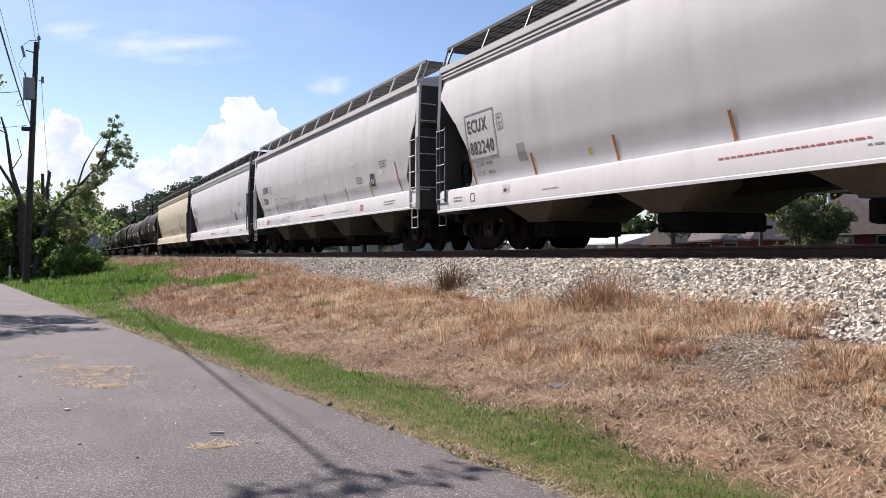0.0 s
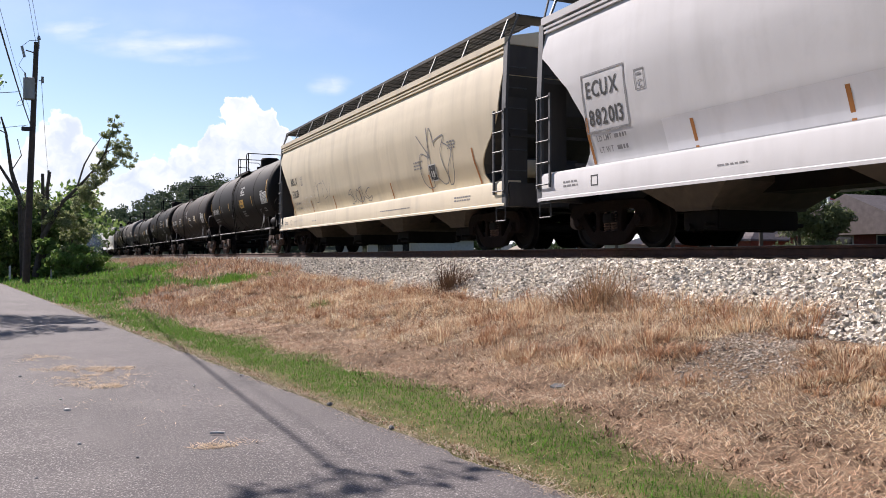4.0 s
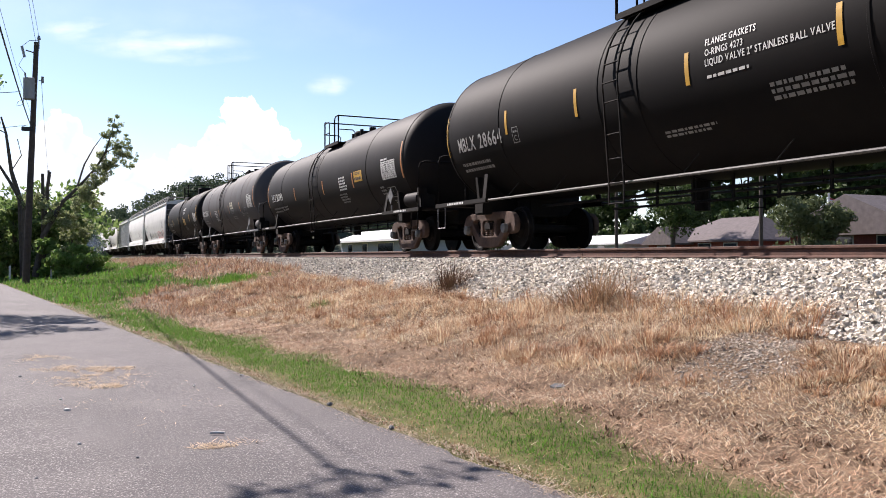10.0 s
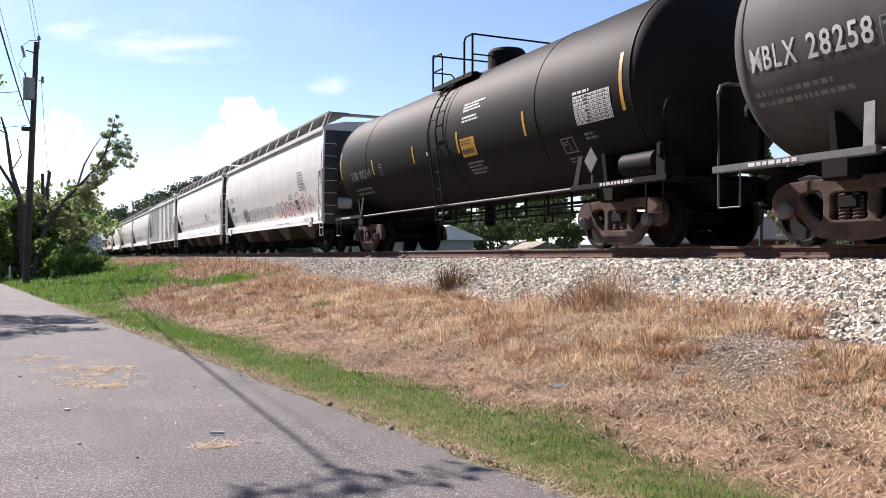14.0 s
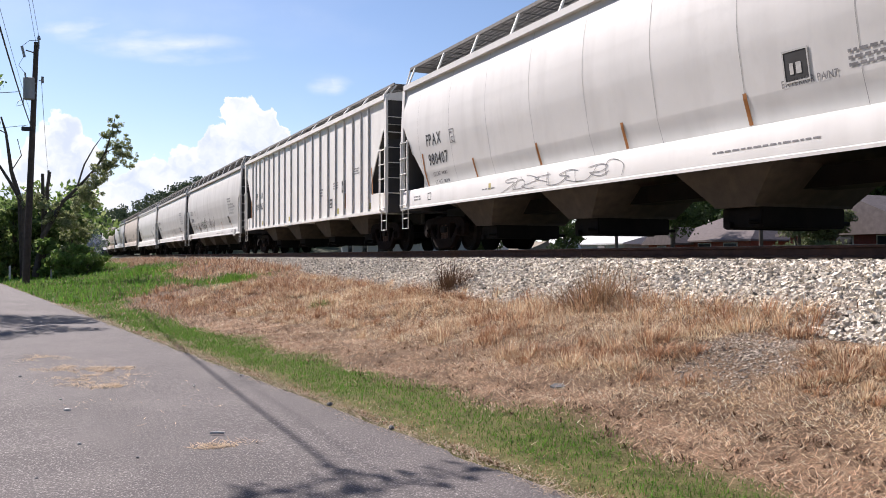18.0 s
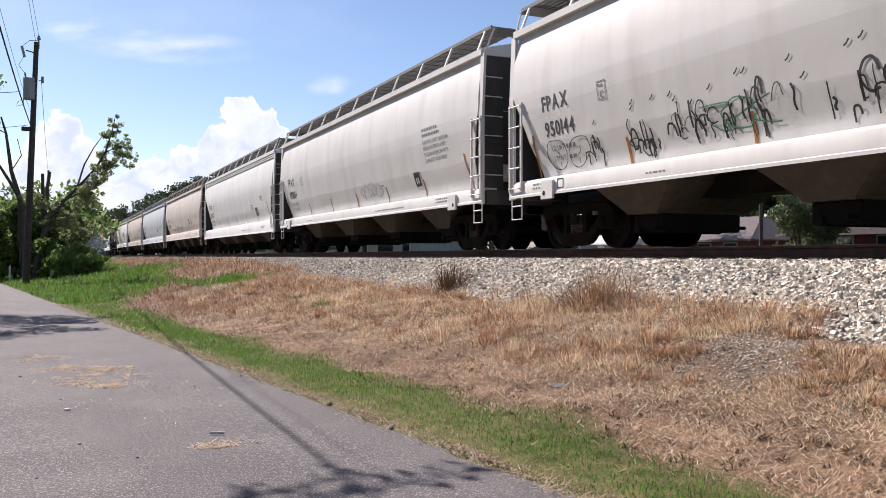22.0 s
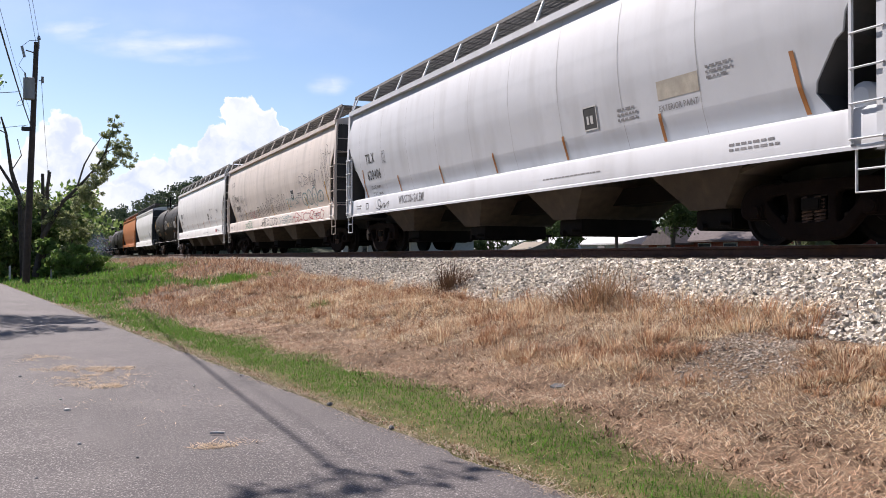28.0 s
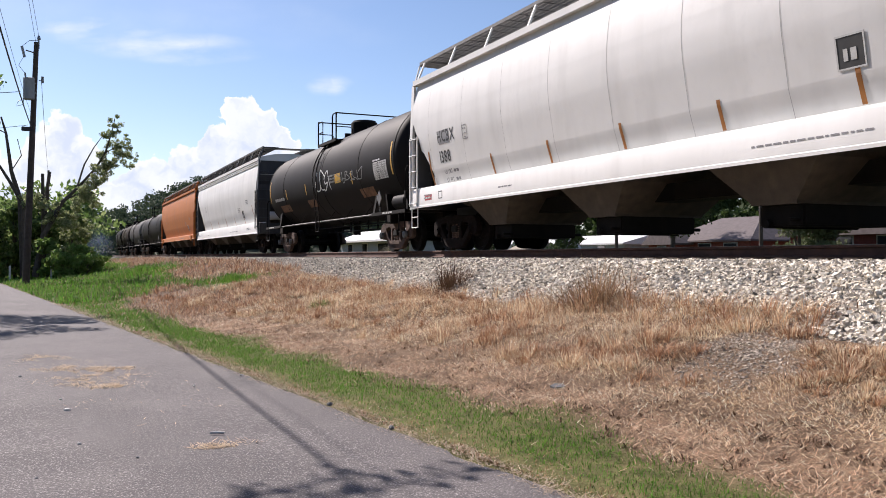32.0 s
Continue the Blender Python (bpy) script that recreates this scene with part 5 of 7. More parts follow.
# ---------------------------------------------------------------- stones, grass and straw
RNG = np.random.default_rng(7)


def land_many(x, y):
    return np.array([land(float(a), float(b)) for a, b in zip(x, y)])


def scatter(name, base_v, base_f, pos, scale, mat, flat=0.65, jitter=0.25):
    """One mesh of many turned, uneven copies of a small form."""
    n, k = len(pos), len(base_v)
    q = RNG.normal(size=(n, 4))
    q /= np.linalg.norm(q, axis=1)[:, None]
    w, x, y, z = q.T
    R = np.stack([1 - 2 * (y * y + z * z), 2 * (x * y - z * w), 2 * (x * z + y * w), 2 * (x * y + z * w), 1 - 2 * (x * x + z * z), 2 * (y * z - x * w),
                  2 * (x * z - y * w), 2 * (y * z + x * w), 1 - 2 * (x * x + y * y)], 1).reshape(n, 3, 3)
    form = base_v[None] * (1 + RNG.uniform(-jitter, jitter, (n, k, 1))) * RNG.uniform(0.6, 1.25, (n, 1, 3))
    v = np.einsum("nij,nkj->nki", R, form) * scale[:, None, None]
    v[:, :, 2] *= flat
    v += pos[:, None]
    f = base_f[None] + (np.arange(n) * k)[:, None, None]
    return big_mesh(name, v.reshape(-1, 3), f.reshape(-1, base_f.shape[1]), mat)


P = (1 + 5 ** .5) / 2
ICO_V = np.array([(-1, P, 0), (1, P, 0), (-1, -P, 0), (1, -P, 0), (0, -1, P), (0, 1, P), (0, -1, -P), (0, 1, -P), (P, 0, -1), (P, 0, 1), (-P, 0, -1), (-P, 0, 1)]) / (1 + P * P) ** .5
ICO_F = np.array([(0, 11, 5), (0, 5, 1), (0, 1, 7), (0, 7, 10), (0, 10, 11), (1, 5, 9), (5, 11, 4), (11, 10, 2), (10, 7, 6), (7, 1, 8), (3, 9, 4), (3, 4, 2), (3, 2, 6), (3, 6, 8), (3, 8, 9), (4, 9, 5), (2, 4, 11), (6, 2, 10), (8, 6, 7), (9, 8, 1)])
OCT_V = np.array([(1, 0, 0), (-1, 0, 0), (0, 1, 0), (0, -1, 0), (0, 0, 1), (0, 0, -1)], float)
OCT_F = np.array([(0, 2, 4), (2, 1, 4), (1, 3, 4), (3, 0, 4), (2, 0, 5), (1, 2, 5), (3, 1, 5), (0, 3, 5)])


def noise_many(x, y, sx, sy, seed):
    return np.array([noise.noise(Vector((a * sx, b * sy, seed))) for a, b in zip(x, y)])


def bed_z(x):
    return np.interp(x, [XC - 3.9, XC - 3.2, XC - 2.05, XC - 1.6, XC + 1.6], [.30, .66, BED - .02, BED + .01, BED + .01])


BLOCK_V = np.array([(x, y, z) for z in (-.72, .72) for y in (-.78, .78) for x in (-.8, .8)])
BLOCK_F = np.array([(0, 2, 3), (0, 3, 1), (4, 5, 7), (4, 7, 6), (0, 1, 5), (0, 5, 4), (2, 6, 7), (2, 7, 3), (0, 4, 6), (0, 6, 2), (1, 3, 7), (1, 7, 5)])


def stones():
    n = 78000
    y = 3.5 + 13.5 * RNG.uniform(0, 1, n) ** 1.15
    x = XC - 3.65 + 2.65 * RNG.uniform(0, 1, n) ** 0.9
    keep = RNG.uniform(0, 1, n) < np.clip((x - (XC - 3.6) - 0.25 * np.sin(y * 1.7) * np.sin(y * .6)) / 0.3, 0.10, 1)
    x, y = x[keep], y[keep]
    s = (.0125 + .0165 * RNG.uniform(0, 1, len(x)) ** 1.6) * (1 + .02 * np.maximum(0, y - 9))
    pos = np.stack([x, y, bed_z(x) + s * RNG.uniform(-.3, .9, len(x))], 1)
    near = scatter("ballast_stones", BLOCK_V, BLOCK_F, pos, s, M["stone"], .8, .42)
    tagged(new("ballast_stones", near), "loose grey and white crushed stones on the slope", "ballast", kind="stuff")
    n = 42000
    y = 17 + 40 * RNG.uniform(0, 1, n) ** 1.25
    x = XC - 3.5 + 2.5 * RNG.uniform(0, 1, n)
    s = RNG.uniform(.018, .038, n)
    pos = np.stack([x, y, bed_z(x) + s * RNG.uniform(-.2, .7, n)], 1)
    far = scatter("ballast_stones", OCT_V, OCT_F, pos, s, M["stone"], .8, .4)
    tagged(new("ballast_stones", far), "crushed stones farther along the track", "ballast", kind="stuff")
    # washed-out gravel among the dead grass
    n = 6500
    a, r = RNG.uniform(0, 6.28, n), RNG.uniform(0, 1, n) ** .62
    x, y = GRAVEL[0] + 0.95 * r * np.cos(a), GRAVEL[1] + 0.66 * r * np.sin(a) + .35 * r * np.cos(a)
    keep = noise_many(x, y, 3.2, 3.2, 81) + .7 * (1 - r) + .2 * RNG.normal(0, 1, n) > .05
    x, y = x[keep], y[keep]
    s = .0025 + .010 * RNG.uniform(0, 1, len(x)) ** 3
    pos = np.stack([x, y, land_many(x, y) + s * .3], 1)
    tagged(new("gravel_patch", scatter("gravel_patch", BLOCK_V, BLOCK_F, pos, s, M["grit"], .8, .4)), "patch of washed-out grey gravel on the bank", "gravel", kind="stuff")


GRAVEL = (5.62, 5.62)


def blades(name, x, y, height, width, lean, mat, z=None, droop=0.35, way=None, plain=False):
    """Grass blades, each a bent, tapering strip; way: the bearing in which each leans; plain: straight chips."""
    n = len(x)
    z = land_many(x, y) if z is None else z
    b = RNG.uniform(0, math.tau, n) if way is None else way
    a = b + RNG.uniform(1.0, 2.2, n)
    w = np.stack([np.cos(a), np.sin(a), np.zeros(n)], 1) * (width / 2)[:, None]
    d = np.stack([np.cos(b), np.sin(b), np.zeros(n)], 1)
    up = np.array([0, 0, 1.0])
    p0 = np.stack([x, y, z - .01], 1)
    c, s = np.cos(lean), np.sin(lean)
    if plain:
        p2 = p0 + (d * s[:, None] + up * c[:, None]) * height[:, None]
        v = np.stack([p0 - w, p0 + w, p2 + w * .5, p2 - w * .5], 1).reshape(-1, 3)
        return big_mesh(name, v, np.arange(n)[:, None] * 4 + np.array([[0, 1, 2, 3]]), mat)
    p1 = p0 + (d * s[:, None] + up * c[:, None]) * (height * .55)[:, None]
    l2 = lean + droop * RNG.uniform(0, 2, n)
    p2 = p1 + (d * np.sin(l2)[:, None] + up * np.cos(l2)[:, None]) * (height * .45)[:, None]
    v = np.stack([p0 - w, p0 + w, p1 - w * .8, p1 + w * .8, p2 - w * .15, p2 + w * .15], 1).reshape(-1, 3)
    o = np.arange(n)[:, None] * 6
    f = np.concatenate([o + np.array([[0, 1, 3, 2]]), o + np.array([[2, 3, 5, 4]])])
    return big_mesh(name, v, f, mat)


def edge_many(y):
    return 2.66 - 0.118 * (y - 4.08)


def grass():
    def field(n, y0, y1, power=1.0):
        y = y0 + (y1 - y0) * RNG.uniform(0, 1, n) ** power
        e = edge_many(y)
        return e + .05 + (6.75 - e) * RNG.uniform(0, 1, n), y

    def bare(x, y):
        d = np.hypot((x - GRAVEL[0]) / .85, (y - GRAVEL[1] - .38 * (x - GRAVEL[0])) / .62) - .55 * noise_many(x, y, 3.2, 3.2, 81) + .12 * RNG.normal(0, 1, len(x))
        return (d < 1.0) | ((x > 6.25) & (y < 5.6))

    # mown thatch lying on the soil
    x, y = field(340000, 2.0, 18, 1.35)
    g = np.array([green_share(a, b) for a, b in zip(x, y)])
    thin = noise_many(x, y, 1.1, .9, 4) + .5 * noise_many(x, y, 3.5, 3.0, 6)
    near = (x - edge_many(y)) < .45
    keep = (RNG.uniform(0, 1, len(x)) > np.where(near, g * .955, g * .985)) & (RNG.uniform(0, 1, len(x)) > bare(x, y) * .90) & (RNG.uniform(0, 1, len(x)) < .62 + thin * .7)
    a, b = x[keep], y[keep]
    n = len(a)
    far = 1 + .06 * np.maximum(0, b - 8)
    high = (a - edge_many(b) + RNG.normal(0, .25, n) > np.where(b < 6.5, 1.75, 2.1)) | (RNG.uniform(0, 1, n) < .12)
    for mk, mt, lb in ((~high, "thatch", "mown brown thatch lying on the lower bank"), (high, "pale_thatch", "pale golden thatch lying on the upper bank")):
        k = mk.sum()
        tagged(new("mown_thatch", blades("mown_thatch", a[mk], b[mk], (.016 + .058 * RNG.uniform(0, 1, k) ** 1.5) * far[mk], RNG.uniform(.0022, .0052, k) * far[mk], RNG.uniform(.95, 1.52, k), M[mt], z=land_many(a[mk], b[mk]) + RNG.uniform(.008, .03, k), plain=True)), lb, "dry grass", kind="stuff")
    # dark dead crumbs in the mown ground
    x, y = field(60000, 2.2, 20, 1.3)
    spots = noise_many(x, y, 7, 6, 95) + .5 * noise_many(x, y, 2.2, 2, 96)
    keep = (spots > .22) & ~bare(x, y) & (x - edge_many(y) > .9)
    a, b = x[keep], y[keep]
    k = len(a)
    tagged(new("dead_crumbs", blades("dead_crumbs", a, b, RNG.uniform(.012, .05, k), RNG.uniform(.006, .018, k), RNG.uniform(.5, 1.5, k), M["dark_weed"], z=land_many(a, b) + .012, plain=True)), "dark crumbs of dead roots in the thatch", "dry grass", kind="stuff")
    # ground beside and behind the viewpoint
    x, y = field(22000, -9, 2.4)
    g = np.array([green_share(a, b) for a, b in zip(x, y)])
    for mk, mt in ((g > .5, "green_grass"), (g <= .5, "thatch")):
        k = mk.sum()
        tagged(new("bank_grass", blades("bank_grass", x[mk], y[mk], RNG.uniform(.04, .12, k), RNG.uniform(.008, .016, k), RNG.uniform(.6, 1.5, k), M[mt], plain=True)), "short grass along the road", "grass", kind="stuff")
    # taller dry grass on the upper bank, in leaning clumps
    x, y = field(80000, 2.6, 22, 1.2)
    e = edge_many(y)
    upper = np.clip((x - e - 2.0 - .3 * noise_many(x, y, .8, .8, 21)) / .9, 0, 1)
    clump = noise_many(x, y, 2.2, 1.9, 4) + .5 * noise_many(x, y, 5.5, 5.0, 5)
    low = np.clip((5.6 - y) / 1.2, 0, 1)
    g = np.array([green_share(a, b) for a, b in zip(x, y)])
    keep = (RNG.uniform(0, 1, len(x)) < upper * (.55 + clump * 1.1)) & ~bare(x, y) & (RNG.uniform(0, 1, len(x)) > g)
    x, y, cl, lw = x[keep], y[keep], clump[keep], low[keep]
    n = len(x)
    way = 2.6 + 5.0 * noise_many(x, y, 1.3, 1.3, 31) + RNG.normal(0, .7, n)
    lean = np.clip(.75 + .9 * noise_many(x, y, 2.0, 2.0, 33) + RNG.normal(0, .38, n) + .35 * lw, 0.05, 1.5)
    h = (RNG.uniform(.05, .15, n) + np.clip(cl + .1, 0, 1) * RNG.uniform(.02, .22, n)) * (1 - .3 * lw)
    brown = (noise_many(x, y, 1.5, 1.2, 41) + .25 * RNG.normal(0, 1, n)) > .10
    for mk, mt, lb in ((~brown, "dry_grass", "golden dry grass tangled on the upper railway bank"), (brown, "brown_grass", "brown dead grass tangled on the upper railway bank")):
        k = mk.sum()
        tagged(new("dead_grass", blades("dead_grass", x[mk], y[mk], h[mk], RNG.uniform(.003, .0085, k) * (1 + .03 * np.maximum(0, y[mk] - 8)), lean[mk], M[mt], droop=.7, way=way[mk])), lb, "dry grass", kind="stuff")
    n, per = 560, 150
    ty = 2.8 + 21 * RNG.uniform(0, 1, n) ** 1.15
    te = edge_many(ty)
    tx = te + 2.15 + (6.6 - te - 2.15) * RNG.uniform(0, 1, n)
    keep = ~bare(tx, ty) & (noise_many(tx, ty, .9, .8, 91) > -.22)
    tx, ty = tx[keep], ty[keep]
    n = len(tx)
    size = RNG.uniform(.10, .30, n) * (1 - .35 * np.clip((5.6 - ty) / 1.2, 0, 1))
    tall = RNG.uniform(.5, 1.25, n)
    for odd, mt, lb in ((0, "dry_grass", "golden tussocks of dry grass on the bank"), (1, "brown_grass", "brown tussocks of dead grass on the bank")):
        k = np.repeat(np.arange(odd, n, 2) if odd else np.concatenate([np.arange(0, n, 2), np.arange(1, n, 6)]), per)
        m = len(k)
        a, q = RNG.uniform(0, 6.28, m), np.abs(RNG.normal(0, .55, m))
        x, y = tx[k] + q * size[k] * np.cos(a), ty[k] + q * size[k] * np.sin(a)
        lean = np.clip(RNG.normal(.35, .3, m) + .75 * q, .02, 1.5)
        h = RNG.uniform(.35, 1.0, m) ** 1.2 * (size[k] * .8 + .05) * tall[k]
        tagged(new("grass_tussocks", blades("grass_tussocks", x, y, h, RNG.uniform(.003, .009, m) * (1 + .03 * np.maximum(0, y - 8)), lean, M[mt], droop=.6, way=a + RNG.normal(0, .6, m))), lb, "dry grass", kind="stuff")
    x, y = field(60000, 18, 110, 1.5)
    g = np.array([green_share(a, b) for a, b in zip(x, y)])
    keep = RNG.uniform(0, 1, len(x)) > g * .92
    x, y = x[keep], y[keep]
    mk = noise_many(x, y, .9, .35, 45) > -.05
    for m2, mt in ((mk, "thatch"), (~mk, "brown_grass")):
        k = m2.sum()
        tagged(new("dead_grass", blades("dead_grass", x[m2], y[m2], RNG.uniform(.05, .17, k), RNG.uniform(.010, .022, k), RNG.uniform(.4, 1.45, k), M[mt], plain=True)), "dry grass farther along the bank", "dry grass", kind="stuff")

    # green verge
    def green(n, y0, y1, w, hh, power=1.0):
        y = y0 + (y1 - y0) * RNG.uniform(0, 1, n) ** power
        e = edge_many(y)
        x = e + .02 + (w + .12 * np.maximum(0, y - 16)) * RNG.uniform(0, 1, n)
        g = np.array([green_share(a, b) for a, b in zip(x, y)])
        patch = noise_many(x, y, 1.6, 1.3, 51)
        edge = np.clip(((x - e) / .42 + patch * .35) ** 2, .06, 1) if y0 < 10 else np.clip((x - e) / .40 + patch * .4, .10, 1)
        keep = (RNG.uniform(0, 1, n) < g) & (RNG.uniform(0, 1, n) < edge * (.80 + .6 * patch))
        x, y = x[keep], y[keep]
        k = len(x)
        return blades("verge_grass", x, y, RNG.uniform(*hh, k), RNG.uniform(.004, .008, k) * (1 + .07 * np.maximum(0, y - 6)), RNG.uniform(.1, 1.25, k), M["green_grass"], plain=True)

    tagged(new("verge_grass", green(120000, 2.2, 16, 1.7, (.014, .048), 1.2)), "short green grass along the road edge", "grass", kind="stuff")
    tagged(new("verge_grass", green(95000, 16, 75, 2.0, (.03, .075), 1.3)), "green grass farther along the verge", "grass", kind="stuff")
    # brown stubble between the asphalt and the green band
    n = 12000
    y = 2.2 + 14 * RNG.uniform(0, 1, n) ** 1.2
    x = edge_many(y) + .02 + np.abs(RNG.normal(0, .16, n))
    tagged(new("verge_stubble", blades("verge_stubble", x, y, RNG.uniform(.010, .035, n), RNG.uniform(.003, .007, n), RNG.uniform(.5, 1.45, n), M["brown_grass"], plain=True)), "short brown stubble beside the asphalt", "dry grass", kind="stuff")
    # dry clippings at the road edge
    n = 16000
    y = 2.0 + 26 * RNG.uniform(0, 1, n) ** 1.3
    x = edge_many(y) + RNG.normal(.04, .075, n) + .10 * noise_many(y * 0, y, 1, 1.6, 61)
    tagged(new("edge_thatch", blades("edge_thatch", x, y, RNG.uniform(.015, .06, n), RNG.uniform(.003, .008, n), RNG.uniform(1.1, 1.55, n), M["edge_straw"], z=np.full(n, .010), plain=True)), "dry clippings along the asphalt edge", "dry grass", kind="stuff")

    def tuft(cx, cy, r, n, h0, h1, mat, label, name="grass_tuft", w=(.004, .010), lean=(.0, .55), spread=.7):
        a, q = RNG.uniform(0, 6.28, n), np.abs(RNG.normal(0, .45, n)) * r
        x, y = cx + q * np.cos(a), cy + q * np.sin(a) * 1.3
        z = np.where(x > 6.62, bed_z(x), land_many(x, y))
        hh = (h0 + (h1 - h0) * RNG.uniform(0, 1, n) ** 1.8) * (1 - .35 * np.clip(q / r, 0, 1))
        return tagged(new(name, blades(name, x, y, hh, RNG.uniform(*w, n), np.clip(RNG.uniform(*lean, n) + spread * q / r, 0, 1.5), mat, z=z, way=a + RNG.normal(0, .9, n), droop=.5)), label, "grass tuft", kind="stuff")

    tuft(6.66, 9.45, .85, 640, .20, .90, M["tuft_weed"], "tall dry grass tuft at the foot of the ballast", w=(.004, .012), lean=(0, .7))
    tuft(6.60, 9.6, .9, 700, .14, .60, M["brown_grass"], "brown grass tuft at the foot of the ballast", lean=(0, .9))
    tuft(6.74, 14.3, .62, 520, .20, .85, M["dark_weed"], "dark dead weed clump at the foot of the ballast", w=(.006, .014), lean=(0, .7))
    tuft(6.35, 10.7, .6, 700, .12, .36, M["dry_grass"], "dry grass tuft at the foot of the ballast", lean=(.1, 1.0))
    tuft(6.4, 15.2, .8, 700, .12, .40, M["brown_grass"], "brown grass tuft at the foot of the ballast", lean=(.1, 1.0))
    tuft(4.65, 15.7, .6, 900, .06, .24, M["green_grass"], "small green tuft among dead grass", lean=(.2, 1.0))
    tuft(4.9, 26.2, 1.6, 2200, .10, .30, M["green_grass"], "green weeds on the bank", w=(.012, .024))
    tuft(3.4, 38.0, 2.4, 3000, .2, .5, M["green_grass"], "green weeds farther along the bank", w=(.02, .035))
    for i in range(40):
        t = i / 39
        cx, cy = 6.50 + .22 * math.sin(i * 2.3), 5.75 + 18 * t
        tuft(cx, cy, .45, 210, .07, .26 + .12 * math.sin(i * 1.7) ** 2, M["dry_grass" if i % 3 else "brown_grass"], "dry grass along the foot of the ballast", lean=(.1, 1.1))
    for i in range(18):
        t = i / 17
        tuft(6.72 + .10 * math.sin(i * 2.1), 5.9 + 3.4 * t, .40, 260, .10, .38, M["brown_grass" if i % 3 == 0 else "dry_grass"], "dry grass creeping up the foot of the ballast", lean=(.1, 1.1))
    for i in range(14):
        t = i / 13
        tuft(4.60 + .42 * t + .18 * math.sin(i * 3), 8.2 - 2.0 * t + .2 * math.sin(i * 5), .40, 300, .06, .26, M["brown_grass" if i % 2 else "dry_grass"], "dry grass on a small ledge of the bank", lean=(.2, 1.2))
    for i in range(30):
        tuft(RNG.uniform(4.4, 6.2), RNG.uniform(7.5, 22), .42, 170, .05, .24, M["brown_grass" if i % 2 else "dry_grass"], "dry grass clump on the bank", lean=(.2, 1.2))
    # weeds and mixed grass far along the bank
    n = 22000
    y = 26 + 60 * RNG.uniform(0, 1, n) ** 1.3
    e = edge_many(y)
    x = e + (7.2 - e) * RNG.uniform(0, 1, n)
    cl = noise_many(x, y, .5, .2, 14) - .35 * (x - 3.8)
    for nm, mk, mt, lb in (("bank_weeds", cl > 0.0, "green_grass", "green weeds scattered along the far bank"), ("dead_grass", cl <= 0.0, "thatch", "pale dead grass along the far bank")):
        a, b = x[mk], y[mk]
        tagged(new(nm, blades(nm, a, b, RNG.uniform(.08, .32, len(a)), RNG.uniform(.018, .04, len(a)), RNG.uniform(.1, 1.2, len(a)), M[mt])), lb, "grass", kind="stuff")
    # clods of dead roots in the mown ground
    for cx, cy, r in ((4.44, 3.84, .10), (4.08, 3.83, .09), (4.40, 3.62, .07), (4.32, 4.2, .06), (4.30, 3.45, .07), (3.5, 12.5, .12), (4.1, 18.5, .15)):
        tuft(cx, cy, r, 170, .03, .09, M["dark_weed"], "dark clod of dead roots", lean=(.4, 1.4))


def straw(cx, cy, rx, ry, n, ang=0.0, ragged=0.0):
    a, r = RNG.uniform(0, 6.28, n), RNG.uniform(0, 1, n) ** .6
    u, v = rx * r * np.cos(a), ry * r * np.sin(a)
    x, y = cx + u * math.cos(ang) - v * math.sin(ang), cy + u * math.sin(ang) + v * math.cos(ang)
    keep = noise_many(x, y, 3.6, 1.1, 77) + .6 * noise_many(x, y, 9, 3, 78) + .12 * RNG.normal(0, 1, n) > ragged
    x, y = x[keep], y[keep]
    n = len(x)
    return tagged(new("straw_litter", blades("straw_litter", x, y, RNG.uniform(.02, .07, n), RNG.uniform(.004, .010, n), RNG.uniform(1.3, 1.56, n), M["straw"], z=np.full(n, .020), plain=True)),
                  "scattered dry straw on the asphalt", "straw", kind="stuff")


M["tuft_weed"] = island_material("tuft_weed", [(0.12, 0.065, 0.04), (0.30, 0.19, 0.11), (0.46, 0.31, 0.18), (0.18, 0.11, 0.065)], translucent=.25)
M["dark_weed"] = island_material("dark_weed", [(0.09, 0.05, 0.035), (0.17, 0.10, 0.06), (0.12, 0.07, 0.045), (0.22, 0.14, 0.08)], translucent=0.2)
stones()
grass()
LITTER = ((-.25, 12.48), (-.01, 12.23), (-.34, 11.86), (-.10, 10.88), (.08, 11.07), (.26, 10.71), (.40, 10.38), (.62, 10.54), (.73, 10.77), (.18, 9.55), (.36, 9.38), (.58, 9.37), (.02, 10.16), (.30, 9.94), (.16, 10.5), (.45, 10.75))
pick = random.Random(17)
for k, (sx, sy) in enumerate(LITTER):
    for q in range(3):
        straw(sx + pick.uniform(-.10, .10), sy + pick.uniform(-.2, .2), pick.uniform(.05, .16), pick.uniform(.10, .26), int(pick.uniform(60, 210) * (1.6 if 3 <= k < 9 else 1)), pick.uniform(-.4, .4), -.25)
straw(0.2, 10.6, .75, 1.6, 1500, .3, -.1)
straw(0.42, 10.35, .42, .75, 900, .2, .0)
straw(0.3, 8.25, .30, .25, 130)
straw(.98, 6.08, .12, .10, 170, .3, -.2)
straw(1.06, 6.02, .14, .05, 120, .1, -.2)
straw(1.15, 6.12, .22, .12, 60, 0, -.3)
straw(0.75, 8.3, .9, 1.6, 110)


def pebble(x, y, r, tone):
    mb = Mesh()
    rr = random.Random(int(x * 1000 + y * 100))
    mb.add([(v[0] * r * rr.uniform(.7, 1.3), v[1] * r * rr.uniform(.7, 1.3), v[2] * r * rr.uniform(.5, .9)) for v in ICO_V], [tuple(f) for f in ICO_F])
    ob = tagged(part("pebble", mb, M[tone]), "small loose stone lying on the asphalt", "stone", "stones on the road")
    ob.location = (x, y, .018)


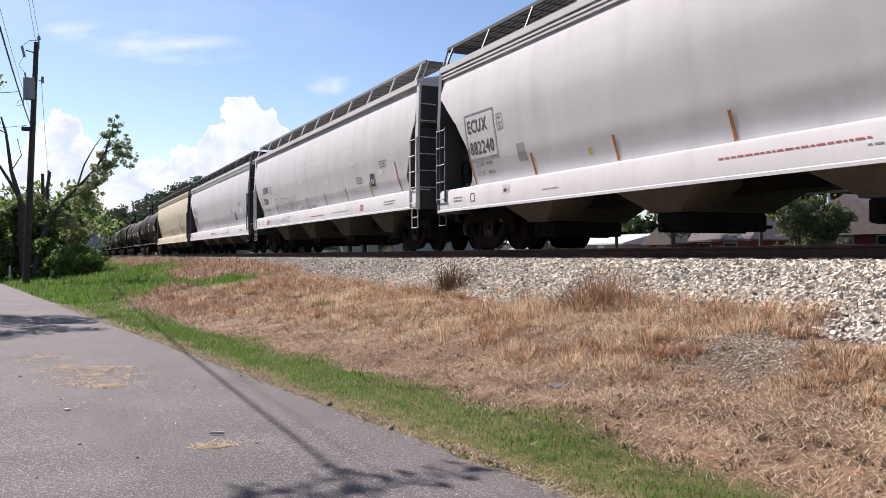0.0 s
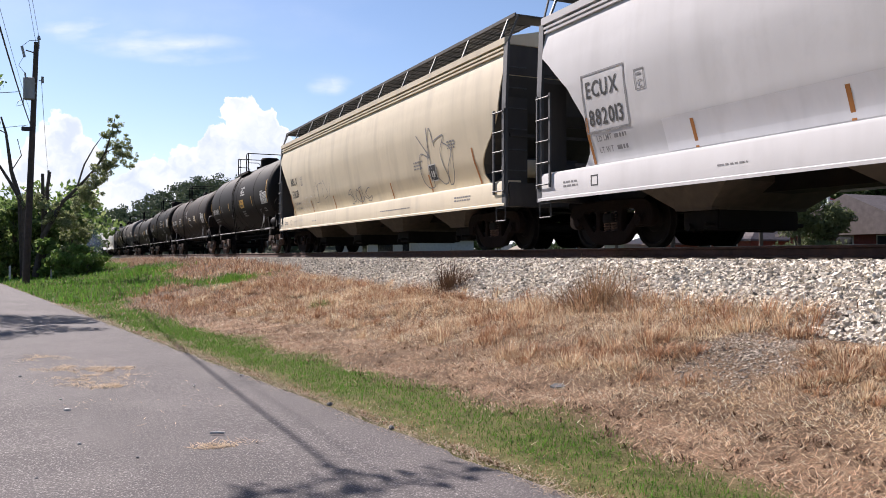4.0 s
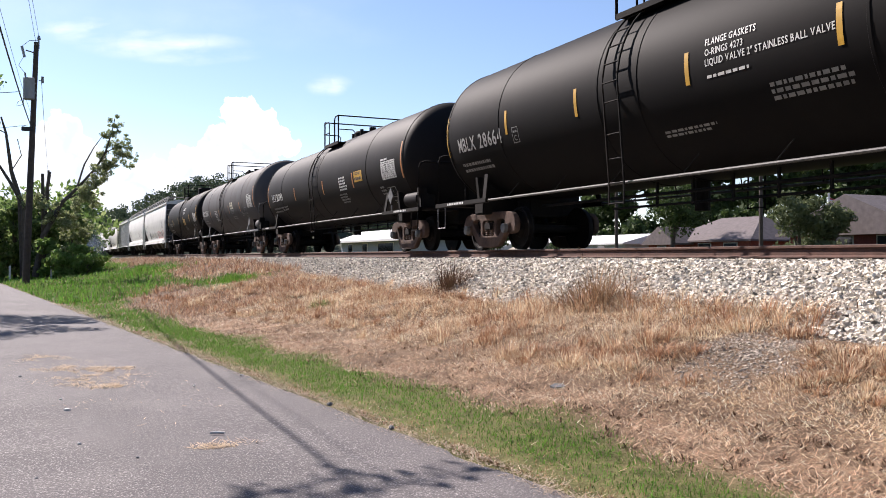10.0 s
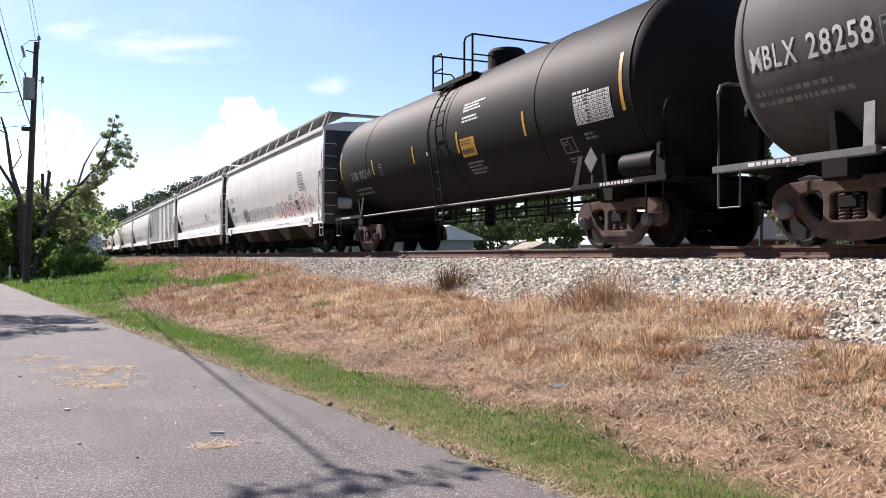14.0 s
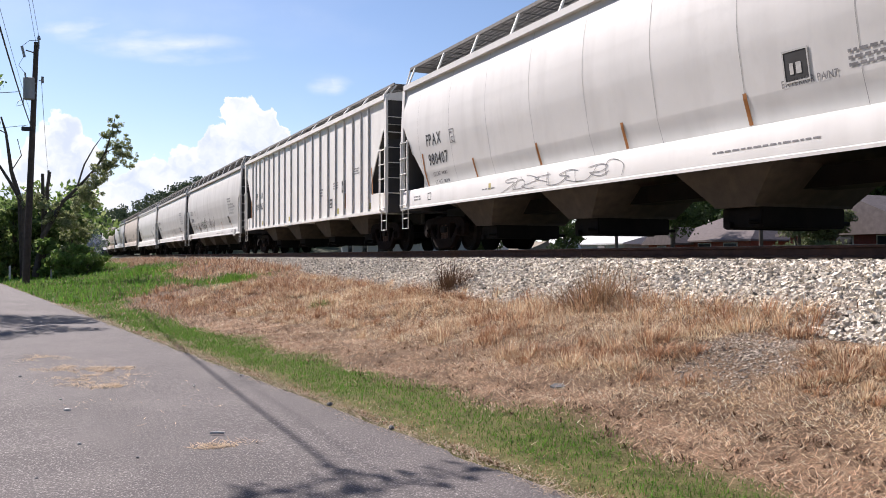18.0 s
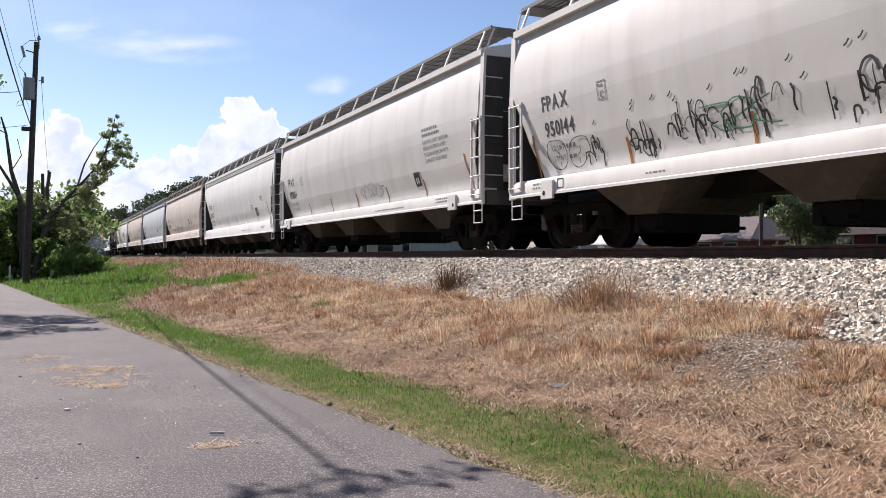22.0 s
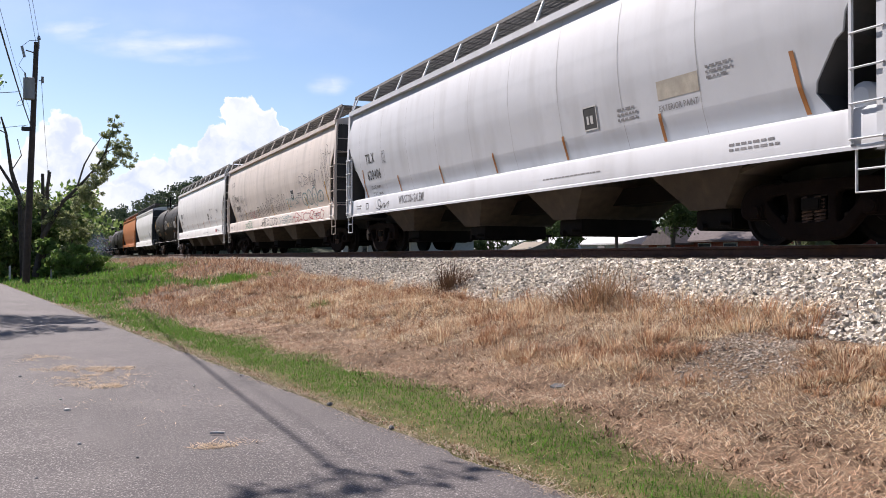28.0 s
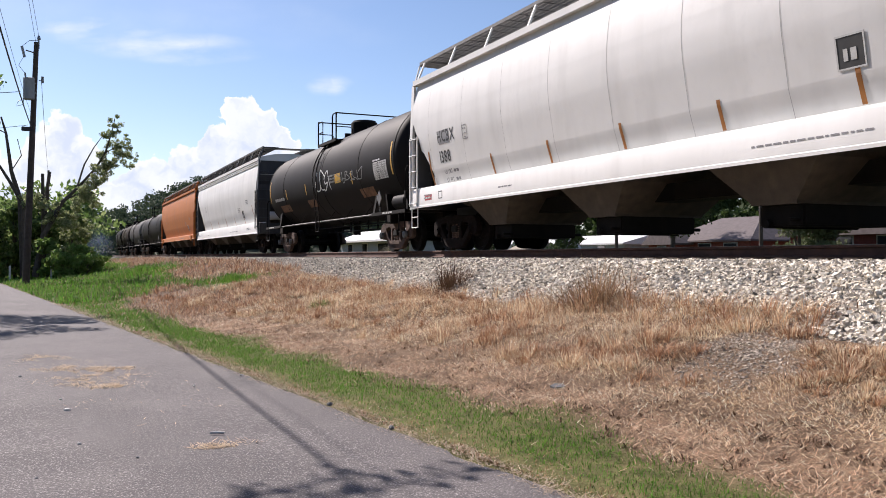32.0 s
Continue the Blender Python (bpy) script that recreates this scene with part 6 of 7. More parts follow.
M["chalk_stone"] = material("chalk_stone", (0.72, 0.70, 0.66), rough=0.9, vary=0.2)
M["slate"] = material("slate", (0.17, 0.175, 0.18), rough=0.8, vary=0.2)
for x, y, r, t in ((.10, 7.96, .030, "chalk_stone"), (.16, 6.5, .018, "chalk_stone"), (-.35, 10.4, .022, "slate"), (.05, 8.6, .014, "chalk_stone"), (1.3, 8.9, .012, "chalk_stone"), (.5, 5.9, .012, "slate"), (2.25, 7.3, .03, "slate"), (2.38, 6.1, .028, "slate"), (1.9, 9.5, .02, "chalk_stone"), (-.1, 5.6, .014, "slate")):
    pebble(x, y, r, t)
mb = Mesh().tube([(1.16, 6.42, .022), (1.10, 6.45, .026), (1.06, 6.46, .022)], .010, 6)
tagged(part("stick", mb, M["chalk_stone"]), "short pale broken stick on the asphalt", "stick")
mb = Mesh()
mb.plate([(-.10, -.06, -.01), (.08, -.07, .0), (.11, .03, .02), (-.01, .07, .025), (-.11, .04, .01)], .03, (0, 0, 1))
ob = tagged(part("flat_rock", mb, M["slate"]), "flat grey rock lying in the dead grass", "rock")
ob.location = (4.13, 6.45, land(4.13, 6.45) - .01)
ob.scale = (.62, .62, .7)


# ---------------------------------------------------------------- trees
def leaf_cloud(name, centres, n, size, mat, flat=.75, seed=3):
    """Leaves in uneven clumps: centres lists (x, y, z, radius)."""
    g = np.random.default_rng(seed)
    c = np.array(centres, float)
    w = c[:, 3] ** 2.2
    k = g.choice(len(c), n, p=w / w.sum())
    d = g.normal(size=(n, 3))
    d /= np.linalg.norm(d, axis=1)[:, None]
    r = c[k, 3] * g.uniform(.25, 1.0, n) ** .55 * (1 + .35 * np.sin(d[:, 0] * 5 + k) * np.sin(d[:, 2] * 4 + 2 * k))
    p = c[k, :3] + d * r[:, None] * np.array([1, 1, flat])
    a = g.normal(size=(n, 3))
    a /= np.linalg.norm(a, axis=1)[:, None]
    b = np.cross(a, g.normal(size=(n, 3)))
    b /= np.linalg.norm(b, axis=1)[:, None]
    s = size * g.uniform(.55, 1.3, n)[:, None]
    v = np.stack([p - a * s, p + b * s * .5, p + a * s, p - b * s * .5], 1).reshape(-1, 3)
    f = np.arange(n)[:, None] * 4 + np.array([[0, 1, 2, 3]])
    return big_mesh(name, v, f, mat)


def tree(x, y, base, trunk, limbs, centres, n, size, label, leaf="leaf", seed=3, name="tree", flat=.75):
    """trunk: points and radii; limbs: lists of points with one thick radius; all in the tree's own space."""
    t = tagged(new(name), label, name)
    t.location = (x, y, base)
    mb = Mesh()
    mb.tube([p[:3] for p in trunk], [p[3] for p in trunk], 10)
    tr = part("trunk", mb, M["bark"], t, smooth=True)
    for pts, r in limbs:
        m2 = Mesh().tube(pts, [r * (1 - .75 * i / (len(pts) - 1)) for i in range(len(pts))], 7)
        part("limb", m2, M["bark"], tr, smooth=True)
    if n:
        part("crown", leaf_cloud("crown", centres, n, size, M[leaf], flat, seed), None, t)
    return t


def round_tree(x, y, h, r, n, size, label, leaf="leaf", seed=1, trunk_share=.35, name="tree"):
    rr = random.Random(seed)
    zt = h * trunk_share
    cs, limbs = [], []
    for i in range(int(9 + r * 2)):
        a, q = rr.uniform(0, 6.28), r * rr.uniform(.1, .8)
        z = zt + (h - zt) * rr.uniform(.05, .88)
        cs.append((q * math.cos(a), q * math.sin(a), z, r * rr.uniform(.25, .48)))
    for c in cs[:7]:
        limbs.append(([(0, 0, zt * rr.uniform(.6, 1)), (c[0] * .4, c[1] * .4, (zt + c[2]) / 2), c[:3]], .04 * h / 3))
    return tree(x, y, land(x, y) - .05, [(0, 0, 0, .035 * h), (.05, 0, zt, .026 * h), (0, .1, h * .8, .008 * h)], limbs, cs, n, size, label, leaf, seed, name)


# leaning tree beside the track
def frayed(clumps, seed, parts=6, share=.36):
    """Breaks leaf clumps into loose sprays."""
    rr = random.Random(seed)
    out = []
    for x, y, z, r in clumps:
        for k in range(parts):
            a, b, q = rr.uniform(0, 6.28), rr.uniform(-1.2, 1.2), r * rr.uniform(.35, 1.0)
            out.append((x + q * math.cos(a) * math.cos(b), y + q * math.sin(a) * math.cos(b), z + q * math.sin(b) - .1 * r, r * share * rr.uniform(.6, 1.2)))
    return out


LEANING = [(4.05, 0, 9.0, .50), (3.95, 0, 8.3, .45), (3.75, 0, 7.8, .65), (4.25, 0, 7.35, .7), (4.75, .1, 6.95, .55), (5.1, 0, 7.0, .35), (3.7, 0, 6.7, .7), (3.2, 0, 6.1, .6), (4.0, .2, 6.3, .6), (2.6, -.2, 4.9, .75), (3.1, -.2, 5.2, .6), (2.4, 0, 3.9, .8), (2.6, 0, 3.0, .65), (1.6, 0, 3.2, .8), (1.0, 0, 3.4, .8), (1.8, 0, 2.0, .7), (-.3, .3, 4.4, .7), (.5, .2, 4.0, .8), (4.6, 0, 7.9, .4), (3.4, 0, 5.6, .6)]
tree(-1.0, 52, .2, [(0, 0, 0, .20), (.4, 0, 2.3, .15), (1.35, 0, 4.2, .11), (2.2, 0, 5.1, .085), (3.1, 0, 6.2, .065), (3.6, 0, 7.1, .055), (3.95, 0, 8.3, .035), (4.15, 0, 9.3, .015)],
     [([(2.1, 0, 5.0), (2.5, .2, 6.4), (3.0, .2, 7.4), (3.6, .2, 8.3)], .06), ([(1.6, 0, 4.4), (2.6, -.3, 4.9), (3.3, -.3, 4.6)], .05), ([(3.1, 0, 6.2), (4.2, 0, 6.8), (5.0, 0, 7.0)], .04), ([(1.0, 0, 3.5), (.2, .3, 4.4), (-.8, .4, 5.0)], .07), ([(3.6, 0, 7.1), (4.3, .2, 7.6), (4.8, .2, 7.5)], .03), ([(2.2, 0, 5.1), (2.9, 0, 4.4), (3.0, 0, 3.4)], .03)],
     frayed(LEANING, 4, 9, .36), 21000, .060, "leaning broken tree with thin leafy branches", "pale_leaf", seed=5)
# dead stems and shrubs round the bend of the road
for pts, r in (([(-1.6, 52.5, 0), (-1.76, 52.5, 4.4), (-2.23, 52.5, 6.1), (-2.5, 52.5, 8.2), (-2.75, 52.5, 9.1)], .17), ([(-1.5, 52.2, 0), (-1.62, 52.2, 4.2), (-2.3, 52.2, 5.5), (-3.0, 52.2, 6.7)], .14), ([(-.6, 52.8, 0), (-.63, 52.8, 4.5), (-.66, 52.8, 6.05)], .12), ([(-.5, 53, 0), (-.5, 53, 4.4), (-.3, 53, 6.2)], .13)):
    mb = Mesh().tube(pts, [r, r * .9, r * .6, r * .4, r * .25][:len(pts)] if len(pts) > 3 else [r, r * .8, r * .7], 8)
    if len(pts) > 4:
        mb.tube([pts[2], (pts[2][0] + .5, pts[2][1], pts[2][2] + .9), (pts[2][0] + .3, pts[2][1], pts[2][2] + 1.8)], .03, 5)
        mb.tube([pts[3], (pts[3][0] - .4, pts[3][1], pts[3][2] + .2)], .03, 5)
    tagged(part("dead_trunk", mb, M["bark"], smooth=True), "bare broken trunk standing among shrubs", "dead tree")
for i, (x, y, h, r, n, s, lf) in enumerate((
        (-5.2, 54, 5.0, 2.0, 6000, .12, "leaf"), (-3.6, 55, 4.6, 1.7, 6000, .12, "leaf"), (-2.2, 56, 5.0, 1.7, 6000, .12, "leaf"), (-.9, 55, 4.9, 1.6, 6500, .12, "leaf"), (.3, 57, 4.4, 1.5, 5000, .12, "leaf"), (-7.5, 56, 5.6, 2.4, 5000, .13, "leaf"),
        (1.0, 60, 4.0, 1.3, 3500, .12, "leaf"), (-.4, 51.5, 2.4, .9, 3500, .10, "leaf_bright"), (-3.2, 53, 2.0, 1.1, 3000, .10, "leaf_bright"), (.6, 53.2, 2.6, .8, 3000, .10, "leaf"))):
    round_tree(x, y, h, r, n, s, "dense green shrub beside the bend of the road", lf, seed=20 + i, trunk_share=.08, name="shrub")
for i, (x, y, h, r) in enumerate(((.9, 48.5, 1.55, .9), (1.6, 49.5, 1.6, .9), (.3, 49.0, 1.5, .8), (1.3, 51, 1.75, 1.0), (2.0, 51.0, 1.4, .7), (.0, 50.0, 1.7, .8))):
    round_tree(x, y, h, r, 3000, .07, "low bright green bush on the bank", "leaf_bright", seed=50 + i, trunk_share=.05, name="shrub")
for i, (x, y, h, r) in enumerate(((-14, 70, 9, 4), (-8, 74, 8.5, 3.6), (-3.5, 72, 6.0, 2.6), (-20, 66, 9, 4), (-1, 84, 6.5, 2.6), (-12, 90, 10, 4), (2.2, 96, 6.0, 2.2), (-6, 98, 8, 3.4), (-27, 80, 11, 5), (-34, 66, 11, 5))):
    round_tree(x, y, h, r, 3500, .26, "dark green tree behind the roadside shrubs", "leaf", seed=70 + i, trunk_share=.12)


def roadside_tree(x, y, clumps, n, seed, label):
    """A tree beyond the road's edge with branches that reach over it."""
    limbs = [([(0, 0, 3.2), ((c[0] - x) * .5, (c[1] - y) * .5, 3.4 + (c[2] - 3.4) * .6), (c[0] - x, c[1] - y, c[2])], .035) for c in clumps]
    rr = random.Random(seed)
    cs = [(c[0] - x, c[1] - y, c[2], c[3]) for c in clumps] + [(rr.uniform(-2, .6), rr.uniform(-2, 2), rr.uniform(5.5, 9), rr.uniform(.7, 1.2)) for k in range(9)]
    tree(x, y, 0, [(0, 0, 0, .24), (.1, 0, 3, .19), (0, .1, 6, .12), (0, 0, 8.5, .03)], limbs, cs, n, .08, label, "leaf", seed)


roadside_tree(-5.2, 29.0, [(-1.75, 25.0, 5.1, .45), (-2.4, 25.8, 5.6, .6), (-2.0, 26.4, 5.5, .5), (-3.2, 26.6, 6.2, .7), (-2.9, 28.3, 6.6, .7), (-3.6, 27.6, 5.2, .6), (-1.7, 27.9, 6.5, .35), (-4.0, 25.0, 5.6, .6), (-1.75, 23.2, 5.2, .4), (-2.4, 23.4, 5.4, .5), (-3.2, 23.2, 5.6, .5), (-2.6, 24.2, 5.5, .5)], 10000, 91, "leafy tree at the road's far side")
roadside_tree(-6.2, 7.6, [(-1.55, 12.1, 6.0, .24), (-1.2, 11.98, 6.05, .22), (-.95, 12.15, 5.95, .24), (-.6, 12.0, 6.0, .2), (-.3, 12.05, 5.9, .18), (-.05, 12.0, 5.9, .15), (-2.9, 12.2, 6.0, .3), (-.85, 12.4, 6.05, .12)], 5200, 92, "leafy tree with a branch over the road")


# ---------------------------------------------------------------- poles and wires
def utility_pole(x, y, h, lean, label, gear=True):
    t = tagged(new("utility_pole"), label, "utility pole", "poles along the road")
    t.location = (x, y, 0)
    part("pole", Mesh().tube([(0, 0, -.3), (lean * .5, 0, h * .5), (lean, 0, h)], [.17, .14, .11], 14), M["pole_wood"], t, smooth=True)
    if gear:
        part("transformer", Mesh().tube([(lean - .31, -.10, 8.70), (lean - .31, -.10, 8.74), (lean - .31, -.10, 9.62), (lean - .31, -.10, 9.70), (lean - .31, -.10, 9.72)], [.20, .25, .25, .26, .22], 18), M["galvanised"], t, "grey can transformer", True)
        part("transformer_bracket", Mesh().box(lean - .2, lean, -.14, -.04, 9.0, 9.06).box(lean - .2, lean, -.14, -.04, 9.45, 9.51), M["galvanised"], t)
        part("bushing", Mesh().tube([(lean - .45, -.1, 9.72), (lean - .48, -.1, 9.95)], .04, 8), M["ink_grey"], t)
        part("top_pin", Mesh().box(lean + .05, lean + .13, -.05, .05, h - .3, h + .18).tube([(lean + .1, 0, h + .15), (lean + .1, 0, h + .32)], [.09, .05], 10), M["galvanised"], t)
        part("cutout_arm", Mesh().tube([(lean, 0, h - .52), (lean - .45, 0, h - .42)], .03, 6).tube([(lean - .62, 0, h - .25), (lean - .50, 0, h - .75)], .06, 8), M["galvanised"], t)
        part("side_insulator", Mesh().tube([(lean + .1, 0, 9.65), (lean + .26, 0, 9.65)], .02, 6).tube([(lean + .26, 0, 9.55), (lean + .26, 0, 9.85)], .06, 8), M["ink_grey"], t)
        part("jumper", Mesh().tube([(lean - .50, -.1, 9.95), (lean - .75, 0, 10.3), (lean - .55, 0, h - .75)], .012, 5).tube([(lean - .62, 0, h - .25), (lean - .3, 0, h + .05), (lean + .1, 0, h + .1)], .012, 5), M["cable_black"], t)
        part("drop_lead", Mesh().tube([(lean - .3, -.1, 8.9), (lean - .75, -.1, 8.6), (lean - .85, -.1, 8.35), (lean - .55, -.1, 8.45), (lean - .5, -.1, 9.0)], .018, 5), M["cable_black"], t)
        part("cable_clamp", Mesh().box(-.2, lean * .66, -.18, -.05, 7.22, 7.42, .02), M["cable_black"], t)
    return t


utility_pole(-1.25, 43.9, 11.45, .42, "tall dark wooden pole with a grey transformer")
utility_pole(-1.6, -14.0, 11.0, .2, "tall dark wooden pole beside the road", False)
utility_pole(-.8, 104.0, 11.0, .1, "tall dark wooden pole among the trees", False)


def wire(a, b, sag, r, label):
    pts = [Vector(a).lerp(Vector(b), i / 24) - Vector((0, 0, sag * 4 * (i / 24) * (1 - i / 24))) for i in range(25)]
    tagged(part("overhead_wire", Mesh().tube(pts, r, 6), M["cable_black"]), label, "wire", "wires of the pole line")


wire((-1.0, 43.75, 7.32), (-1.45, -14, 7.35), .75, .021, "thick black cable sagging between poles")
wire((-1.0, 43.75, 7.9), (-1.55, -14, 8.3), .9, .006, "thin black wire between poles")
wire((-.73, 43.9, 11.75), (-1.4, -14, 11.2), 1.0, .008, "thin bare wire at the pole tops")
wire((-.62, 43.9, 9.75), (-.5, 104, 9.6), 1.2, .010, "thin bare wire running on past the trees")
wire((-.83, 43.9, 11.3), (-1.2, -14, 10.9), 1.1, .008, "thin bare wire below the pole top")
wire((-1.5, 43.8, 9.05), (-14, 36, 7.6), .5, .016, "black service cable to a house")
wire((-1.2, 43.8, 7.5), (-12, 40, 6.4), .4, .012, "black service cable leaving the pole")
for x, y in ((-2.17, 50), (-.19, 50)):
    mb = Mesh().box(-.05, .05, -.05, .05, -.1, .82, .012)
    ob = tagged(part("marker_post", mb, M["ink_white"]), "short white post in the roadside grass", "post", "posts by the road")
    ob.location = (x, y, 0.02)


# ---------------------------------------------------------------- houses beyond the track
M["white_roof"] = material("white_roof", (0.78, 0.78, 0.77), rough=0.5, vary=0.05)
M["shingle"] = material("shingle", (0.14, 0.115, 0.115), rough=0.9, vary=0.2, scale=3, bump=0.3)
M["brick_red"] = material("brick_red", (0.25, 0.07, 0.05), rough=0.9, vary=0.25, scale=4)
M["barn_red"] = material("barn_red", (0.20, 0.045, 0.04), rough=0.85, vary=0.2)
M["siding_blue"] = material("siding_blue", (0.32, 0.37, 0.40), rough=0.7, vary=0.1)
M["siding_tan"] = material("siding_tan", (0.30, 0.25, 0.19), rough=0.8, vary=0.1)
M["glass_dark"] = material("glass_dark", (0.03, 0.035, 0.04), rough=0.1, vary=0.1, bump=0)
M["fence_wood"] = material("fence_wood", (0.17, 0.14, 0.12), rough=0.9, vary=0.25)


def house(x0, x1, y0, y1, eave, ridge, wall, roof, label, windows=(), hip=0.0, along="y", over=.45, name="house"):
    """Walls and a pitched roof; windows: (y, z, width, height) on the side towards the track."""
    h = tagged(new(name), label, name)
    z0 = land((x0 + x1) / 2, (y0 + y1) / 2)
    mb = Mesh().box(x0, x1, y0, y1, z0 - .2, eave)
    if along == "x":
        ym = (y0 + y1) / 2
        for x in (x0, x1 - .1):
            mb.plate([(x, y0, eave), (x, y1, eave), (x, ym, ridge - .15)], .1, (1, 0, 0))
    elif not hip:
        xm = (x0 + x1) / 2
        for y in (y0, y1 - .1):
            mb.plate([(x0, y, eave), (x1, y, eave), (xm, y, ridge - .15)], .1, (0, 1, 0))
    part("wall", mb, M[wall], h)
    o = over
    if along == "y":
        xm = (x0 + x1) / 2
        a = [(x0 - o, y0 - o, eave - .05), (x1 + o, y0 - o, eave - .05), (x1 + o, y1 + o, eave - .05), (x0 - o, y1 + o, eave - .05)]
        r0, r1 = (xm, y0 - o + hip, ridge), (xm, y1 + o - hip, ridge)
    else:
        ym = (y0 + y1) / 2
        a = [(x0 - o, y1 + o, eave - .05), (x0 - o, y0 - o, eave - .05), (x1 + o, y0 - o, eave - .05), (x1 + o, y1 + o, eave - .05)]
        r0, r1 = (x0 - o + hip, ym, ridge), (x1 + o - hip, ym, ridge)
    v = a + [r0, r1] + [(p[0], p[1], p[2] - .14) for p in a]
    mb = Mesh().add(v, [(0, 1, 4), (1, 2, 5, 4), (2, 3, 5), (3, 0, 4, 5), (6, 7, 1, 0), (7, 8, 2, 1), (8, 9, 3, 2), (9, 6, 0, 3), (9, 8, 7, 6)])
    part("roof", mb, M[roof], h)
    for y, z, w, hh in windows:
        win = part("window", Mesh().box(x0 - .05, x0 + .02, y - w / 2 - .08, y + w / 2 + .08, z - .08, z + hh + .08), M["ink_white"], h)
        part("pane", Mesh().box(x0 - .07, x0 - .045, y - w / 2, y + w / 2, z, z + hh), M["glass_dark"], win)
    return h


house(22, 26, 51.2, 68, 2.65, 3.45, "siding_blue", "white_roof", "pale blue mobile home with a white roof", [(53.5, 1.3, 1.2, 1.0), (57.5, 1.3, 3.0, 1.0), (62, 1.3, 1.0, 1.0), (65.5, 1.3, 1.0, 1.0)], name="mobile_home")
house(50, 57, 66.4, 86.5, 2.7, 3.6, "siding_blue", "white_roof", "long low building with a bright white metal roof", [(70, 1.4, 1.2, 1.0), (76, 1.4, 1.2, 1.0), (82, 1.4, 1.2, 1.0)], name="shed")
house(55, 62, 67.2, 75, 2.6, 3.8, "siding_tan", "shingle", "tan house with a brown shingle roof", [(70, 1.2, 1.4, 1.2)])
house(50, 58, 50.0, 60.2, 2.75, 4.75, "brick_red", "shingle", "red brick house with a grey hipped roof", [(52.2, 1.2, 1.4, 1.2), (55.2, 1.2, 1.4, 1.2)], hip=3.2)
house(48.4, 51.5, 57.0, 60.6, 2.55, 3.95, "brick_red", "shingle", "red gabled wing of a house", [(58.8, 1.2, 1.0, 1.0)], along="x")
house(46, 56, 32.5, 42.4, 2.9, 5.3, "barn_red", "shingle", "dark red house with a wide gable", [(38, 1.4, 1.2, 1.2), (35, 1.4, 1.2, 1.2)], along="x", over=.7)
house(40, 47, 74, 90, 2.2, 3.0, "white_roof", "white_roof", "low white building behind trees", [(78, 1.2, 1.2, .8)], name="shed")
house(36, 38.5, 60.5, 63, 1.9, 2.6, "siding_tan", "siding_tan", "small tan garden canopy", name="canopy", over=.6)
house(39, 40.6, 60.0, 61.6, 2.0, 2.8, "ink_white", "ink_white", "small white gabled playhouse", along="x", name="playhouse", over=.15)


def fence():
    f = tagged(new("fence"), "weathered grey board fence before the houses", "fence")
    board = data_of(Mesh().box(-.012, .012, -.07, .07, 0, 1.75, .004), M["fence_wood"], "board")
    for i in range(150):
        b = part("board", board, None, f)
        b.location = (43.5, 33 + i * .165, .2 + random.uniform(-.02, .02))
    for i in range(11):
        part("post", Mesh().box(43.52, 43.62, 33 + i * 2.4, 33.1 + i * 2.4, .0, 1.9), M["fence_wood"], f)


fence()
for x, y, h in ((33.4, 45.1, 6.5), (38.2, 37.4, 7.5)):
    ob = tagged(part("fence_pole", Mesh().tube([(0, 0, 0), (0, 0, h)], [.13, .10], 10), M["pole_wood"], smooth=True), "plain grey wooden pole beyond the track", "pole", "poles beyond the track")
    ob.location = (x, y, .2)
fp = tagged(new("flagpole"), "white flagpole with a small striped flag", "flagpole")
fp.location = (46.1, 39.3, .2)
part("pole", Mesh().tube([(0, 0, 0), (0, 0, 5.3)], .06, 8), M["ink_white"], fp)
fl = Mesh()
for i in range(7):
    fl.add([(.06 + .2 * k, -.1 * k + .05 * math.sin(k * 2), 4.3 + .1 * i + (0 if e == 0 else .1) - .06 * k) for k in range(5) for e in (0, 1)], [(2 * k, 2 * k + 2, 2 * k + 3, 2 * k + 1) for k in range(4)] if i % 2 == 0 else [])
part("flag", fl, M["ink_red"], fp, "red stripes of a flag")
fl = Mesh()
for i in range(7):
    fl.add([(.06 + .2 * k, -.1 * k + .05 * math.sin(k * 2), 4.3 + .1 * i + (0 if e == 0 else .1) - .06 * k) for k in range(5) for e in (0, 1)], [(2 * k, 2 * k + 2, 2 * k + 3, 2 * k + 1) for k in range(4)] if i % 2 else [])
part("flag_stripe", fl, M["ink_white"], fp)

# trees round the houses
for i, (x, y, h, r, n, s, lf, ts) in enumerate((
        (29, 58, 3.6, 2.0, 2600, .13, "yard_leaf", .3), (36.5, 56, 4.2, 1.9, 3000, .13, "yard_leaf", .25), (33, 62, 5.5, 2.6, 2600, .15, "yard_leaf", .3), (46.8, 55.5, 8.0, 3.2, 4000, .16, "yard_leaf", .36), (42.0, 38.0, 5.4, 2.3, 6000, .13, "olive_leaf", .12),
        (43.6, 37.2, 5.0, 1.9, 3500, .14, "olive_leaf", .15), (41, 66, 7.5, 3.2, 3000, .17, "yard_leaf", .35))):
    M.setdefault("olive_leaf", island_material("olive_leaf", [(0.10, 0.13, 0.06), (0.16, 0.19, 0.09), (0.13, 0.16, 0.08)], translucent=.3))
    round_tree(x, y, h, r, n, s, "leafy tree in a yard beyond the track", lf, seed=120 + i, trunk_share=ts)


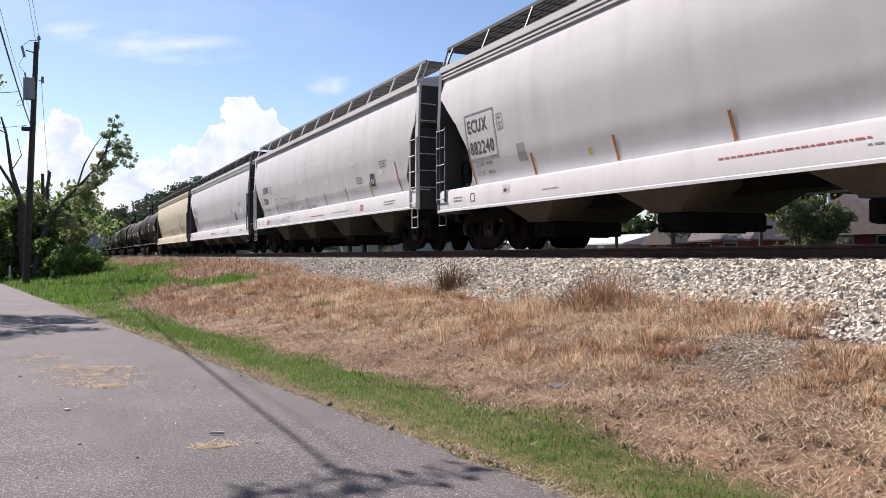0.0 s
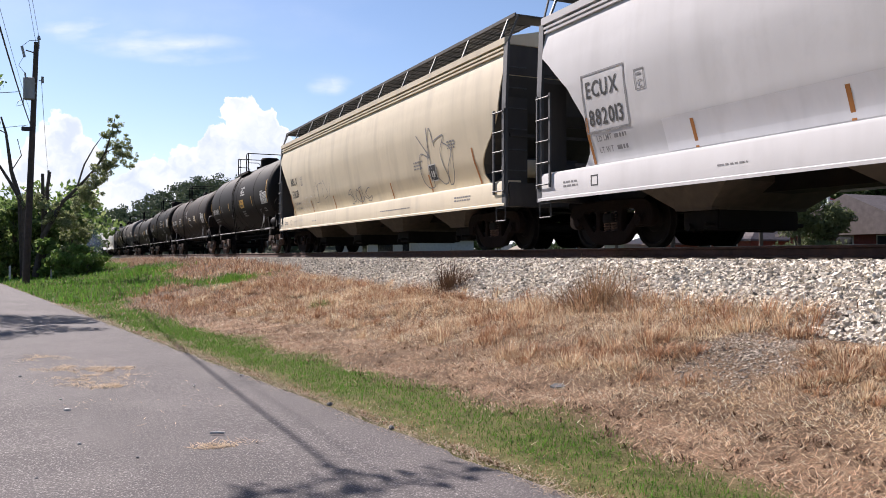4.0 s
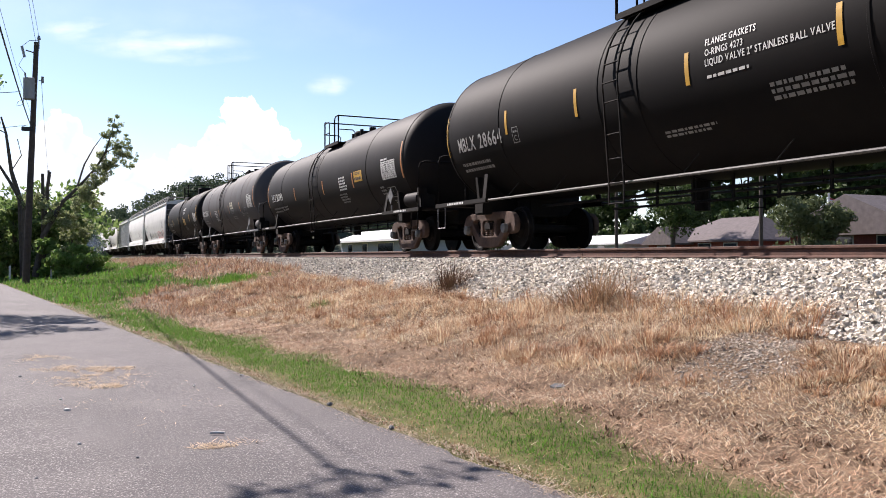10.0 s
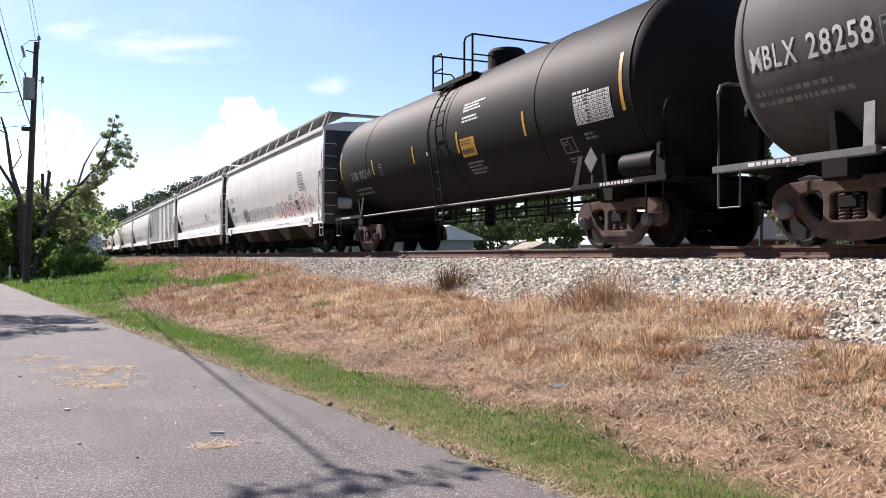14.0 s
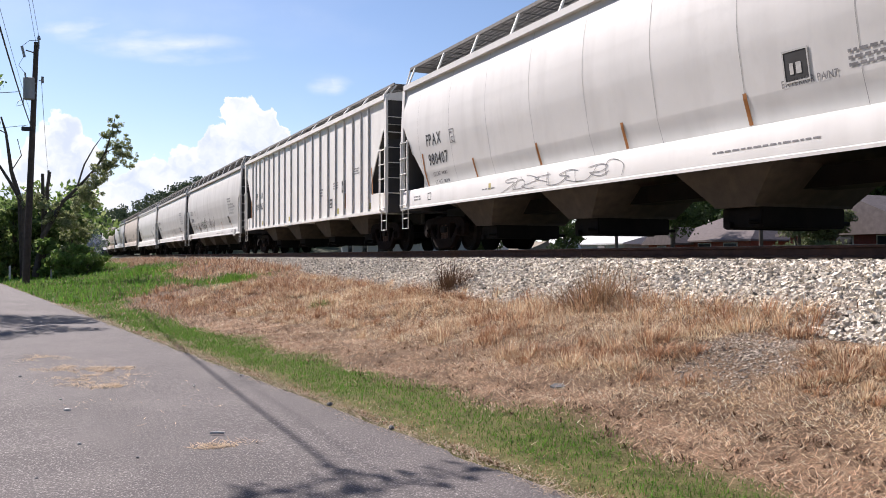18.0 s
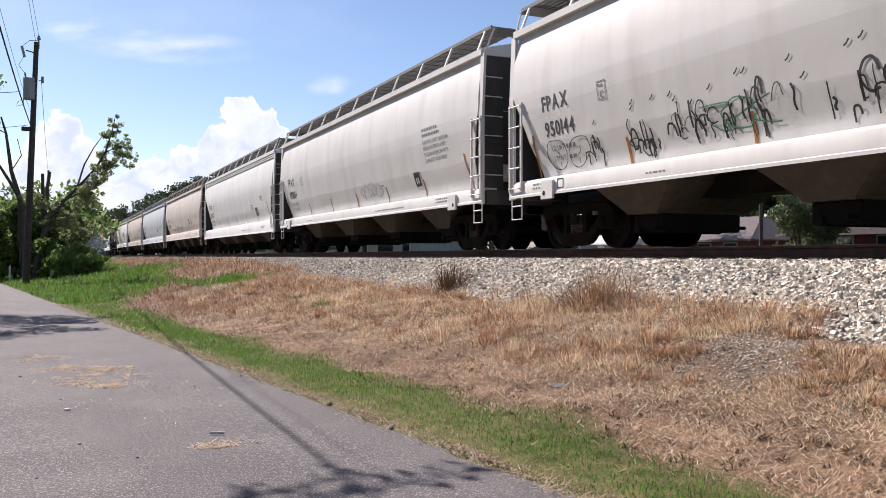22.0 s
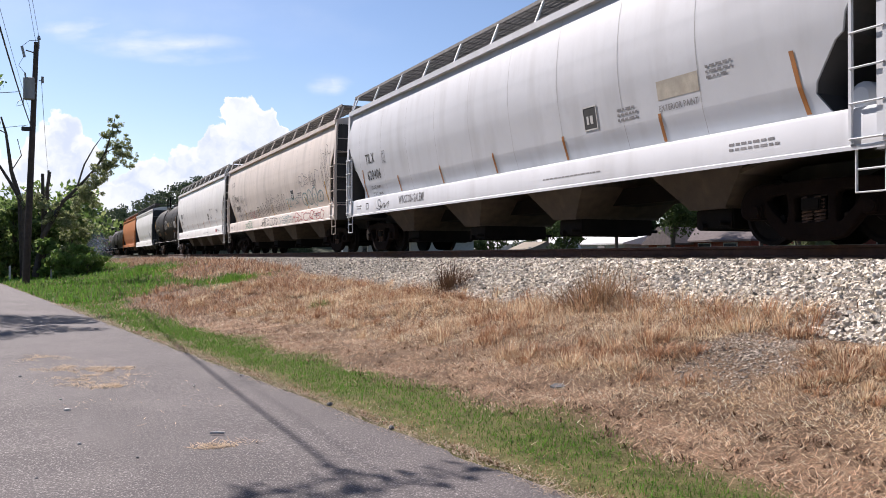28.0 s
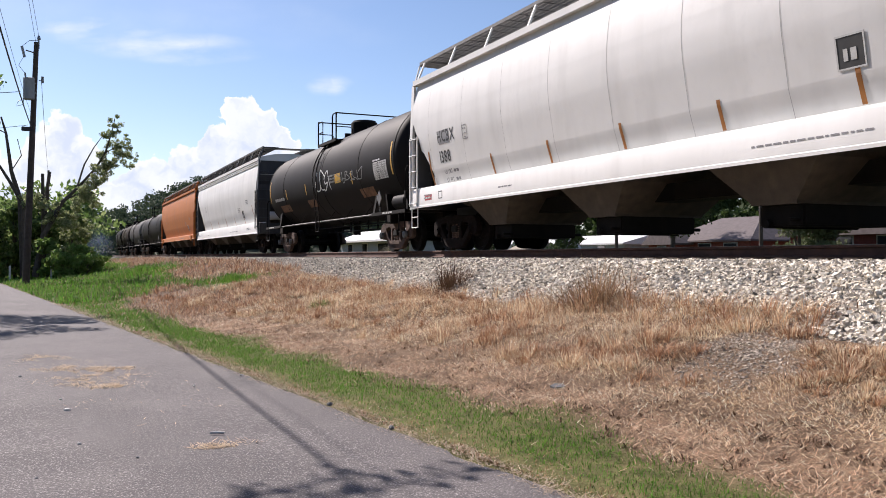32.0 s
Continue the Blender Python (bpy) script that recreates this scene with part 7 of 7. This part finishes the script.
def woods(name, spots, leaves, size, label, seed, mat="hazed_leaf"):
    """Far trees in one mass: spots lists (x, y, foot, height, radius)."""
    rr = random.Random(seed)
    cs = []
    for x, y, z, h, r in spots:
        for k in range(7):
            a, q = rr.uniform(0, 6.28), r * rr.uniform(0, .75)
            cs.append((x + q * math.cos(a), y + q * math.sin(a), z + h * rr.uniform(.04, .93), r * rr.uniform(.3, .55)))
        cs.append((x, y, z + h * .95, r * .3))
    ob = new(name, leaf_cloud(name, cs, leaves, size, M[mat], .9, seed))
    return tagged(ob, label, "woods", kind="stuff")


rr = random.Random(11)
spots = []
for i in range(46):
    t = i / 45
    x, y = 58 + 30 * t + rr.uniform(-4, 4), 122 - 100 * t + rr.uniform(-4, 4)
    spots.append((x, y, .2, rr.uniform(11, 14) + 6 * smooth((t - .45) / .3), rr.uniform(3, 4.2)))
woods("woods", spots, 90000, .42, "dark green woods behind the houses", 5, "yard_leaf")
spots = [(64 + 5 * math.sin(i * 2.3), 22 + 2.6 * i, 0, 4.6 + 1.2 * math.sin(i * 1.3), 2.6) for i in range(36)]
woods("woods", spots, 36000, .40, "lower green trees behind the house yards", 6, "yard_leaf")


def hill_height(x, y):
    return 3 + 23 * smooth((x - 5) / 75) * smooth((y - 330) / 100)


mb = Mesh()
hx, hy = lines((-60, 260, 16)), lines((300, 620, 12))
mb.add([(x, y, hill_height(x, y) * smooth((y - 300) / 60) * smooth((620 - y) / 60) - .3) for y in hy for x in hx],
       [(j * len(hx) + i, j * len(hx) + i + 1, (j + 1) * len(hx) + i + 1, (j + 1) * len(hx) + i) for j in range(len(hy) - 1) for i in range(len(hx) - 1)])
M["hill_soil"] = material("hill_soil", (0.05, 0.065, 0.03), rough=1, vary=.4, scale=.1)
tagged(part("hillside", mb, M["hill_soil"], smooth=True), "wooded hillside far behind the train", "hill", kind="structure")
spots = []
for i in range(240):
    y = rr.uniform(330, 480)
    x = rr.uniform(-30, 150)
    spots.append((x, y, hill_height(x, y) * smooth((y - 300) / 60), rr.uniform(12, 18), rr.uniform(5, 8)))
woods("hill_woods", spots, 110000, .75, "far wooded ridge with blue-green haze put into its leaf colour", 6)
spots = [(rr.uniform(-120, 6), rr.uniform(120, 170), 0, rr.uniform(8, 13), rr.uniform(4, 6)) for i in range(36)]
woods("woods", spots, 30000, .45, "dark woods beyond the bend of the road", 8, "leaf")
# out-of-view tree mass, added to cut the low sky light on the train's side
spots = [(rr.uniform(-40, -17), rr.uniform(-45, 38), 0, rr.uniform(11, 16), rr.uniform(3, 4.5)) for i in range(60)]
woods("woods", spots, 42000, .45, "unseen woods across the road, added to block low sky light", 9, "yard_leaf")


# ---------------------------------------------------------------- scrawls, patches and notices on single cars
def scrawl(c, d0, d1, z0, z1, ink, seed, width=.02, loops=12, on="side", label="sprayed scrawl", wild=1.0):
    """Sprayed strokes between two distances from the car's rear end."""
    car, surface, h = c
    at = surface if on == "side" else (lambda y, z: (-1.5895, y, z))
    at2 = lambda y, z: (at(y, z)[0] - .002, *at(y, z)[1:])
    mb = Mesh()
    scribble(mb, random.Random(seed), h - d0, h - d1, z0, z1, at2, width, loops, wild)
    tagged(part("scrawl", mb, M[ink], car, label), kind="stuff")


def patch(c, d0, d1, z0, z1, mat, name, label, on="side", lines_of=0, ink="ink_black", steps=4):
    car, surface, h = c
    at = surface if on == "side" else (lambda y, z: (-1.5890, y, z))
    mb = Mesh()
    quad(mb, h - d0, z0, d1 - d0, z1 - z0, lambda y, z: (at(y, z)[0] + .002, *at(y, z)[1:]), steps)
    p = part(name, mb, M[mat], car, label)
    if lines_of:
        mb = Mesh()
        bars(mb, h - d0 - .05, z0 + .04, d1 - d0 - .1, z1 - z0 - .06, lines_of, lambda y, z: (at(y, z)[0] - .003, *at(y, z)[1:]), .45)
        part("sign_print", mb, M[ink], p)


def words(c, d0, z0, size, rows, ink="ink_grey", stretch=.78, on="side", step=1.75):
    car, surface, h = c
    at = surface if on == "side" else (lambda y, z: (-1.5895, y, z))
    for i, row in enumerate(rows):
        mb = Mesh()
        lettering(mb, row, h - d0, z0 - i * size * step, size, at, stretch)
        part("notice_line", mb, M[ink], car)


def print_block(c, d0, z0, w, hh, rows, ink="ink_grey", on="side"):
    car, surface, h = c
    at = surface if on == "side" else (lambda y, z: (-1.5895, y, z))
    mb = Mesh()
    bars(mb, h - d0, z0, w, hh, rows, at)
    part("small_print", mb, M[ink], car)


M["patch_grey"] = paint("patch_grey", (0.82, 0.82, 0.84), dirt_amount=.2)
M["patch_dim"] = paint("patch_dim", (0.36, 0.36, 0.37), dirt_amount=.2)
M["patch_yellow"] = material("patch_yellow", (0.55, 0.47, 0.16), rough=.6, vary=.2, bump=0)
M["patch_rust"] = material("patch_rust", (0.20, 0.10, 0.05), rough=.9, vary=.4, bump=.2)
# first car
print_block(C1, 9.3, 1.17, 2.4, .05, 1, "ink_red", "sill")
patch(C1, 3.55, 3.85, 1.75, 2.10, "patch_dim", "paint_patch", "grey painted-over square")
patch(C1, 3.2, 3.5, 1.12, 1.30, "ink_white", "sill_label", "white sill label", "sill", 1)
patch(C1, 5.9, 6.02, 1.62, 1.75, "patch_yellow", "spot_mark", "yellow spot mark")
# second car
scrawl(C2, 3.6, 6.9, 1.62, 2.35, "ink_grey", 3, .022, 6, label="grey outlined sprayed letters", wild=2)
scrawl(C2, 7.2, 9.3, 1.42, 1.72, "ink_black", 4, .02, 8)
scrawl(C2, 2.8, 6.5, 1.18, 1.42, "ink_grey", 5, .012, 10, "sill")
print_block(C2, 9.2, 1.24, 2.0, .06, 1, "ink_red", "sill")
patch(C2, 2.55, 2.85, 1.20, 1.38, "ink_red", "sill_label", "red sill label", "sill", 2, "ink_white")
patch(C2, 14.6, 14.9, 1.20, 1.38, "ink_red", "sill_label", "red sill label", "sill", 2, "ink_white")
for d, z in ((7.5, 2.55), (4.4, 2.2), (10.8, 2.3), (13.6, 2.6), (15.9, 2.15)):
    patch(C2, d, d + .42, z, z + .14, "patch_grey", "paint_patch", "pale painted-over strip")
# third car
patch(C3, 3.4, 8.0, 1.46, 1.95, "patch_grey", "paint_patch", "pale repainted panel")
print_block(C3, 8.2, 1.10, 2.2, .12, 2, "ink_red", "sill")
patch(C3, 16.25, 16.78, 1.96, 2.31, "patch_grey", "paint_patch", "white painted-over square")
patch(C3, 13.4, 13.7, 1.05, 1.22, "ink_white", "sill_label", "white sill label", "sill", 1)
# cream car
scrawl(C4, 14.2, 16.0, 1.55, 2.9, "ink_grey", 6, .03, 4, label="dark sprayed scrawl")
scrawl(C4, 2.7, 4.4, 1.5, 2.05, "patch_grey", 7, .012, 3, label="white sprayed loops", wild=2)
scrawl(C4, 8.3, 10.2, 1.5, 1.95, "ink_grey", 8, .025, 6)
scrawl(C4, 4.5, 6.3, 1.75, 2.45, "ink_grey", 18, .02, 3)
scrawl(C4, .9, 1.4, 1.0, 1.25, "ink_white", 9, .010, 3, "sill")
scrawl(C4, 2.2, 3.6, 1.0, 1.3, "ink_white", 19, .012, 4, "sill")
# tank cars
scrawl(C6, 8.35, 9.05, -.10, .50, "ink_white", 10, .02, 3, label="thin white sprayed scrawl")
scrawl(C21, 7.8, 9.2, -.5, .25, "ink_white", 11, .05, 3, label="white sprayed scrawl")
scrawl(C21, 10.2, 12.6, -.4, -.05, "ink_dim_white", 12, .03, 6)
for d0, d1 in ((2.2, 3.6), (6.2, 7.2), (12.0, 13.2)):
    patch(C21, d0, d1, -1.0, -.7, "patch_rust", "rust_patch", "rusty worn patch")
patch(C21, 9.9, 10.5, -.35, -.05, "tape_yellow", "hazard_panel", "yellow notice panel")
# white cars
scrawl(C11, 10.6, 13.4, 1.40, 2.10, "ink_red", 13, .05, 4, label="red sprayed letters", wild=2)
scrawl(C11, 13.6, 16.0, 1.45, 2.25, "ink_red", 14, .04, 4, label="red sprayed letters")
scrawl(C11, 3.9, 5.0, 1.45, 2.2, "ink_black", 15, .07, 2, label="thick dark sprayed letters", wild=2)
scrawl(C11, 4.0, 4.6, 1.5, 2.1, "ink_grey", 115, .12, 2, label="dark sprayed filling")
scrawl(C11, 5.0, 9.8, 1.42, 2.1, "ink_grey", 16, .03, 7, label="grey outlined sprayed letters", wild=2)
print_block(C11, 14.4, 2.3, .8, .75, 7)
scrawl(C12, 5.5, 9.5, 1.16, 1.42, "ink_grey", 17, .012, 9, "sill")
patch(C12, 4.9, 5.0, 1.25, 1.38, "patch_yellow", "spot_mark", "yellow spot mark", "sill")
def drips(c, d0, d1, n, ink, seed, label):
    """Crowded sprayed strokes with runs of paint."""
    car, surface, h = c
    rr2 = random.Random(seed)
    at = lambda y, z: (surface(y, z)[0] - .002, y, z)
    mb = Mesh()
    for k in range(n):
        d = rr2.uniform(d0, d1)
        z0, q = rr2.uniform(1.38, 1.75), rr2.uniform(.12, .48)
        bend, w = rr2.uniform(-.12, .12), rr2.uniform(.10, .34)
        if rr2.random() < .45:
            key = [(rr2.uniform(.35, .6) * math.cos(m * 1.05 + bend), .5 + .5 * math.sin(m * 1.05 + bend)) for m in range(rr2.choice((4, 5, 6)))]
        else:
            key = [(0, 0), (bend, .3), (-bend * .6, .7), (bend * 1.4, 1)]
        stroke_on(mb, key, lambda u, v: (h - d - w * u, z0 + q * v), at, rr2.uniform(.012, .04))
    for k in range(n // 5):
        d, z0 = rr2.uniform(d0, d1), rr2.uniform(2.0, 2.35)
        stroke_on(mb, [(0, 0), (.5, .3), (1, 1)], lambda u, v: (h - d - .08 * u, z0 + .07 * v), at, .022)
    tagged(part("scrawl", mb, M[ink], car, label), kind="stuff")


drips(C14, 3.6, 6.6, 46, "ink_black", 201, "black dripping sprayed letters")
drips(C14, 2.4, 2.9, 7, "ink_black", 202, "black dripping sprayed letters")
drips(C14, 6.7, 9.6, 20, "ink_black", 203, "thin black sprayed letters")
scrawl(C14, 1.15, 2.5, 1.38, 2.1, "ink_black", 131, .014, 2, label="thin black outlined scrawl", wild=2)
scrawl(C14, 5.4, 6.6, 1.6, 2.0, "ink_green", 45, .022, 3, label="green sprayed strokes")
words(C14, 14.35, 2.52, .085, ["CAUTION DO NOT USE STEAM", "BOILING WATER OR SHARP OBJECTS", "TO CLEAN, ENTER CAR WITH", "CLEAN SOFT SOLED SHOES"])
print_block(C14, 14.35, 2.70, 1.1, .26, 2)
words(C15, 14.35, 2.62, .085, ["CAUTION DO NOT USE STEAM", "BOILING WATER OR SHARP", "TO CLEAN ENTER CAR WITH", "CLEAN SOFT SOLED SHOES"])
print_block(C15, 14.35, 2.80, 1.1, .26, 2)
scrawl(C15, 9.3, 11.2, 1.55, 2.0, "ink_dim", 46, .02, 6, label="faint grey sprayed letters")
words(C12, 12.6, 1.98, .09, ["EXTERIOR PAINT"])
words(C18, 14.7, 2.05, .09, ["EXTERIOR PAINT"])
patch(C18, 14.7, 15.6, 2.22, 2.5, "patch_dim2", "paint_patch", "yellowed painted-over square")
for c, d in ((C17, 4.2), (C17, 6.0), (C17, 7.9)):
    scrawl(c, d, d + 1.6, 1.62, 2.1, "ink_black", int(50 + d), .022, 4)
scrawl(C17, 10.8, 12.4, 1.62, 2.2, "ink_grey", 58, .03, 3, label="pale brown sprayed loops")
scrawl(C18, 2.7, 3.5, 1.17, 1.42, "ink_black", 59, .022, 3, "sill")
words(C18, 4.3, 1.24, .21, ["WINSTON-SALEM!"], "ink_grey", .62, "sill")
# the car covered in scrawls
for i, (d0, d1, z0, z1, ink, w, n) in enumerate((
        (1.0, 2.0, 2.3, 3.0, "ink_black", .018, 4), (2.0, 4.0, 1.65, 2.3, "ink_grey", .02, 6), (3.6, 6.6, 1.62, 2.0, "ink_black", .02, 9), (6.4, 8.4, 1.40, 2.25, "ink_black", .035, 4), (8.2, 9.8, 1.65, 2.45, "ink_black", .022, 7),
        (9.8, 11.6, 1.7, 2.35, "ink_black", .025, 7), (11.7, 13.4, 1.75, 2.15, "ink_teal", .03, 5), (14.2, 16.8, 1.65, 2.35, "ink_teal", .05, 4), (14.0, 16.6, 2.4, 2.9, "ink_grey", .025, 7), (1.2, 1.9, 3.3, 3.6, "ink_black", .02, 4),
        (4.6, 6.0, 1.62, 1.95, "ink_red", .02, 5), (16.9, 18.0, 2.2, 3.6, "ink_black", .02, 5), (2.6, 4.4, 2.2, 2.7, "ink_grey", .018, 6))):
    scrawl(C19, d0, d1, z0, z1, ink, 70 + i, w * .8, n, wild=2 if i in (3, 7) else 1)
for i, (d0, d1, ink, n) in enumerate(((4.4, 6.2, "ink_green", 6), (7.8, 9.3, "ink_black", 5), (9.5, 10.8, "ink_black", 5), (11.0, 13.0, "ink_teal", 6), (13.2, 17.2, "ink_red", 10))):
    scrawl(C19, d0, d1, 1.15, 1.48, ink, 90 + i, .022, n, "sill")
# clean car near the end
patch(C20, .95, 1.35, 1.22, 1.36, "ink_red", "sill_label", "red sill label", "sill", 1, "ink_white")
patch(C20, 16.0, 16.5, 1.22, 1.40, "ink_red", "sill_label", "red sill label", "sill", 2, "ink_white")
patch(C20, 1.70, 2.28, 2.50, 2.82, "patch_dim", "paint_patch", "grey painted-over strip")
words(C20, 13.8, 2.55, .085, ["EXTERIOR PAINT"])
# ribbed car
patch(C13, 13.4, 13.7, 1.45, 1.75, "ink_black", "inspection_sign", "small black inspection stencil", "side", 2, "ink_white")
for d in (3.4, 8.0, 14.2, 17.2):
    patch(C13, d, d + .22, 1.22, 1.40, "patch_yellow", "spot_label", "small yellow label")
print_block(C13, 12.2, 1.9, .5, .3, 3)


# ---------------------------------------------------------------- thin smoke drifting over the far track
def smoke_material():
    m = bpy.data.materials.new("smoke_haze")
    m.use_nodes = True
    N, Lk = m.node_tree.nodes, m.node_tree.links
    N.clear()
    out = N.new("ShaderNodeOutputMaterial")
    tc = N.new("ShaderNodeTexCoord")
    ln = N.new("ShaderNodeVectorMath")
    ln.operation = "LENGTH"
    fl = N.new("ShaderNodeVectorMath")
    fl.operation = "MULTIPLY"
    fl.inputs[1].default_value = (1, 0, 1)
    Lk.new(tc.outputs["Object"], fl.inputs[0])
    Lk.new(fl.outputs[0], ln.inputs[0])
    fall = N.new("ShaderNodeMapRange")
    fall.interpolation_type = "SMOOTHSTEP"
    fall.inputs["From Min"].default_value, fall.inputs["From Max"].default_value = 1.0, 0.1
    Lk.new(ln.outputs["Value"], fall.inputs["Value"])
    nz = N.new("ShaderNodeTexNoise")
    nz.inputs["Scale"].default_value, nz.inputs["Detail"].default_value = 2.2, 5
    Lk.new(tc.outputs["Object"], nz.inputs["Vector"])
    r = N.new("ShaderNodeMapRange")
    r.inputs["From Min"].default_value, r.inputs["From Max"].default_value, r.inputs["To Max"].default_value = 0.32, 0.72, 0.42
    Lk.new(nz.outputs["Fac"], r.inputs["Value"])
    k = N.new("ShaderNodeMath")
    k.operation = "MULTIPLY"
    Lk.new(fall.outputs[0], k.inputs[0])
    Lk.new(r.outputs[0], k.inputs[1])
    tr, df, mx = N.new("ShaderNodeBsdfTransparent"), N.new("ShaderNodeBsdfDiffuse"), N.new("ShaderNodeMixShader")
    df.inputs["Color"].default_value = (0.62, 0.64, 0.74, 1)
    Lk.new(k.outputs[0], mx.inputs[0])
    Lk.new(tr.outputs[0], mx.inputs[1])
    Lk.new(df.outputs[0], mx.inputs[2])
    Lk.new(mx.outputs[0], out.inputs["Surface"])
    return m


SMOKE = []
M["smoke"] = smoke_material()
mb = Mesh()
mb.loft([[(math.cos(k * math.tau / 24) * math.cos(a), .3 * math.sin(a), math.sin(k * math.tau / 24) * math.cos(a)) for k in range(24)] for a in [radians(v) for v in range(-85, 86, 17)]])
puff = data_of(mb, M["smoke"], "smoke_puff", True)
for x, y, z, s in ((3.0, 92, 2.4, 1.9), (2.2, 100, 3.6, 2.2), (4.0, 118, 3.0, 2.2)):
    p = tagged(new("smoke_puff", puff), "thin blue-grey smoke drifting over the bank", "smoke", "smoke")
    p.scale = (s, s, s)
    p.rotation_euler = (0, 0, radians(-3))
    p.location = (x, y, z)
    SMOKE.append((p, x, y, z))

for d, rows in ((2.28, ("FP", "890")), (3.06, ("AX", "062"))):
    words(C13, d, 2.40, .27, rows, "ink_black", .80, step=1.74)
for d in (3.70, 6.36, 9.28, 12.2, 15.0):
    patch(C13, d, d + .10, 1.36, 1.84, "tape_orange", "reflective_stripe", "faded orange reflective stripe")


# ---------------------------------------------------------------- what moves
def motions():
    for car, y0 in TRAIN:
        walk(car, [(t, pose(XC, y0 - SPEED * t, RAIL)) for t in range(33)])
    for i, (p, x, y, z) in enumerate(SMOKE):
        walk(p, [(t, pose(x + .03 * t * (1 if i != 1 else -1), y, z + .3 * math.sin(t * .4 + i), 0, 0, -3)) for t in range(0, 33, 4)])
    at = {car: y0 for car, y0 in TRAIN}
    for w, a, car, ty in AXLES:
        # the wheels roll while the car is near
        y0 = at[car] + ty + a
        t0, t1 = (y0 - 34) / SPEED, (y0 - 3) / SPEED
        t0, t1 = max(0.0, t0), min(32.0, t1)
        rows = []
        if t1 > t0:
            f0, f1 = math.ceil(t0 * FPS), math.floor(t1 * FPS)
            ts = sorted({0.0, 32.0, *[k / FPS for k in range(f0, f1 + 1)]})
            turn = lambda t: degrees_rolled(min(max(t, f0 / FPS), f1 / FPS))
        else:
            ts, turn = [0.0, 32.0], lambda t: 0.0
        for t in ts:
            rows.append((t, pose(0, a, .457, turn(t) % 360)))
        walk(w, rows)


def degrees_rolled(t):
    return math.degrees(SPEED * t / .457)


motions()
